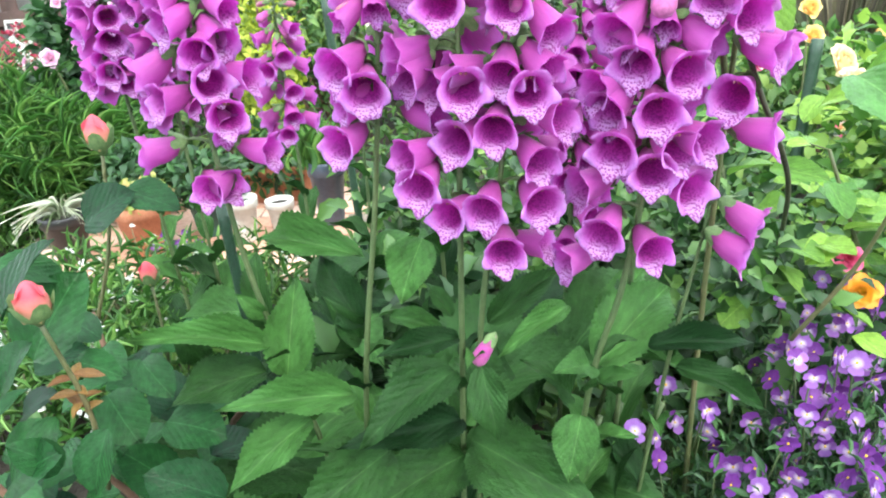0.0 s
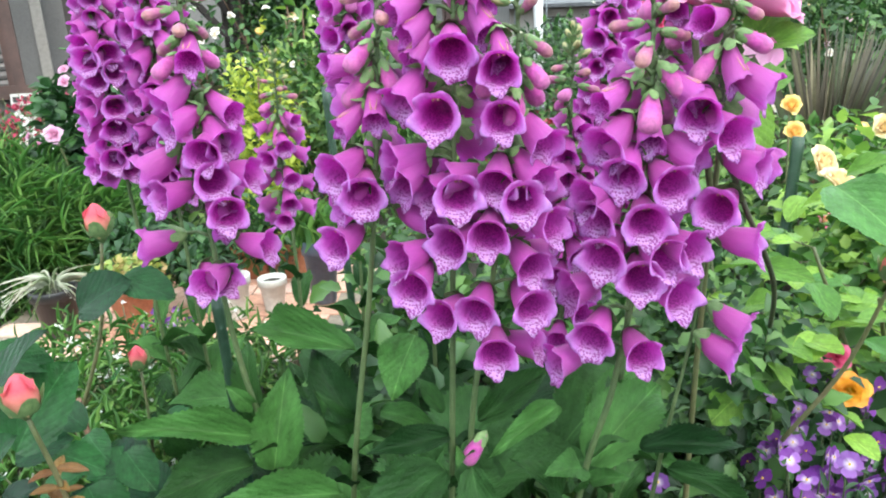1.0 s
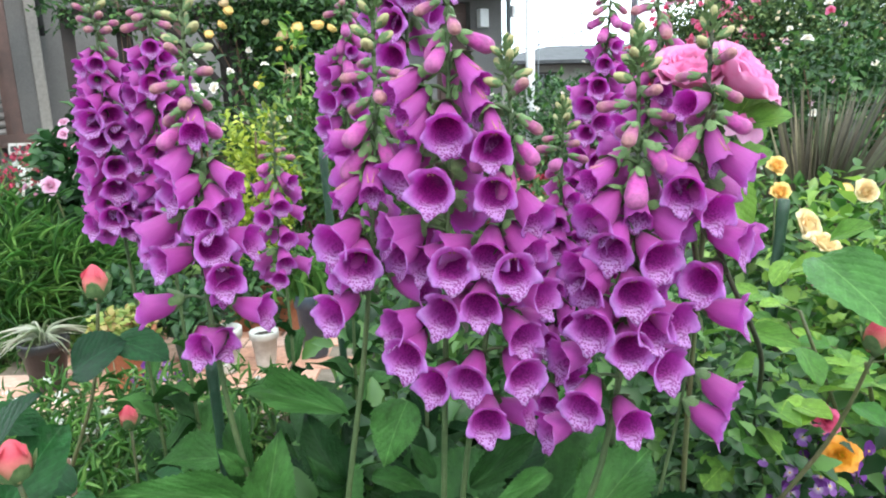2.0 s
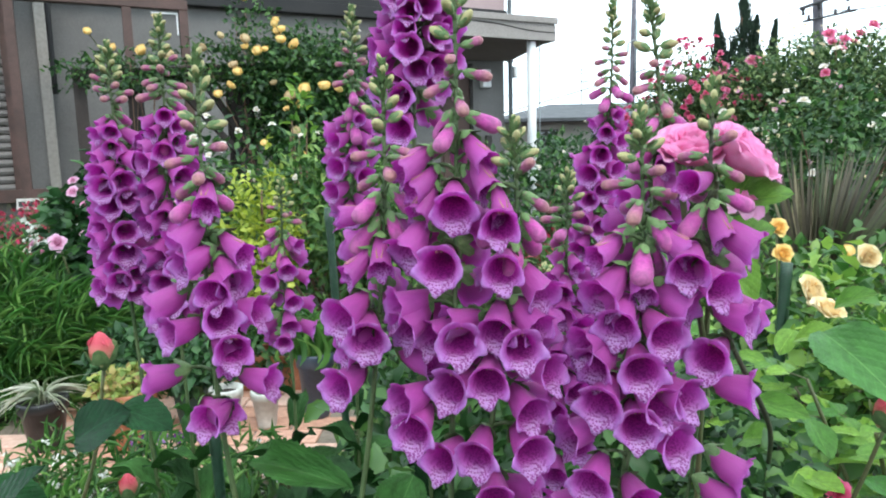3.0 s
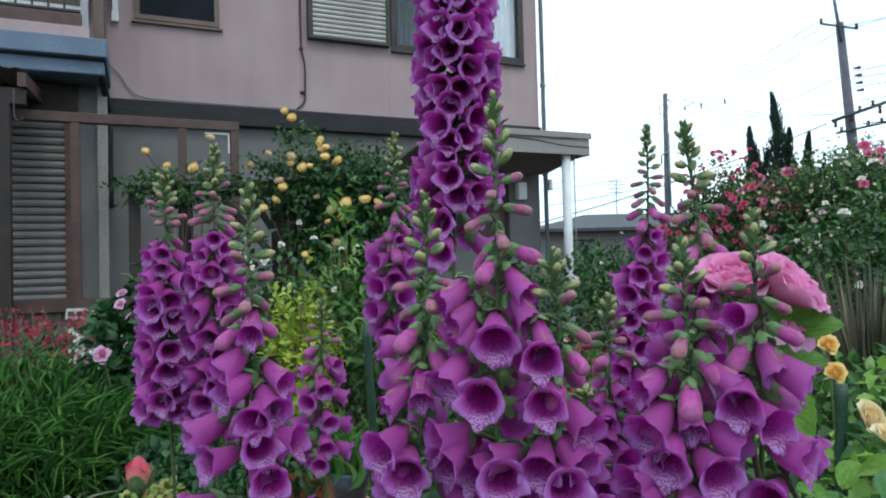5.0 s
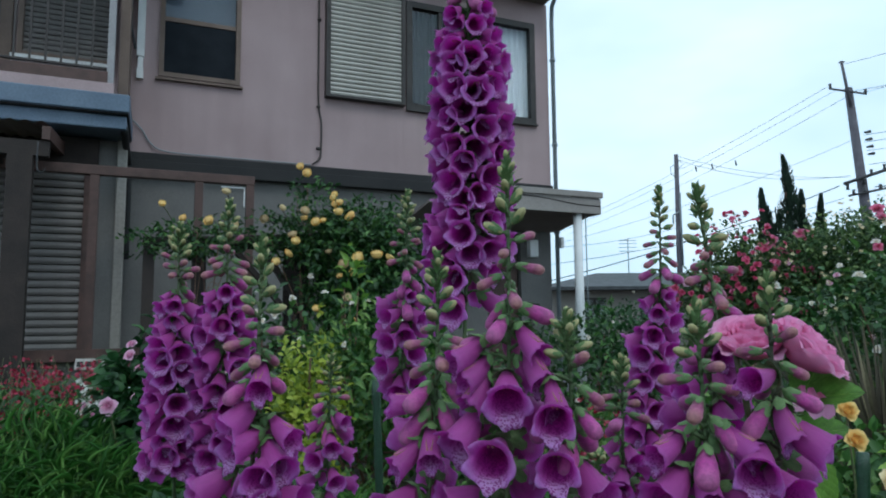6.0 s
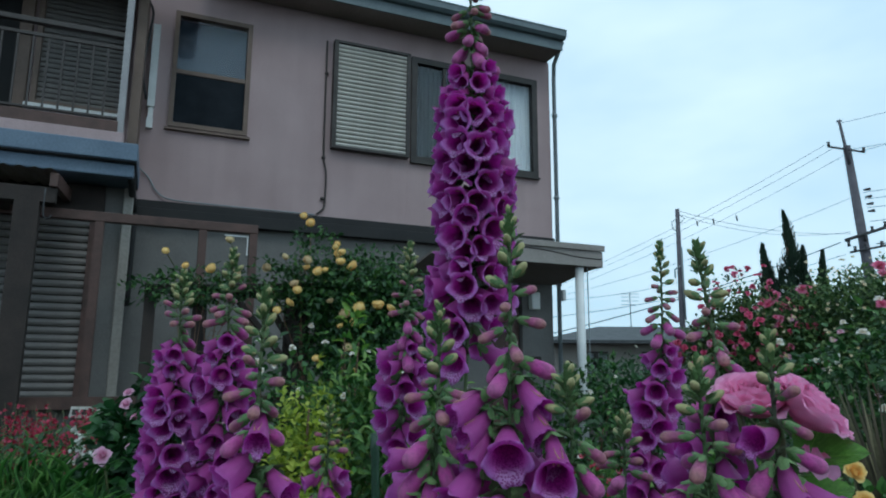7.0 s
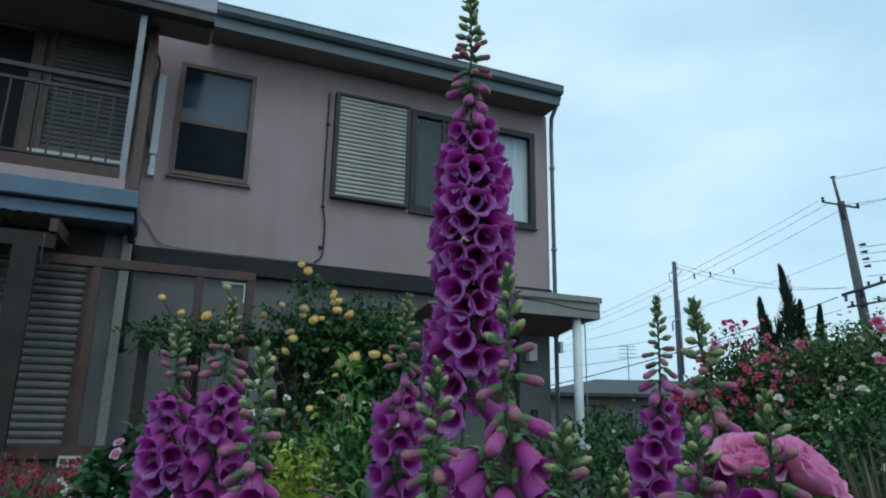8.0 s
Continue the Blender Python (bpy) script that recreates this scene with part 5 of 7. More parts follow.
for nm, rows in (("post", (-0.055, 0.055, -0.05, 0.05, -0.15, 1.50)), ("post", (-0.95, -0.86, -0.05, 0.05, -0.15, 1.50)), ("beam", (-1.15, 0.95, -0.04, 0.04, 1.501, 1.58))):
    part(nm, boxes(rows, bevel=0.006), M_DARKWOOD, AR)
for a, b in (((-0.36, 0.0, 1.50), (-0.05, 0.0, 1.02)), ((-0.62, 0.0, 1.50), (-0.05, 0.0, 0.84)), ((0.36, 0.0, 1.50), (0.05, 0.0, 1.02))):
    quick("brace", *tube([a, b], 0.032, 4), M_DARKWOOD, AR, "", False)
# tall leafy shoots in the middle distance
shrub("leafy_shrub", (-0.62, 3.4, 0.62), (0.50, 0.4, 0.36), 3200, 0.06, M_F_MID, "fresh green shrub with faded white flower heads", "shrub", aspect=0.38, seed=31, stems=9, blooms=[(BLOOM_WHITE, 22, 0.03, -0.3)])
shrub("leafy_shoots", (-0.95, 4.2, 1.0), (0.08, 0.08, 0.48), 90, 0.075, M_F_LIME, "upright bright green shoot", "shrub", aspect=0.4, seed=33, stems=4)
shrub("white_flowered_shrub", (-1.18, 3.2, 0.66), (0.26, 0.2, 0.42), 900, 0.05, M_F_ROSE, "thin shrub with small white blooms", "shrub", seed=32, stems=7, blooms=[(BLOOM_WHITE, 26, 0.04, -0.4)])
shrub("golden_shrub", (-0.76, 2.6, 0.52), (0.16, 0.16, 0.34), 1700, 0.033, M_F_GOLD, "small chartreuse golden-leaved shrub in the bed", "shrub", aspect=0.6, seed=34, stems=6)
shrub("pink_rose_bush", (-1.38, 2.58, 0.47), (0.24, 0.2, 0.40), 2600, 0.06, M_F_DARK, "dark-leaved rose bush with small pale pink buds", "rose bush", seed=35, stems=7, aspect=0.62, template=LEAF_FINE, blooms=[(BLOOM_BLUSH, 30, 0.042, 0.3), (BLOOM_WHITE, 10, 0.028, 0.2)])
PR = thing("rose_bloom_stem", (-1.40, 2.33, G), "single pale pink rose on a slender stem", "rose")
quick("stem", *tube(smooth_path([(0.05, 0.12, -0.1), (0.02, 0.05, 0.3), (0, 0, 0.52)], 10), [0.004] * 10, 6), M_ROSESTEM, PR)
put_rose(ROSE_BLUSH, PR, aim((0, -0.01, 0.54), (0.15, -1, 0.25), size=0.065))


def flower_spikes(name, n, area, height, mat, label, category, seed, size=0.02, leafy=M_F_MID, leaf=0.05, leaves=1500, heads=7, blobs=0.3, thin=1.0, narrow=0.45):
    """A bed of upright stems with small flowers near their tips, and low leaves."""
    x0, x1, y0, y1 = area
    cx, cy = (x0 + x1) / 2, (y0 + y1) / 2
    ob = thing(name, (cx, cy, G), label, category, "", "stuff")
    r = np.random.default_rng(seed)
    st, fp = [], []
    for _ in range(n):
        b = np.array([r.uniform(x0, x1) - cx, r.uniform(y0, y1) - cy, -0.08])
        h = height * r.uniform(0.55, 1.1)
        t = b + np.array([r.normal() * 0.12 * h, r.normal() * 0.12 * h, h])
        path = smooth_path([b, (b + t) / 2 + np.append(r.normal(size=2) * 0.03, 0), t], 6)
        st.append(tube(path, np.linspace(0.0035, 0.0015, 6) * thin, 4))
        for _ in range(heads):
            u = r.uniform(1 - blobs, 1.0)
            fp.append(b + (t - b) * u + r.normal(size=3) * [0.025, 0.025, 0.012])
    quick("stems", *joined(st), M_ROSESTEM, ob)
    fp = np.repeat(np.array(fp), 4, axis=0) + r.normal(size=(len(fp) * 4, 3)) * size * 0.15
    w = unit(r.normal(size=(len(fp), 3)) + [0, -0.3, 0.2])
    quick("flowers", *scatter(SPRIG, fp, w, unit(r.normal(size=(len(fp), 3)) + [0, -0.8, 0.5]), np.full(len(fp), size), np.full(len(fp), size * 0.9)), mat, ob)
    p = np.c_[r.uniform(x0 - cx, x1 - cx, leaves), r.uniform(y0 - cy, y1 - cy, leaves), r.uniform(-0.03, height * 0.72, leaves)]
    ln = leaf * r.uniform(0.6, 1.3, leaves)
    quick("leaves", *scatter(LEAF_SMALL, p, unit(r.normal(size=(leaves, 3)) + [0, 0, 0.5]), unit(r.normal(size=(leaves, 3)) * 0.6 + [0, -0.3, 0.8]), ln, ln * narrow), leafy, ob)
    return ob


flower_spikes("salvia_bed", 300, (-3.3, -1.75, 2.9, 4.6), 0.66, M_F_RED, "bed of red salvias over green leaves", "flower bed", 41, 0.022, leaves=4600, leafy=M_F_ROSE, blobs=0.6)
flower_spikes("white_flower_bed", 40, (-2.0, -1.5, 3.0, 3.5), 0.62, M_F_WHITE, "small white flowers beside the salvias", "flower bed", 42, 0.024, leaves=700)
flower_spikes("white_star_flowers", 110, (-1.0, -0.38, 0.92, 1.5), 0.27, M_F_WHITE, "airy white star flowers on thin stems", "flower bed", 43, 0.011, leafy=M_F_GRASS, leaf=0.05, leaves=3600, heads=2, blobs=0.15, narrow=0.13)
flower_spikes("red_annuals", 60, (0.0, 0.8, 3.0, 3.8), 0.50, M_F_RED, "sparse red flowers among green stems", "flower bed", 44, 0.022, leaves=1400, heads=3)

# fine grassy clump
ob = thing("grassy_clump", (-1.64, 2.3, G), "dense clump of narrow bright green leaves", "plant", "", "stuff")
r = np.random.default_rng(50)
n = 8200
p, w = crown_points(n, (0, 0, 0.06), (0.50, 0.34, 0.36), 0.6, 0.25, 51)
keep = p[:, 2] > -0.05
p, w = p[keep], w[keep]
n = len(p)
ln = r.uniform(0.07, 0.15, n)
quick("leaves", *scatter(BLADE, p, unit(w + r.normal(size=(n, 3)) * 0.5 + [0, 0, 0.5]), unit(np.c_[w[:, 0] * 0.3, w[:, 1] * 0.3 - 0.3, np.ones(n)]), ln, ln * 0.058), M_F_GRASS, ob)
quick("stems", *limbs((0, 0, -0.1), (0, 0, 0.1), (0.45, 0.3, 0.3), 16, 0.004, 52), M_STEM, ob)

# low leaves that cover the beds
ob = thing("ground_cover", (0, 3.2, G), "low mixed green leaves covering the beds", "plants", "", "stuff")
n = 26000
x, y = r.uniform(-4.6, 4.6, n), r.uniform(0.35, 7.0, n)
patio = (x > -1.45) & (x < -0.32) & (y > 1.65) & (y < 2.35)
keep = ~patio
x, y = x[keep], y[keep]
n = len(x)
z = np.abs(r.normal(size=n)) * (0.035 + 0.045 * np.clip(y - 0.5, 0, 3) / 3)
ln = r.uniform(0.03, 0.08, n) * (0.7 + 0.12 * y)
quick("leaves", *scatter(LEAF_SMALL, np.c_[x, y - 3.2, z - 0.02], unit(r.normal(size=(n, 3)) + [0, 0, 0.35]), unit(r.normal(size=(n, 3)) * 0.5 + [0, -0.25, 0.9]), ln, ln * 0.5), M_F_MID, ob)

ob = thing("undergrowth", (0.15, 1.3, G), "loose leafy undergrowth behind the foxgloves", "plants", "", "stuff")
n = 4200
x, y = r.uniform(-0.42, 0.55, n), r.uniform(-0.55, 0.75, n)
z = r.uniform(0, 1, n) ** 1.5 * (0.30 + 0.10 * np.sin(x * 9) * np.cos(y * 7))
ln = r.uniform(0.03, 0.075, n)
quick("leaves", *scatter(LEAF_FINE, np.c_[x, y, z - 0.02], unit(r.normal(size=(n, 3)) + [0, 0, 0.3]), unit(r.normal(size=(n, 3)) * 0.5 + [0, -0.3, 0.9]), ln, ln * 0.5), M_F_ROSE, ob)
# flax
M_FLAX = piece_mat("flax_blade", [(0, (0.045, 0.04, 0.028)), (0.45, (0.10, 0.082, 0.055)), (0.75, (0.075, 0.095, 0.045)), (0.92, (0.16, 0.135, 0.08)), (1, (0.34, 0.29, 0.18))], 0.5, 0.1)


def flax(x, y, label, seed, h=0.95, n=46, spread=0.34):
    ob = thing("flax_clump", (x, y, G), label, "flax plant", "flax clumps")
    q = np.random.default_rng(seed)
    vs, fs = [], []
    for k in range(n):
        a = q.uniform(0, 2 * np.pi)
        lean = abs(q.normal()) * spread * 0.62
        t = np.array([np.cos(a) * lean, np.sin(a) * lean, h * q.uniform(0.65, 1.0)])
        b = np.array([np.cos(a) * 0.06, np.sin(a) * 0.06, -0.08])
        path = smooth_path([b, (b + t) / 2 * [0.75, 0.75, 1.05], t], 8)
        side = unit(np.cross(t - b, [np.cos(a + 1.2), np.sin(a + 1.2), 0.1]))
        wd = q.uniform(0.006, 0.013) * np.array([0.9, 1, 1, 1, 0.95, 0.8, 0.5, 0.08])
        vs, fs, o = [], [], 0
        fold = np.array([np.cos(a), np.sin(a), 0])
        for p_, w_ in zip(path, wd):
            vs += [p_ - side * w_, p_ + fold * w_ * 0.5, p_ + side * w_]
        for i in range(7):
            fs += [(o + 3 * i, o + 3 * i + 1, o + 3 * i + 4, o + 3 * i + 3), (o + 3 * i + 1, o + 3 * i + 2, o + 3 * i + 5, o + 3 * i + 4)]
        quick("blade", vs, fs, M_FLAX, ob)


flax(1.60, 3.05, "bronze-green flax with stiff upright blades", 61, 0.84, 170, 0.50)

# shrubs behind on the open side
shrub("tall_rose_bush", (4.6, 8.6, 1.12), (1.55, 0.9, 1.15), 42000, 0.062, M_F_BUSH, "tall rose bush dotted with white and pink blooms", "rose bush", seed=71, stems=10, r0=0.03,
      blooms=[(BLOOM_CREAM, 260, 0.05, -0.5), (BLOOM_WHITE, 60, 0.055, -0.5), (BLOOM_BLUSH, 50, 0.065, -0.4), (BLOOM_PINK, 30, 0.14, 0.5)], lumps=0.2, shell=0.7)
shrub("red_rose_bush", (3.05, 8.9, 1.0), (0.85, 0.6, 0.95), 20000, 0.06, M_F_BUSH, "rose bush with many crimson blooms", "rose bush", seed=72, stems=8, r0=0.02,
      blooms=[(BLOOM_CRIMSON, 200, 0.08, 0.0), (BLOOM_PINK, 60, 0.085, -0.1), (BLOOM_BLUSH, 20, 0.09, -0.3)], shell=0.75)
shrub("rose_bush", (2.55, 4.6, 0.62), (0.8, 0.5, 0.62), 4200, 0.06, M_F_ROSE, "leafy rose bush with white blooms", "rose bush", seed=73, stems=8, r0=0.014, blooms=[(BLOOM_WHITE, 24, 0.06, -0.3), (BLOOM_CRIMSON, 5, 0.06, -0.2)])
shrub("hedge_shrub", (1.9, 12.2, 0.55), (0.95, 0.6, 0.62), 2600, 0.09, M_F_DARK, "dark rounded shrub by the porch", "shrub", seed=74, stems=6, r0=0.02)
shrub("garden_shrub", (0.55, 5.4, 0.5), (0.75, 0.4, 0.5), 2600, 0.06, M_F_ROSE, "mid-green shrub below the porch", "shrub", seed=75, stems=6, blooms=[(BLOOM_WHITE, 10, 0.04, -0.2)])
shrub("low_rose_bush", (1.25, 2.3, 0.32), (0.6, 0.4, 0.28), 2600, 0.05, M_F_MID, "low rose bush with small yellow blooms", "rose bush", seed=76, stems=8, blooms=[(BLOOM_YELLOW, 7, 0.05, 0.1), (BLOOM_CRIMSON, 5, 0.045, 0.1), (BLOOM_WHITE, 5, 0.04, 0.1)])

# ---------- pots on the paving ----------
def pot(name, x, y, r, h, mat, label, plant=None):
    """A tapered pot with a rolled rim and soil in it."""
    ob = thing(name, (x, y, G), label, "plant pot", "pots on the paving")
    prof = [(0.0, r * 0.62), (0.01, r * 0.68), (h * 0.78, r * 0.92), (h * 0.79, r * 1.02), (h * 0.97, r * 1.05), (h, r * 1.02), (h, r * 0.93), (h * 0.88, r * 0.90), (h * 0.86, r * 0.5)]
    vs, fs = lathe(prof, 28)
    quick("pot", vs, fs, mat, ob)
    quick("soil", *lathe([(h * 0.862, r * 0.90), (h * 0.89, r * 0.7), (h * 0.90, 0.002)], 20), M_SOIL, ob)
    if plant:
        quick("plant", *plant(h), plant.mat, ob)
    return ob


def succulents(h):
    return foliage(420, (0, 0, h + 0.01), (0.09, 0.09, 0.05), 0.022, 0.75, LEAF_SMALL, 81)


def herbs(h):
    return foliage(500, (0, 0, h + 0.05), (0.11, 0.11, 0.08), 0.04, 0.5, LEAF_SMALL, 82)


def spider(h):
    q = np.random.default_rng(83)
    n = 46
    a = q.uniform(0, 2 * np.pi, n)
    up = q.uniform(0.25, 1.6, n)
    ln = q.uniform(0.07, 0.14, n)
    w = unit(np.c_[np.cos(a), np.sin(a), up])
    return scatter(DROOPING, np.c_[0.02 * np.cos(a), 0.02 * np.sin(a), np.full(n, h * 0.9)], w, unit(np.c_[-np.cos(a), -np.sin(a), 1 / up]), ln, np.full(n, 0.0034))


def lavender(h):
    q = np.random.default_rng(84)
    n = 60
    p = np.c_[q.normal(size=n) * 0.04, q.normal(size=n) * 0.04, np.full(n, h * 0.9)]
    return scatter(BLADE, p, unit(q.normal(size=(n, 3)) * 0.25 + [0, 0, 1]), unit(q.normal(size=(n, 3))), q.uniform(0.08, 0.2, n), np.full(n, 0.008))


succulents.mat, herbs.mat, spider.mat, lavender.mat = M_F_SUCC, M_F_DARK, M_F_SPIDER, M_F_GRASS
pot("terracotta_pot", -0.965, 1.85, 0.084, 0.165, M_TERRA, "terracotta pot of reddish-green succulents", succulents)
pot("green_pot", -0.83, 1.99, 0.058, 0.13, M_GREENPOT, "dark green plastic pot", herbs)
pot("white_pot", -0.695, 1.92, 0.048, 0.14, M_WHITEPOT, "small white plastic pot")
pot("white_pot", -0.59, 1.96, 0.043, 0.115, M_WHITEPOT, "small white plastic pot with an empty rim")
pot("blue_grey_pot", -0.45, 2.04, 0.058, 0.21, M_BLUEPOT, "tall blue-grey glazed pot with lavender shoots", lavender)
pot("black_pot", -1.19, 1.82, 0.065, 0.15, M_DARKPOT, "black plastic pot with a cream-striped spider plant", spider)
pot("terracotta_pot", -1.08, 2.1, 0.07, 0.14, M_TERRA, "old terracotta pot behind the succulents", herbs)
TB = thing("trough", (-0.66, 2.35, G), "rectangular terracotta trough full of leaves", "planter")
vs, fs = lathe([(0.0, 0.096), (0.10, 0.106), (0.102, 0.118), (0.127, 0.118), (0.13, 0.115), (0.127, 0.099), (0.10, 0.098), (0.098, 0.03)], 4)
quick("trough_body", [((x * math.cos(0.785) - y * math.sin(0.785)) * 2.0, x * math.sin(0.785) + y * math.cos(0.785), z) for x, y, z in vs], fs, M_TERRA, TB, "", False)
quick("leaves", *foliage(900, (0, -0.02, 0.16), (0.19, 0.12, 0.12), 0.04, 0.5, LEAF_SMALL, 85), M_F_ROSE, TB)


# ---------- stakes ----------
def stake(name, a, b, r, label):
    a, b = np.array(a), np.array(b)
    ob = thing(name, tuple(a), label, "garden stake", "green stakes")
    n = 26
    path = [(b - a) * t for t in np.linspace(0, 1, n)]
    rad = [r * (1.12 if i % 4 == 0 else 1.0) for i in range(n)]
    quick("rod", *tube(path, rad, 10), M_STAKE, ob)


stake("garden_stake", (0.68, 1.42, -0.05), (0.722, 1.45, 0.66), 0.012, "dark green plastic-coated stake leaning among roses")
stake("garden_stake", (-0.25, 1.50, -0.05), (-0.28, 1.50, 0.80), 0.009, "dark green stake behind the foxgloves")
stake("garden_stake", (-0.255, 0.72, 0.0), (-0.265, 0.70, 0.62), 0.006, "thin green stake beside a foxglove stem")


# ---------- foxgloves ----------
def on_stem(path, z):
    i = int(np.clip(np.searchsorted(path[:, 2], z), 1, len(path) - 1))
    a, b = path[i - 1], path[i]
    t = np.clip((z - a[2]) / (b[2] - a[2] + 1e-9), 0, 1)
    return a + (b - a) * t


def foxglove(stem, bells=(), around=(), buds=None, size=1.0, label="", seed=0, leaves=10, leaf=0.11, r0=0.0033, dark=False, leaf_z=None, reach=0.009):
    """One flowering foxglove. stem: places from the ground to the tip; bells: (x, z, turn, dip) of open mouths, with a 1 behind for young ones; around: (z0, z1, count, turn, span)
    for bells wound round the stem; buds: (z0, z1, count) up to the tip."""
    r = np.random.default_rng(seed)
    x0, y0 = stem[0][0], stem[0][1]
    ob = thing("foxglove", (x0, y0, G), label, "foxglove", "foxgloves")
    off = np.array([x0, y0, G])
    path = smooth_path([np.array(p) - off for p in stem], 40)
    path = path[np.argsort(path[:, 2])]
    top = path[-1, 2]
    rad = np.interp(path[:, 2], [0, top * 0.55, top], [r0, r0 * 0.85, r0 * 0.42])
    green = [tube(path, rad, 8)]
    placed = []

    def add(mouth, way, ln, me, sub):
        foot = mouth - way * ln
        root = on_stem(path, foot[2] - 0.004)
        green.append(tube(smooth_path([root, (root + foot) / 2 + [0, 0, 0.003], foot - way * 0.002], 5), [0.0021, 0.0017, 0.0016, 0.0017, 0.002], 5))
        o = put("bell" if sub else "bud", me, ob, aim(foot, way, size=ln) @ Matrix.Rotation(r.uniform(-0.12, 0.12), 4, "Z"))
        if sub:
            put("calyx", CALYX, o)

    ln0 = 0.039 * size
    for x, z, turn, dip, *young in bells:
        s = on_stem(path, z + 0.025 - G)
        ln = ln0 * r.uniform(0.96, 1.05) * (0.9 if young else 1.0)
        yaw, dip = radians(turn), radians(dip)
        way = unit((math.sin(yaw) * math.cos(dip), -math.cos(yaw) * math.cos(dip), -math.sin(dip)))
        mouth = np.array([x - x0, s[1] - 0.006 * math.cos(yaw) - ln * math.cos(yaw) * math.cos(dip), z - G])
        add(mouth, way, ln, BELL_YOUNG if young else BELLS[r.integers(5)], True)
        placed.append(mouth)
    for z0, z1, count, turn, span in around:
        for k in range(count):
            u = (k + 0.5) / count
            z = z0 + (z1 - z0) * u - G
            a = turn + span * (((k * 0.381966) % 1.0) - 0.5)
            yaw = radians(a)
            yaw += r.normal() * 0.28
            dip = r.uniform(0.2, 0.8) if u < 0.8 else r.uniform(0.45, 0.95)
            ln = ln0 * (1.0 if u < 0.75 else 1.0 - 0.45 * (u - 0.75) / 0.25) * r.uniform(0.86, 1.08)
            way = unit((math.sin(yaw) * math.cos(dip), -math.cos(yaw) * math.cos(dip), -math.sin(dip)))
            s = on_stem(path, z + ln * 0.5)
            mouth = s + way * (ln + reach) + [0, 0, ln * 0.15]
            if any(np.linalg.norm(mouth - q) < ln * 0.52 for q in placed):
                continue
            add(mouth, way, ln, BELLS[r.integers(5)], True)
            placed.append(mouth)
    if buds:
        z0, z1, count = buds
        for k in range(count):
            u = (k + 0.5) / count
            z = z0 + (z1 - z0) * u ** 0.85 - G
            yaw = k * 2.39996 + r.normal() * 0.2
            dip = np.interp(u, [0, 0.3, 0.6, 1.0], [1.05, 0.55, -0.45, -1.1]) + r.normal() * 0.2
            ln = size * np.interp(u, [0, 0.28, 0.55, 0.75, 1.0], [0.037, 0.028, 0.019, 0.0145, 0.0085]) * r.uniform(0.92, 1.08)
            way = unit((math.sin(yaw) * math.cos(dip), -math.cos(yaw) * math.cos(dip), -math.sin(dip)))
            s = on_stem(path, z)
            ped = np.interp(u, [0, 1], [0.008, 0.001]) * size
            mouth = s + way * (ln + ped + 0.002)
            if any(np.linalg.norm(mouth - way * ln * 0.4 - q) < 0.023 * size for q in placed):
                continue
            add(mouth, way, ln, BUD_LONG if u < 0.28 else BUD_PINK if u < 0.55 else BUD_GREEN, False)
        n = 46
        u = r.random(n) ** 0.6
        a = np.arange(n) * 2.39996
        p = np.array([on_stem(path, top - 0.034 * size * (1 - v)) for v in u])
        p = p + np.c_[np.cos(a), np.sin(a), np.zeros(n)] * (0.0045 * (1 - u) + 0.0008)[:, None] * size
        w = unit(np.c_[np.cos(a) * (1.15 - u), np.sin(a) * (1.15 - u), 0.7 + 0.5 * u])
        ln = size * r.uniform(0.007, 0.012, n)
        tagged(quick("tip", *scatter(LEAF_SMALL, p, w, unit(np.c_[-np.cos(a) * 0.5, -np.sin(a) * 0.5, np.ones(n)]), ln, ln * 0.5), M_CALYX, ob), kind="stuff")
    quick("stem", *joined(green), M_DARKSTEM if dark else M_STEM, ob)
    z0, z1 = leaf_z or (0.06, 0.42)
    for k in range(leaves):
        u = (k + 0.5) / leaves
        z = z0 + (z1 - z0) * u
        a = k * 2.39996 + r.uniform(-0.3, 0.3)
        s = on_stem(path, z)
        ln = leaf * (1.25 - 0.8 * u) * r.uniform(0.8, 1.15)
        rise = 0.35 + 0.5 * u + r.normal() * 0.2
        w = np.array([math.cos(a), math.sin(a), rise])
        tip = s + unit(w) * ln
        put("leaf", FOXLEAVES[k % 3], ob, lay(s, tip, unit(np.array([-math.cos(a) * rise, -math.sin(a) * rise, 1.0])), 0.42))
    return ob


foxglove([(-0.02, 0.60, 0.06), (-0.004, 0.555, 0.42), (0.006, 0.54, 0.66), (0.012, 0.535, 0.80), (0.016, 0.535, 0.93), (0.017, 0.535, 1.062)],
         [(-0.001, 0.825, -12, 12), (0.015, 0.764, 2, 12), (0.003, 0.724, -35, 8), (-0.038, 0.711, -50, 8), (-0.027, 0.688, -22, 17), (-0.006, 0.662, -32, 8), (-0.013, 0.764, -50, 16), (-0.041, 0.788, -65, 11), (-0.031, 0.83, -50, 46), (-0.034, 0.77, -48, 28), (-0.032, 0.896, -62, 31, 1), (-0.023, 0.879, -55, 38, 1), (-0.019, 0.86, -50, 52, 1), (0.042, 0.901, 50, 45, 1), (0.043, 0.879, 42, 56, 1), (0.013, 0.866, 0, 32)],
         [(0.72, 0.90, 9, 180, 160)], (0.895, 1.062, 27), 1.0, "foxglove spike with open magenta spotted bells and green tip buds", 101, 9, 0.085)
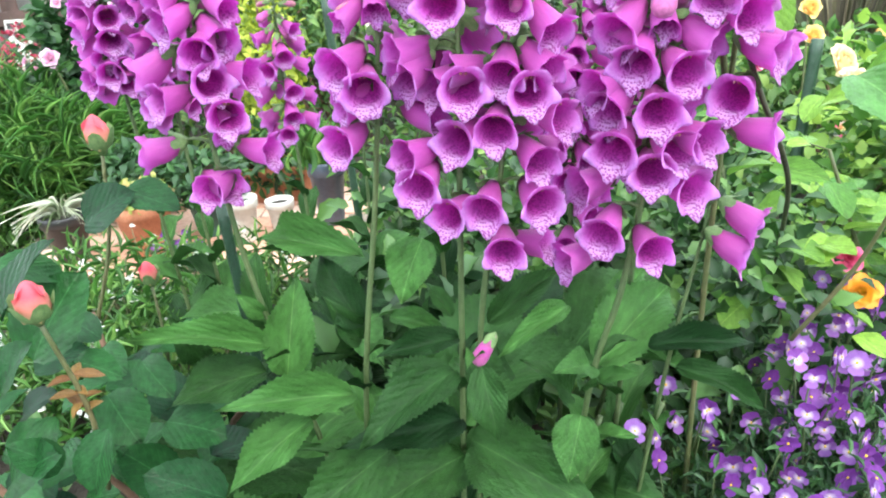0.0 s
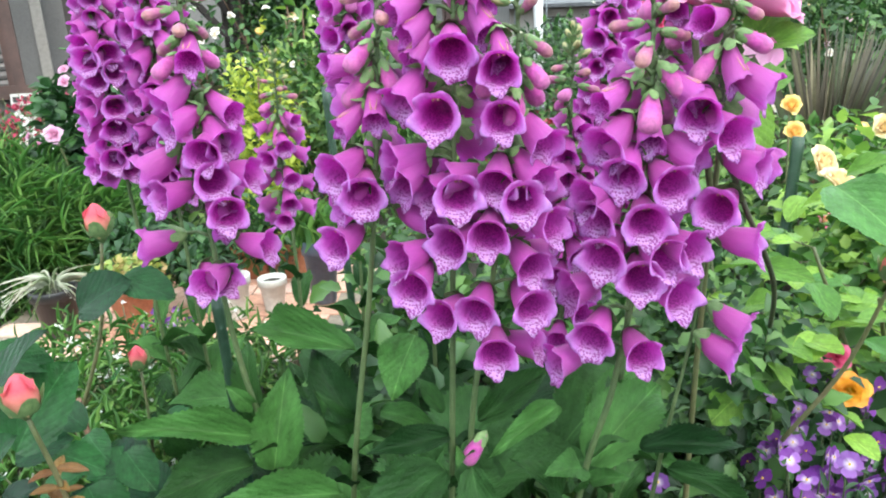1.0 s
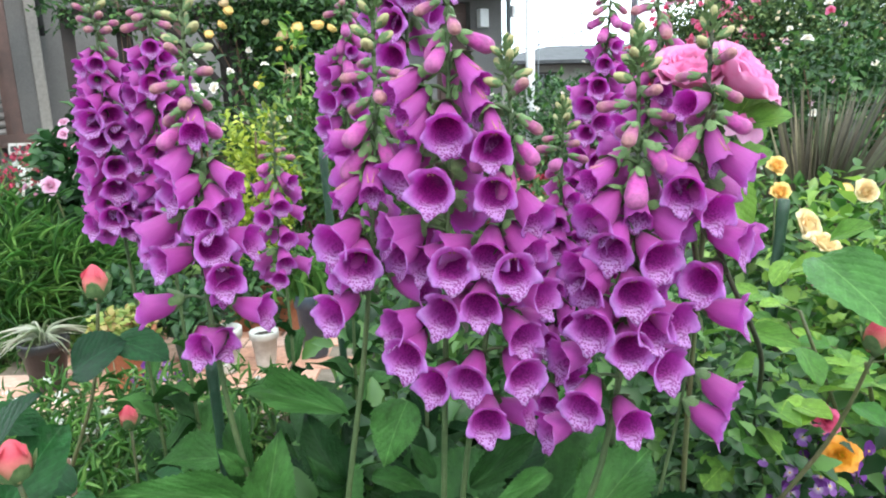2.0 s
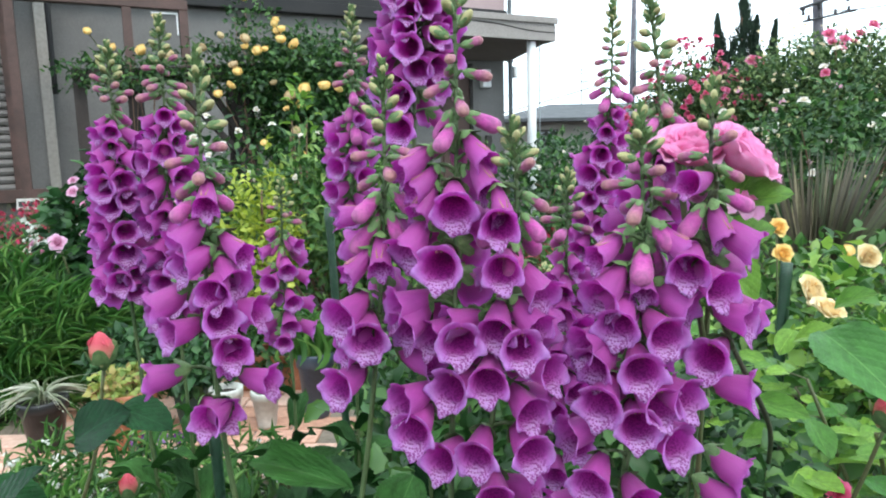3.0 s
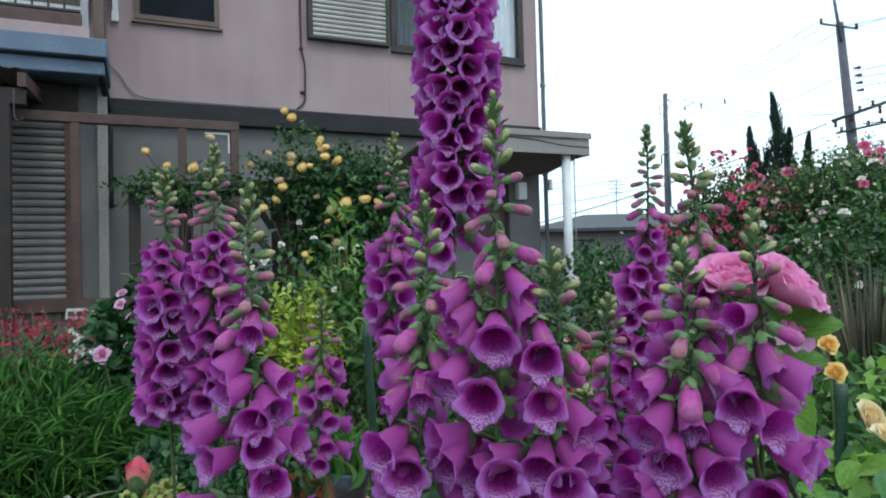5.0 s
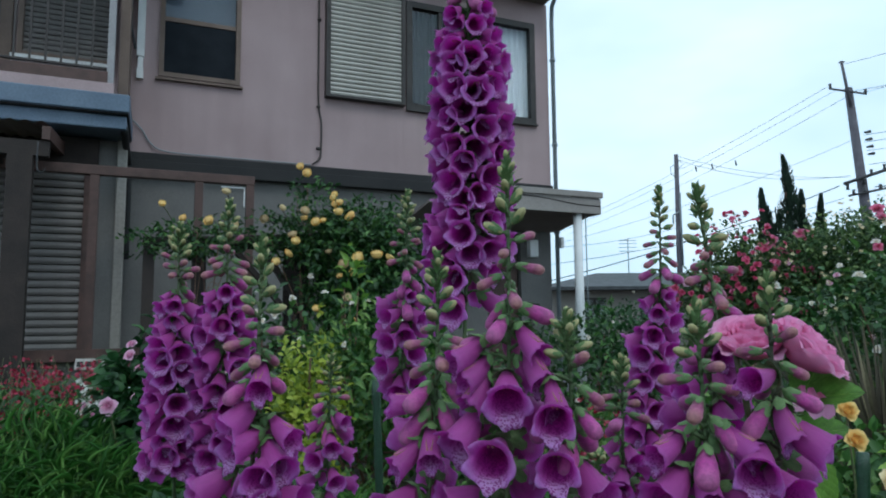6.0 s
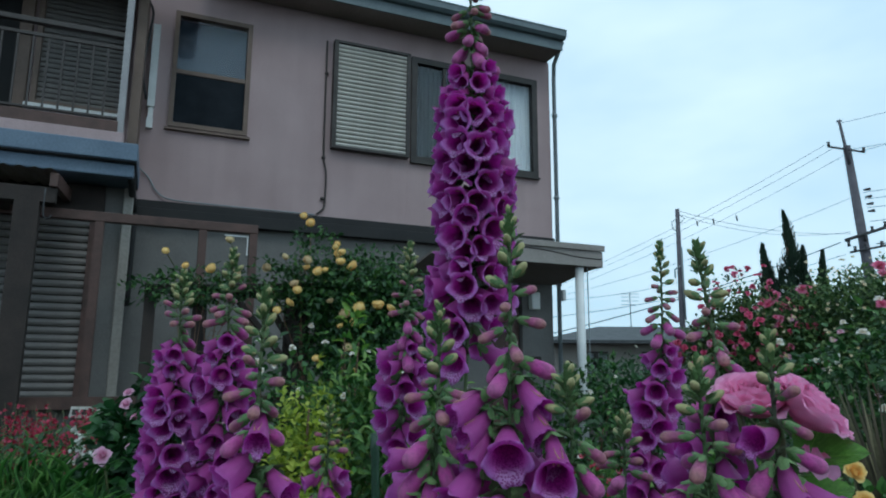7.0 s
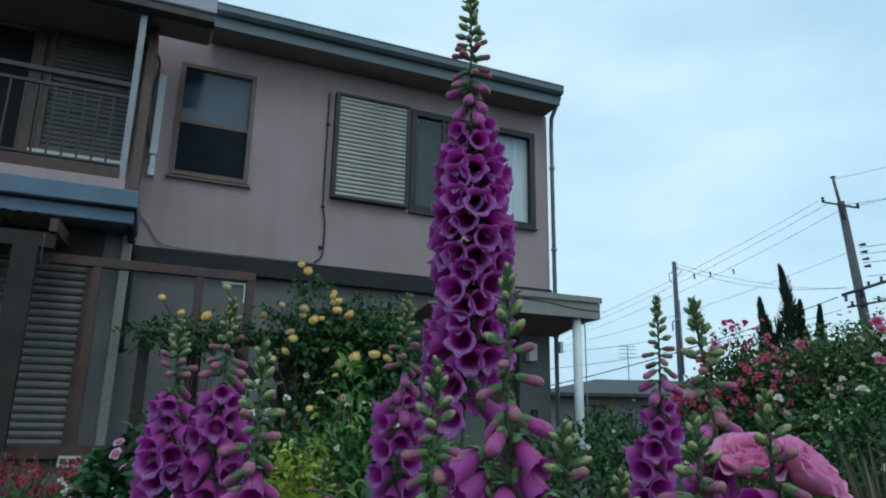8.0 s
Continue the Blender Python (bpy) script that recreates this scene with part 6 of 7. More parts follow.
foxglove([(0.0, 0.60, 0.06), (0.016, 0.55, 0.50), (0.040, 0.53, 0.68), (0.062, 0.525, 0.85), (0.061, 0.525, 0.932)],
         [(0.048, 0.82, -8, 19), (0.042, 0.77, -12, 32), (0.064, 0.76, 12, 12), (0.036, 0.732, -8, 19), (0.001, 0.776, -70, 5), (0.024, 0.668, -18, 22), (0.041, 0.632, 0, 17), (0.073, 0.704, 28, 22), (0.073, 0.672, 22, 17), (0.079, 0.63, 68, 5), (0.091, 0.738, 45, 9), (0.085, 0.796, 42, 42), (0.08, 0.77, 42, 37), (0.047, 0.855, -5, 17), (0.053, 0.857, 20, 56, 1)],
         [(0.68, 0.82, 6, 180, 160)], (0.845, 0.932, 18), 0.97, "slender foxglove with low magenta bells and a short budding tip", 102, 8, 0.085)
foxglove([(-0.135, 0.60, 0.06), (-0.10, 0.56, 0.45), (-0.068, 0.55, 0.66), (-0.052, 0.545, 0.79), (-0.045, 0.545, 0.88), (-0.043, 0.545, 0.983)],
         [(-0.08, 0.811, -60, 41, 1), (-0.048, 0.817, 5, 56, 1), (-0.085, 0.78, -38, 22), (-0.06, 0.763, 2, 22), (-0.089, 0.723, -35, 12), (-0.086, 0.75, -58, 21), (-0.004, 0.737, 68, 14), (-0.085, 0.862, -75, 8, 1)],
         [(0.74, 0.86, 4, 180, 160)], (0.845, 0.983, 24), 1.0, "foxglove with a few large magenta bells below pink buds", 103, 9, 0.085)
foxglove([(0.09, 0.58, 0.06), (0.116, 0.545, 0.44), (0.145, 0.535, 0.58), (0.164, 0.53, 0.72), (0.166, 0.53, 0.83), (0.163, 0.53, 0.938)],
         [(0.123, 0.793, -52, 36), (0.121, 0.825, -60, 26, 1), (0.161, 0.793, 0, 58, 1), (0.136, 0.772, -28, 32), (0.202, 0.782, 55, 31), (0.199, 0.827, 55, 38, 1), (0.177, 0.766, 15, 19), (0.156, 0.738, -4, 19), (0.117, 0.738, -50, 31), (0.109, 0.755, -62, 16), (0.122, 0.71, -30, 22), (0.154, 0.694, -4, 12), (0.196, 0.715, 35, 12), (0.174, 0.711, 18, 8), (0.189, 0.677, 30, 12), (0.116, 0.641, -30, 22), (0.16, 0.628, 10, 12), (0.088, 0.611, -70, 18), (0.099, 0.677, -70, 16)],
         [(0.66, 0.84, 8, 180, 160)], (0.835, 0.938, 18), 1.02, "full foxglove spike of large spotted magenta bells", 104, 9, 0.085)
foxglove([(0.52, 1.12, 0.06), (0.475, 0.98, 0.32), (0.395, 0.79, 0.52), (0.335, 0.66, 0.615), (0.284, 0.57, 0.68), (0.243, 0.535, 0.745), (0.222, 0.53, 0.80), (0.219, 0.53, 0.86), (0.219, 0.53, 0.958)],
         [(0.191, 0.816, -22, 27), (0.219, 0.802, 20, 22), (0.247, 0.774, 50, 18), (0.227, 0.835, 28, 64, 1), (0.252, 0.83, 60, 36), (0.208, 0.746, -40, 9), (0.256, 0.712, 62, 8), (0.191, 0.884, -50, 6, 1)],
         [(0.76, 0.84, 3, 180, 150)], (0.85, 0.958, 17), 1.0, "leaning foxglove on a dark bare stem with wide bells", 105, 5, 0.10, dark=True)
foxglove([(-0.13, 0.64, 0.06), (-0.175, 0.62, 0.38), (-0.208, 0.605, 0.56), (-0.220, 0.60, 0.70), (-0.222, 0.60, 0.80), (-0.219, 0.60, 0.90), (-0.216, 0.60, 1.007)],
         [(-0.176, 0.824, 60, 31, 1), (-0.186, 0.797, 50, 41), (-0.203, 0.792, 0, 27), (-0.237, 0.816, -45, 22), (-0.242, 0.833, -50, 41), (-0.272, 0.775, -75, 31), (-0.251, 0.756, -42, 8), (-0.283, 0.707, -80, 11), (-0.167, 0.771, 75, 11), (-0.186, 0.741, 20, 12), (-0.161, 0.702, 80, 11), (-0.218, 0.677, -18, 8), (-0.2, 0.675, 60, 11), (-0.196, 0.77, 40, 8), (-0.206, 0.868, 12, 41, 1)],
         [(0.72, 0.84, 5, 180, 180)], (0.835, 1.007, 26), 1.02, "foxglove with scattered magenta bells and a green budding tip", 106, 9, 0.085)
foxglove([(0.17, 0.70, 0.06), (0.18, 0.66, 0.5), (0.192, 0.64, 0.756), (0.207, 0.64, 0.867), (0.21, 0.64, 0.948), (0.198, 0.64, 1.054)], (), [(0.64, 0.91, 24, 0, 300)], (0.90, 1.054, 26), 0.98, "foxglove spike standing behind, in full flower", 107, 8, 0.12)
foxglove([(-0.03, 0.92, 0.06), (-0.035, 0.88, 0.6), (-0.042, 0.87, 0.86), (-0.030, 0.87, 1.15), (-0.030, 0.87, 1.29), (-0.035, 0.87, 1.585)], (), [(0.93, 1.01, 9, 0, 300), (1.01, 1.36, 190, 0, 300)], (1.34, 1.585, 62), 1.06, "very tall foxglove spike densely set with magenta bells", 108, 9, 0.14, reach=0.021)
foxglove([(-0.43, 1.06, 0.06), (-0.424, 1.0, 0.68), (-0.42, 1.0, 0.944), (-0.419, 1.0, 1.118)], (), [(0.66, 0.985, 48, 0, 250)], (0.955, 1.118, 36), 1.12, "foxglove in full flower at the back of the group", 109, 8, 0.13)
foxglove([(-0.49, 1.06, 0.06), (-0.495, 1.0, 0.68), (-0.498, 1.0, 0.944), (-0.499, 1.0, 1.083)], (), [(0.70, 0.975, 44, 0, 250)], (0.945, 1.083, 34), 1.12, "foxglove in full flower beside its twin", 110, 8, 0.13)
foxglove([(-0.19, 1.20, 0.06), (-0.171, 1.15, 0.744), (-0.162, 1.15, 0.94), (-0.156, 1.15, 1.156)], (), [(0.80, 0.99, 22, -10, 260)], (0.97, 1.156, 34), 1.07, "foxglove with open bells low on a long budding tip", 111, 8, 0.13)
foxglove([(0.20, 1.18, 0.06), (0.234, 1.12, 0.76), (0.265, 1.12, 0.975), (0.271, 1.12, 1.145)], (), [(0.62, 0.98, 40, 0, 250)], (0.965, 1.145, 34), 1.07, "foxglove at the back with a slender green tip", 112, 8, 0.13)
foxglove([(0.20, 1.10, 0.06), (0.165, 1.05, 0.5), (0.15, 1.05, 0.72)], (), [(0.48, 0.68, 18, 0, 240)], (0.67, 0.74, 14), 1.05, "low foxglove spike hidden behind the others", 114, 6, 0.12)
foxglove([(-0.29, 1.14, 0.06), (-0.271, 1.08, 0.50), (-0.277, 1.08, 0.70), (-0.273, 1.08, 0.872)], (), [(0.60, 0.79, 17, 0, 300)], (0.77, 0.872, 20), 0.95, "short foxglove with pale magenta bells", 113, 8, 0.13, reach=0.016)
foxglove([(0.12, 0.82, 0.06), (0.125, 0.76, 0.45), (0.135, 0.75, 0.70), (0.140, 0.75, 0.88)], (), [(0.52, 0.80, 30, 0, 290)], (0.79, 0.89, 20), 0.95, "slim foxglove half hidden between taller spikes", 116, 5, 0.09)
foxglove([(0.17, 0.63, 0.06), (0.20, 0.58, 0.45), (0.222, 0.565, 0.62), (0.228, 0.565, 0.71)], [(0.263, 0.624, 60, 30), (0.255, 0.599, 58, 25)], (), None, 1.0, "thin side shoot with two low magenta bells", 115, 4, 0.09, 0.0026)
# broad lower leaves of the foxglove clump
CL = thing("foxglove_leaves", (0.0, 0.6, G), "broad toothed foxglove leaves at the foot of the clump", "foliage")
LEAVES = [
    (-0.201, 0.6, 0.494, -0.327, 0.56, 0.531, 0.24),
    (-0.102, 0.52, 0.484, -0.21, 0.47, 0.508, 0.3),
    (-0.14, 0.5, 0.473, -0.204, 0.44, 0.442, 0.42),
    (-0.006, 0.52, 0.507, -0.089, 0.46, 0.474, 0.44),
    (-0.005, 0.53, 0.445, -0.108, 0.47, 0.463, 0.34),
    (0.018, 0.505, 0.52, 0.031, 0.47, 0.464, 0.5),
    (0.105, 0.5, 0.468, 0.088, 0.46, 0.428, 0.68),
    (-0.189, 0.6, 0.457, -0.176, 0.64, 0.554, 0.5),
    (-0.096, 0.57, 0.529, -0.138, 0.6, 0.593, 0.52),
    (-0.03, 0.56, 0.622, -0.052, 0.53, 0.573, 0.72),
    (-0.094, 0.6, 0.589, -0.222, 0.66, 0.593, 0.27),
    (-0.003, 0.55, 0.523, -0.078, 0.52, 0.524, 0.32),
]
LEAVES += [
    (0.098, 0.54, 0.558, 0.034, 0.5, 0.534, 0.28),
    (0.116, 0.52, 0.506, 0.081, 0.49, 0.521, 0.6),
    (0.132, 0.58, 0.467, 0.224, 0.66, 0.517, 0.5),
    (0.177, 0.56, 0.501, 0.271, 0.54, 0.513, 0.28),
    (0.203, 0.555, 0.48, 0.28, 0.52, 0.453, 0.28),
    (0.025, 0.56, 0.532, 0.097, 0.6, 0.568, 0.34),
    (0.004, 0.54, 0.413, 0.118, 0.46, 0.394, 0.5),
    (-0.075, 0.52, 0.419, -0.156, 0.45, 0.393, 0.55),
    (-0.211, 0.6, 0.462, -0.299, 0.55, 0.456, 0.52),
    (0.001, 0.56, 0.381, -0.097, 0.5, 0.363, 0.58),
    (0.126, 0.53, 0.485, 0.157, 0.51, 0.504, 0.4),
    (-0.101, 0.58, 0.509, -0.128, 0.56, 0.565, 0.42),
]
LEAVES += [
    (-0.205, 0.61, 0.523, -0.228, 0.6, 0.556, 0.45),
    (-0.207, 0.62, 0.49, -0.23, 0.68, 0.572, 0.3),
    (-0.009, 0.58, 0.53, -0.035, 0.6, 0.559, 0.4),
    (-0.073, 0.6, 0.522, -0.01, 0.58, 0.511, 0.35),
    (0.104, 0.56, 0.447, 0.059, 0.54, 0.501, 0.45),
    (0.145, 0.64, 0.463, 0.21, 0.72, 0.511, 0.34),
    (-0.286, 0.62, 0.466, -0.301, 0.6, 0.533, 0.45),
]
r = np.random.default_rng(120)
off = np.array([0, 0.6, G])
for k, (a, b, c, d, e, f, wd) in enumerate(LEAVES):
    base, tip = np.array([a, b, c]) - off, np.array([d, e, f]) - off
    put("leaf", FOXLEAVES[k % 3], CL, lay(base, tip, (r.normal() * 0.2, -0.75, 0.8), wd))
for k in range(75):
    p = np.array([r.uniform(-0.34, 0.13), r.uniform(-0.06, 0.34), r.uniform(0.04, 0.30)])
    a = r.uniform(0, 2 * np.pi)
    ln = r.uniform(0.10, 0.19)
    tip = p + unit((math.cos(a), math.sin(a) - 0.3, r.uniform(-0.25, 0.5))) * ln
    put("leaf", FOXLEAVES[k % 3], CL, lay(p, tip, (r.normal() * 0.3, -0.35, 1.0), 0.6))
quick("leaf_stalks", *joined([tube(smooth_path([(x, y, -0.08), (x * 1.05, y - 0.01, 0.12), (x * 1.2, y - 0.03, 0.25)], 6), 0.004, 5) for x, y in zip(r.uniform(-0.22, 0.2, 26), r.uniform(0.0, 0.2, 26))]), M_STEM, CL)

# fallen bud caught between leaves
FB = thing("fallen_bud", (0.031, 0.548, 0.527), "single dropped magenta foxglove bud", "petal")
put("bud", BUD_LONG, FB, aim((0, 0, 0), (-0.55, -0.3, -0.75), size=0.034))

# white gauze flowers low in the clump
flower_spikes("tiny_white_flowers", 16, (-0.23, -0.09, 0.43, 0.49), 0.33, M_F_WHITE, "tiny white flowers on hair-thin stems", "flowers", 45, 0.0065, leaf=0.02, leaves=60, heads=3, blobs=0.3, thin=0.35)

# ---------- dark-leaved rose with coral buds ----------
RB = thing("rose_bush", (-0.42, 0.62, G), "glossy dark-leaved rose bush with coral buds", "rose bush")
off = np.array([-0.42, 0.62, G])
LEAVES = [
    (-0.312, 0.47, 0.492, -0.325, 0.44, 0.444, 0.75),
    (-0.227, 0.48, 0.402, -0.282, 0.46, 0.45, 0.62),
    (-0.359, 0.52, 0.532, -0.306, 0.5, 0.53, 0.5),
    (-0.378, 0.58, 0.454, -0.334, 0.54, 0.422, 0.8),
    (-0.397, 0.52, 0.534, -0.354, 0.55, 0.61, 0.7),
    (-0.396, 0.5, 0.587, -0.359, 0.53, 0.652, 0.6),
    (-0.41, 0.5, 0.486, -0.372, 0.5, 0.515, 0.6),
    (-0.365, 0.47, 0.451, -0.387, 0.45, 0.493, 0.6),
    (-0.389, 0.6, 0.348, -0.349, 0.62, 0.386, 0.75),
    (-0.355, 0.62, 0.469, -0.311, 0.58, 0.451, 0.6),
]
LEAVES += [
    (-0.378, 0.5, 0.485, -0.393, 0.47, 0.448, 0.7),
    (-0.426, 0.55, 0.62, -0.366, 0.55, 0.605, 0.5),
    (-0.4, 0.66, 0.615, -0.344, 0.66, 0.654, 0.85),
    (-0.359, 0.68, 0.645, -0.296, 0.66, 0.632, 0.55),
    (-0.432, 0.56, 0.497, -0.385, 0.58, 0.516, 0.6),
    (-0.314, 0.55, 0.357, -0.337, 0.52, 0.428, 0.6),
    (-0.41, 0.46, 0.442, -0.354, 0.45, 0.486, 0.7),
    (-0.379, 0.6, 0.51, -0.422, 0.62, 0.528, 0.6),
    (-0.337, 0.65, 0.371, -0.381, 0.68, 0.416, 0.7),
    (-0.397, 0.47, 0.531, -0.362, 0.47, 0.58, 0.6),
]
for k, (a, b, c, d, e, f, wd) in enumerate(LEAVES):
    put("leaf", ROSELEAVES[k % 2], RB, lay(np.array([a, b, c]) - off, np.array([d, e, f]) - off, (r.normal() * 0.3, -0.55, 0.9), min(wd * 1.1, 0.85)))
for k in range(60):
    p = np.array([r.uniform(-0.22, 0.16), r.uniform(-0.12, 0.2), r.uniform(0.10, 0.38)])
    a = r.uniform(0, 2 * np.pi)
    tip = p + unit((math.cos(a), math.sin(a), r.uniform(-0.4, 0.3))) * r.uniform(0.045, 0.08)
    put("leaf", ROSELEAVES[k % 2], RB, lay(p, tip, (r.normal() * 0.4, -0.4, 1.0), 0.8))


def rose_bud(parent, place, foot, size, way=(0, -0.1, 1), mesh=None):
    mesh = mesh or BLOOM_CORALBUD
    place, foot = np.array(place), np.array(foot)
    quick("stem", *tube(smooth_path([foot, (foot + place) / 2 + [0.012, 0, 0], place], 10), np.linspace(0.0028, 0.0019, 10), 6), M_ROSESTEM, parent)
    b = put("bud", mesh or BLOOM_CORALBUD, parent, aim(place, way, size=size))
    put("calyx", mesh_of("calyx", *calyx_cup([(0.0, 0.14), (0.1, 0.29), (0.28, 0.37), (0.5, 0.36), (0.72, 0.27), (0.9, 0.16)], 0.62, 0.02, 0.17, flick=0.5), M_CALYX), b)
    return b


rose_bud(RB, np.array([-0.388, 0.71, 0.685]) - off, np.array([-0.46, 0.72, 0.46]) - off, 0.040)
rose_bud(RB, np.array([-0.338, 0.465, 0.605]) - off, np.array([-0.35, 0.50, 0.40]) - off, 0.038, (0.1, -0.15, 1))
rose_bud(RB, np.array([-0.42, 0.80, 0.48]) - off, np.array([-0.44, 0.78, 0.25]) - off, 0.034)
for c_ in [tube(smooth_path([(x0_, y0_, -0.1), (x1_, y1_, 0.2), (x2_, y2_, z2_)], 12), np.linspace(0.006, 0.003, 12), 6) for x0_, y0_, x1_, y1_, x2_, y2_, z2_ in
                        ((0, 0.1, -0.03, 0.1, -0.04, 0.1, 0.38), (0.05, 0, 0.06, -0.06, 0.07, -0.12, 0.32), (0.02, 0.15, 0.1, 0.1, 0.22, 0.02, 0.30), (-0.05, 0, -0.1, -0.04, -0.14, -0.1, 0.42))]:
    quick("cane", *c_, M_WOODY, RB)
YS = leaf_mat("young_rose_leaf", (0.14, 0.06, 0.025), (0.22, 0.13, 0.04), 0.35, 0.3)
ymesh = mesh_of("young_leaf", *leaf_sheet(12, 4, 0.46, 0.25, 0.22, 0.03, 0.01, 8, 0.8), YS)
for k in range(9):
    a = k * 2.4
    p = np.array([-0.338, 0.485, 0.50 + 0.005 * k]) - off
    put("young_leaf", ymesh, RB, lay(p, p + unit((math.cos(a), math.sin(a) - 0.2, r.uniform(-0.2, 0.8))) * r.uniform(0.018, 0.028), (0.1, -0.5, 0.9), 0.36))

# ---------- lime-leaved rose on the other side ----------
LR = thing("rose_bush", (0.62, 0.95, G), "lime-green leaved rose bush with peach-yellow blooms", "rose bush")
off = np.array([0.62, 0.95, G])
LEAVES = [
    (0.350, 0.6, 0.738, 0.363, 0.5, 0.712, 0.5),
    (0.375, 0.8, 0.596, 0.421, 0.75, 0.598, 0.4),
    (0.421, 0.75, 0.591, 0.421, 0.7, 0.569, 0.5),
    (0.401, 0.8, 0.496, 0.431, 0.75, 0.496, 0.6),
    (0.441, 0.8, 0.495, 0.464, 0.75, 0.503, 0.6),
    (0.395, 0.8, 0.44, 0.337, 0.76, 0.486, 0.8),
    (0.367, 0.8, 0.417, 0.321, 0.76, 0.408, 0.7),
    (0.4, 0.8, 0.465, 0.427, 0.76, 0.438, 0.5),
    (0.451, 0.75, 0.427, 0.471, 0.7, 0.434, 0.5),
    (0.453, 0.7, 0.419, 0.469, 0.66, 0.416, 0.6),
    (0.327, 0.8, 0.59, 0.357, 0.76, 0.618, 0.5),
    (0.386, 0.85, 0.523, 0.4, 0.8, 0.551, 0.6),
]
LEAVES += [
    (0.475, 0.8, 0.51, 0.506, 0.76, 0.535, 0.4),
    (0.489, 0.75, 0.517, 0.499, 0.7, 0.519, 0.5),
    (0.469, 0.8, 0.495, 0.415, 0.76, 0.492, 0.5),
    (0.24, 0.575, 0.827, 0.281, 0.57, 0.763, 0.5),
    (0.302, 0.66, 0.863, 0.325, 0.64, 0.859, 0.7),
    (0.319, 0.66, 0.841, 0.31, 0.68, 0.862, 0.7),
    (0.449, 0.85, 0.658, 0.471, 0.8, 0.686, 0.5),
    (0.581, 1, 0.666, 0.608, 0.95, 0.701, 0.5),
    (0.474, 0.9, 0.659, 0.443, 0.88, 0.634, 0.6),
    (0.543, 0.9, 0.627, 0.566, 0.88, 0.656, 0.6),
]
for k, (a, b, c, d, e, f, wd) in enumerate(LEAVES):
    put("leaf", LIMELEAVES[k % 2] if k else MIDLEAF, LR, lay(np.array([a, b, c]) - off, np.array([d, e, f]) - off, (r.normal() * 0.25, -0.5, 0.9), min(wd * 1.15, 1.1)))
canes = []
for k in range(13):
    b = np.array([r.uniform(-0.15, 0.3), r.uniform(-0.05, 0.4), -0.1])
    t = np.array([r.uniform(-0.2, 0.5), r.uniform(-0.15, 0.45), r.uniform(0.25, 0.5)])
    path = smooth_path([b, (b + t) / 2 + r.normal(size=3) * 0.05, t], 12)
    canes.append(tube(path, np.linspace(0.0055, 0.0025, 12), 6))
    for i in range(3, 12):
        a = r.uniform(0, 2 * np.pi)
        side = unit((math.cos(a), math.sin(a), 0.2))
        q = path[i] + side * 0.06
        canes.append(tube([path[i], q], [0.0012, 0.0008], 4))
        cross = unit(np.cross(side, [0, 0, 1]))
        for u, s_ in ((0.45, 1), (0.45, -1), (0.8, 1), (0.8, -1), (1.0, 0)):
            b2 = path[i] + side * 0.06 * u
            w = unit(side * 0.5 + cross * s_ * 0.9 + [0, 0, 0.05])
            put("leaf", LIMELEAVES[i % 2], LR, lay(b2, b2 + w * r.uniform(0.03, 0.05), (r.normal() * 0.25, -0.4, 1.0), 0.62))
tagged(quick("branchwork", *joined(canes), M_ROSESTEM, LR), kind="stuff")
tagged(quick("foliage", *joined([foliage(190, (-0.25, -0.13, 0.33), (0.13, 0.10, 0.12), 0.030, 0.55, LEAF_FINE, 79, 0.9), foliage(800, (-0.17, 0.22, 0.20), (0.15, 0.28, 0.20), 0.034, 0.55, LEAF_FINE, 77, 0.8)]), M_F_ROSE, LR), kind="stuff")
tagged(quick("foliage", *joined([foliage(2300, (0.34, 0.36, 0.30), (0.27, 0.40, 0.27), 0.042, 0.62, LEAF_FINE, 78, 0.8)]), M_F_LIME, LR), kind="stuff")
for rose, p, size, way in ((ROSE_PEACH, (0.617, 1.15, 0.654), 0.066, (0.55, -0.75, 0.35)), (ROSE_PEACH, (0.624, 1.1, 0.632), 0.060, (0.3, -0.5, 0.9)), (ROSE_ORANGE, (0.511, 0.80, 0.422), 0.046, (-0.3, -1, 0.5)),
                           (ROSE_CORAL, (0.497, 0.82, 0.462), 0.040, (-0.3, -1, 0.6)), (ROSE_PEACH, (0.802, 1.3, 0.693), 0.050, (0, -1, 0.2))):
    put_rose(rose, LR, aim(np.array(p) - off, way, size=size))
rose_bud(LR, np.array([0.415, 0.60, 0.645]) - off, np.array([0.36, 0.66, 0.44]) - off, 0.038, (0, -0.2, 1))

YR = thing("yellow_rose_stems", (0.950, 1.95, G), "two small bright yellow roses on thin stems", "rose")
for p in ((0.95, 2.0, 0.67), (0.92, 1.9, 0.607)):
    p = np.array(p) - [0.950, 1.95, G]
    quick("stem", *tube(smooth_path([(0.02, 0.05, -0.1), p * [0.5, 0.5, 0.6], p], 8), 0.003, 5), M_ROSESTEM, YR)
    put("bloom", BLOOM_YELLOW_OPEN, YR, aim(p, (0.1, -0.8, 0.5), size=0.068))
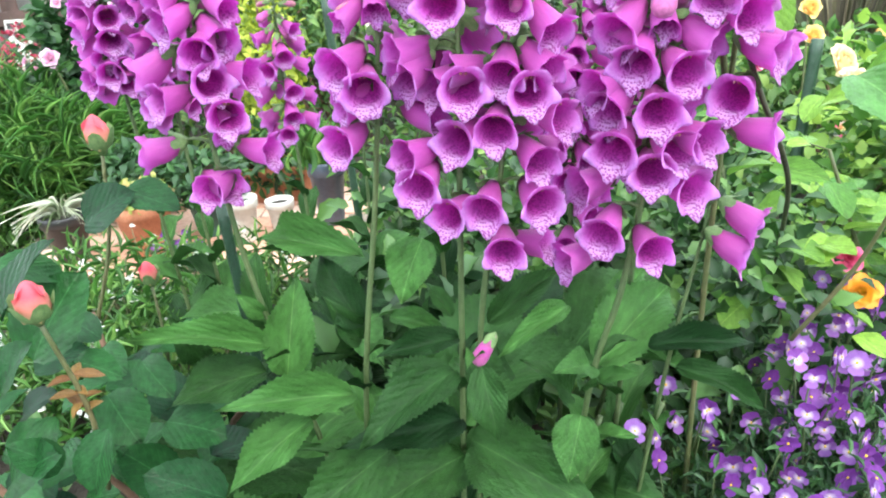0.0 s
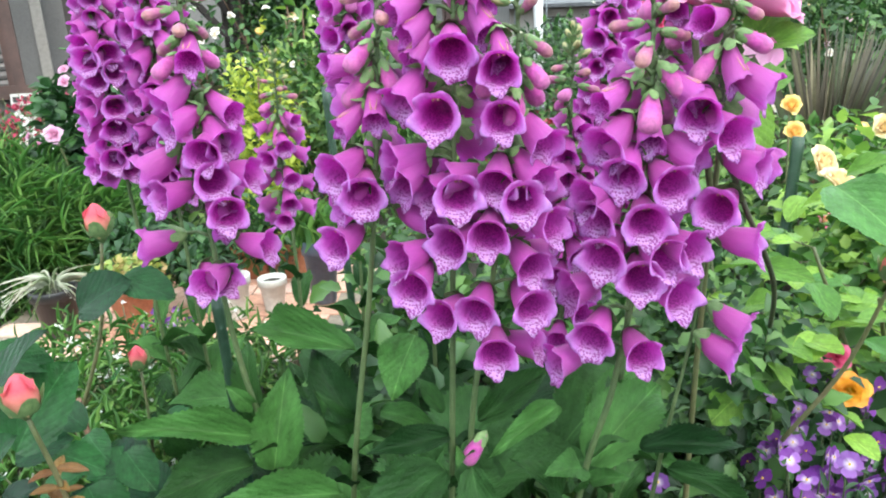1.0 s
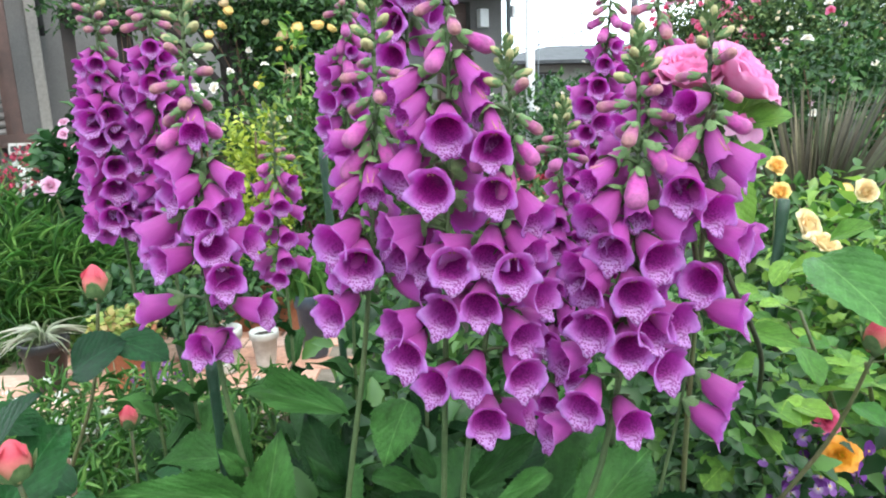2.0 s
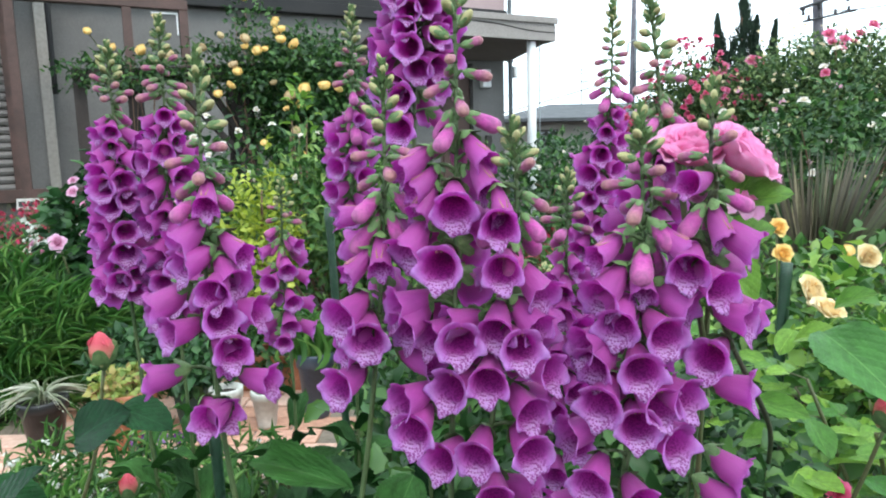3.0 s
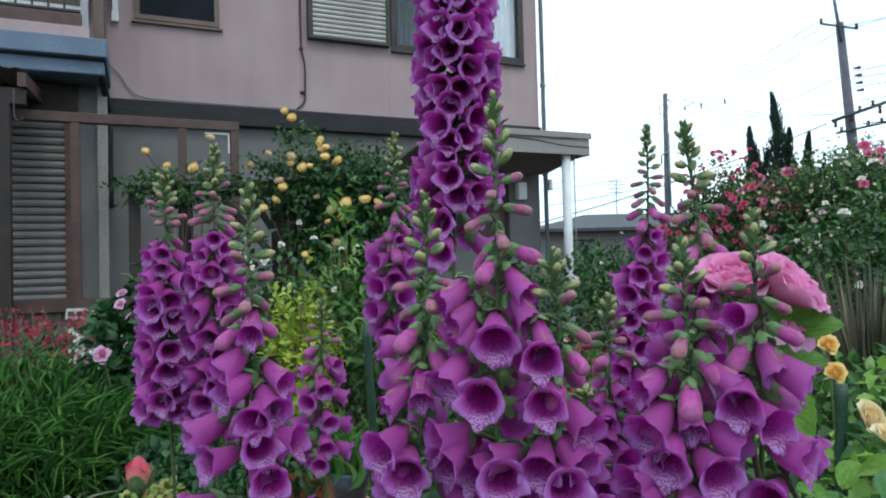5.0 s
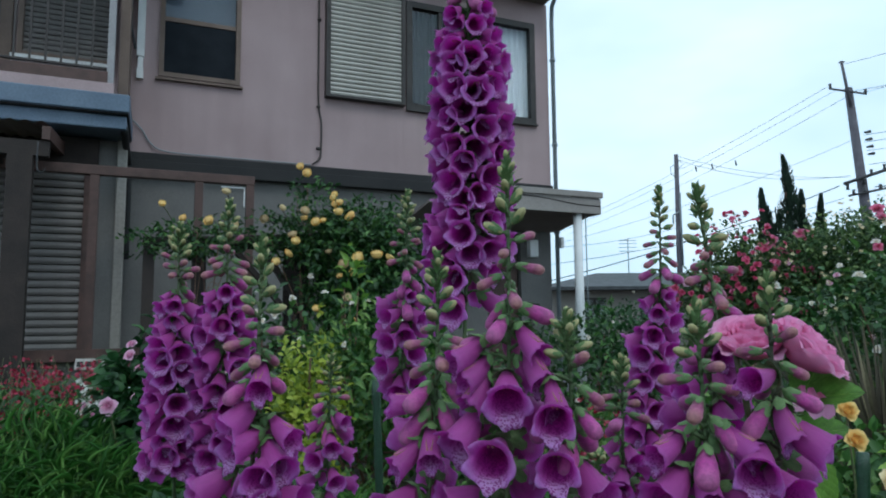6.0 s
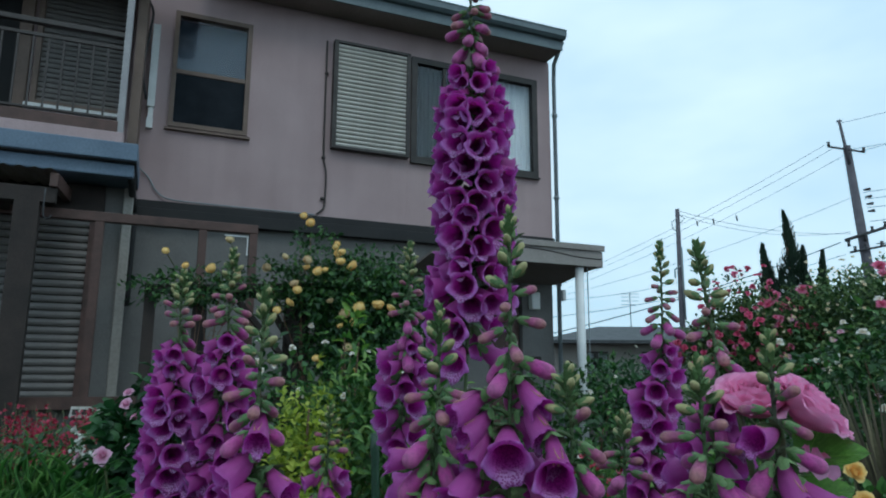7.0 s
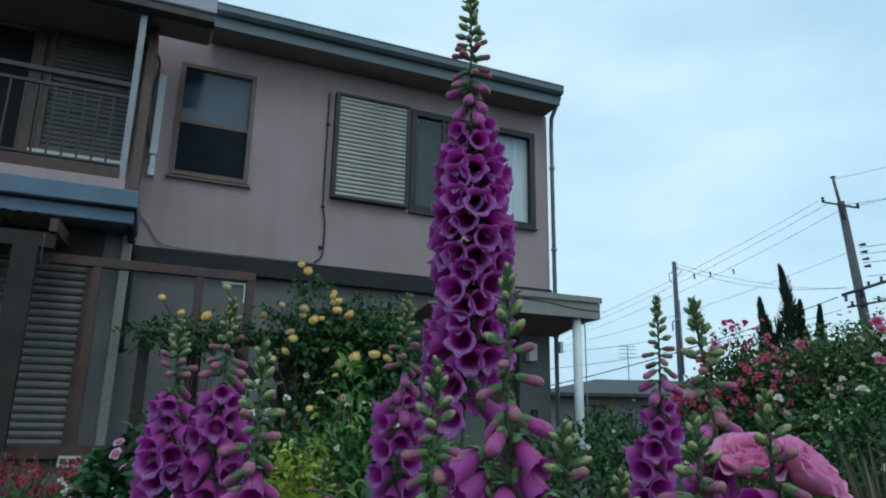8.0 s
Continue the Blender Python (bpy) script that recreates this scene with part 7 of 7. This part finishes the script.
# big double pink roses between the spikes
BP = thing("pink_rose", (0.27, 0.66, G), "two full double pink roses on one thorny stem", "rose")
off = np.array([0.27, 0.66, G])
put_rose(ROSE_PINK, BP, aim(np.array([0.256, 0.575, 0.895]) - off, (0.62, -0.35, 0.68), size=0.078))
put_rose(ROSE_PINK, BP, aim(np.array([0.228, 0.60, 0.900]) - off, (-0.12, -0.42, 0.85), size=0.078))
hanging = mesh_of("petal", *petal(0.6, 1.0, 0.35, 0.3, 7), M_PINKROSE)
for x, z, w, s in ((0.262, 0.872, (0.12, -0.2, -1.0), 0.025), (0.268, 0.868, (0.45, -0.1, -1.0), 0.023), (0.256, 0.874, (-0.3, -0.3, -1.0), 0.022)):
    put("petal", hanging, BP, aim(np.array([x, 0.57, z]) - off, w, (0, 1, 0), size=s))
quick("stem", *joined([tube(smooth_path([(0, 0.03, -0.1), (-0.01, 0.0, 0.4), (-0.02, -0.06, 0.78)], 12), np.linspace(0.0036, 0.0024, 12), 6), tube(smooth_path([(-0.013, -0.03, 0.6), (-0.04, -0.05, 0.72), (-0.055, -0.058, 0.80)], 8), 0.003, 6)]), M_ROSESTEM, BP)
rose_bud(BP, np.array([0.222, 0.57, 0.868]) - off, np.array([0.245, 0.60, 0.80]) - off, 0.026, (-0.1, -0.3, 1), BLOOM_PINKBUD)
for a, b in (((0.26, 0.58, 0.86), (0.30, 0.56, 0.872)), ((0.262, 0.59, 0.86), (0.29, 0.60, 0.90)), ((0.25, 0.60, 0.82), (0.30, 0.59, 0.84))):
    put("leaf", LIMELEAVES[0], BP, lay(np.array(a) - off, np.array(b) - off, (0, -0.6, 0.8), 0.7))

# ---------- violas ----------
def viola_clump(x, y, w, d, count, seed, h=0.20):
    ob = thing("viola_plant", (x, y, G), "violas with purple and lilac faces over small leaves", "viola", "bed of violas")
    q = np.random.default_rng(seed)
    st = []
    for k in range(count):
        p = np.array([q.uniform(-w, w), q.uniform(-d, d), h * q.uniform(0.75, 1.2)])
        b = np.array([p[0] * 0.7, p[1] * 0.7 + 0.02, -0.05])
        st.append(tube(smooth_path([b, (b + p) / 2 + q.normal(size=3) * 0.01, p + [0, 0.006, 0.0]], 6), 0.0011, 4))
        way = unit((q.normal() * 0.5, -1, 0.22 + q.normal() * 0.3))
        put("flower", VIOLAS[q.choice([0, 0, 0, 1, 1, 2])], ob, aim(p, way, (0.15 * q.normal(), 0, 1), size=q.uniform(0.023, 0.031)))
    for c_ in st:
        quick("stalk", *c_, M_STEM, ob)
    quick("leaves", *foliage(int(count * 42), (0, 0, h * 0.42), (w * 1.3, d * 1.3, h * 0.66), 0.022, 0.28, LEAF_SMALL, seed, 0.8), M_F_DARK, ob)


for k, (x, y, c) in enumerate(((0.27, 0.70, 10), (0.36, 0.66, 16), (0.46, 0.70, 20), (0.58, 0.76, 20), (0.42, 0.82, 16), (0.54, 0.90, 18), (0.66, 0.98, 18), (0.35, 0.56, 14), (0.47, 0.58, 16), (0.70, 0.84, 14))):
    viola_clump(x, y, 0.08, 0.07, c + 2, 140 + k, 0.20 + 0.02 * (k % 3))
viola_clump(-0.78, 1.62, 0.06, 0.05, 10, 160, 0.12)

# ---------- paving, laid last ----------
PV = tagged(put("pavement", mesh_of("pavement", *box_vf(-1.45, -0.30, 1.62, 2.42, G - 0.06, G - 0.006), M_MORTAR, None, False)), "terracotta brick paving with sandy joints", "paving", "", "structure")
bm = bmesh.new()
box(bm, -0.098, 0.098, -0.046, 0.046, -0.05, 0.0, bevel=0.004)
brick = bpy.data.meshes.new("brick")
bm.to_mesh(brick)
bm.free()
brick.materials.append(M_BRICK)
q = np.random.default_rng(170)
for j in range(8):
    for i in range(7):
        x, y = -1.33 + 0.2045 * i + (0.1 if j % 2 else 0), 1.68 + 0.1 * j
        if x + 0.1 < -0.29:
            put("brick", brick, PV, Matrix.Translation((x, y, G + q.uniform(-0.003, 0.003))) @ Matrix.Rotation(q.normal() * 0.012, 4, "Z"))
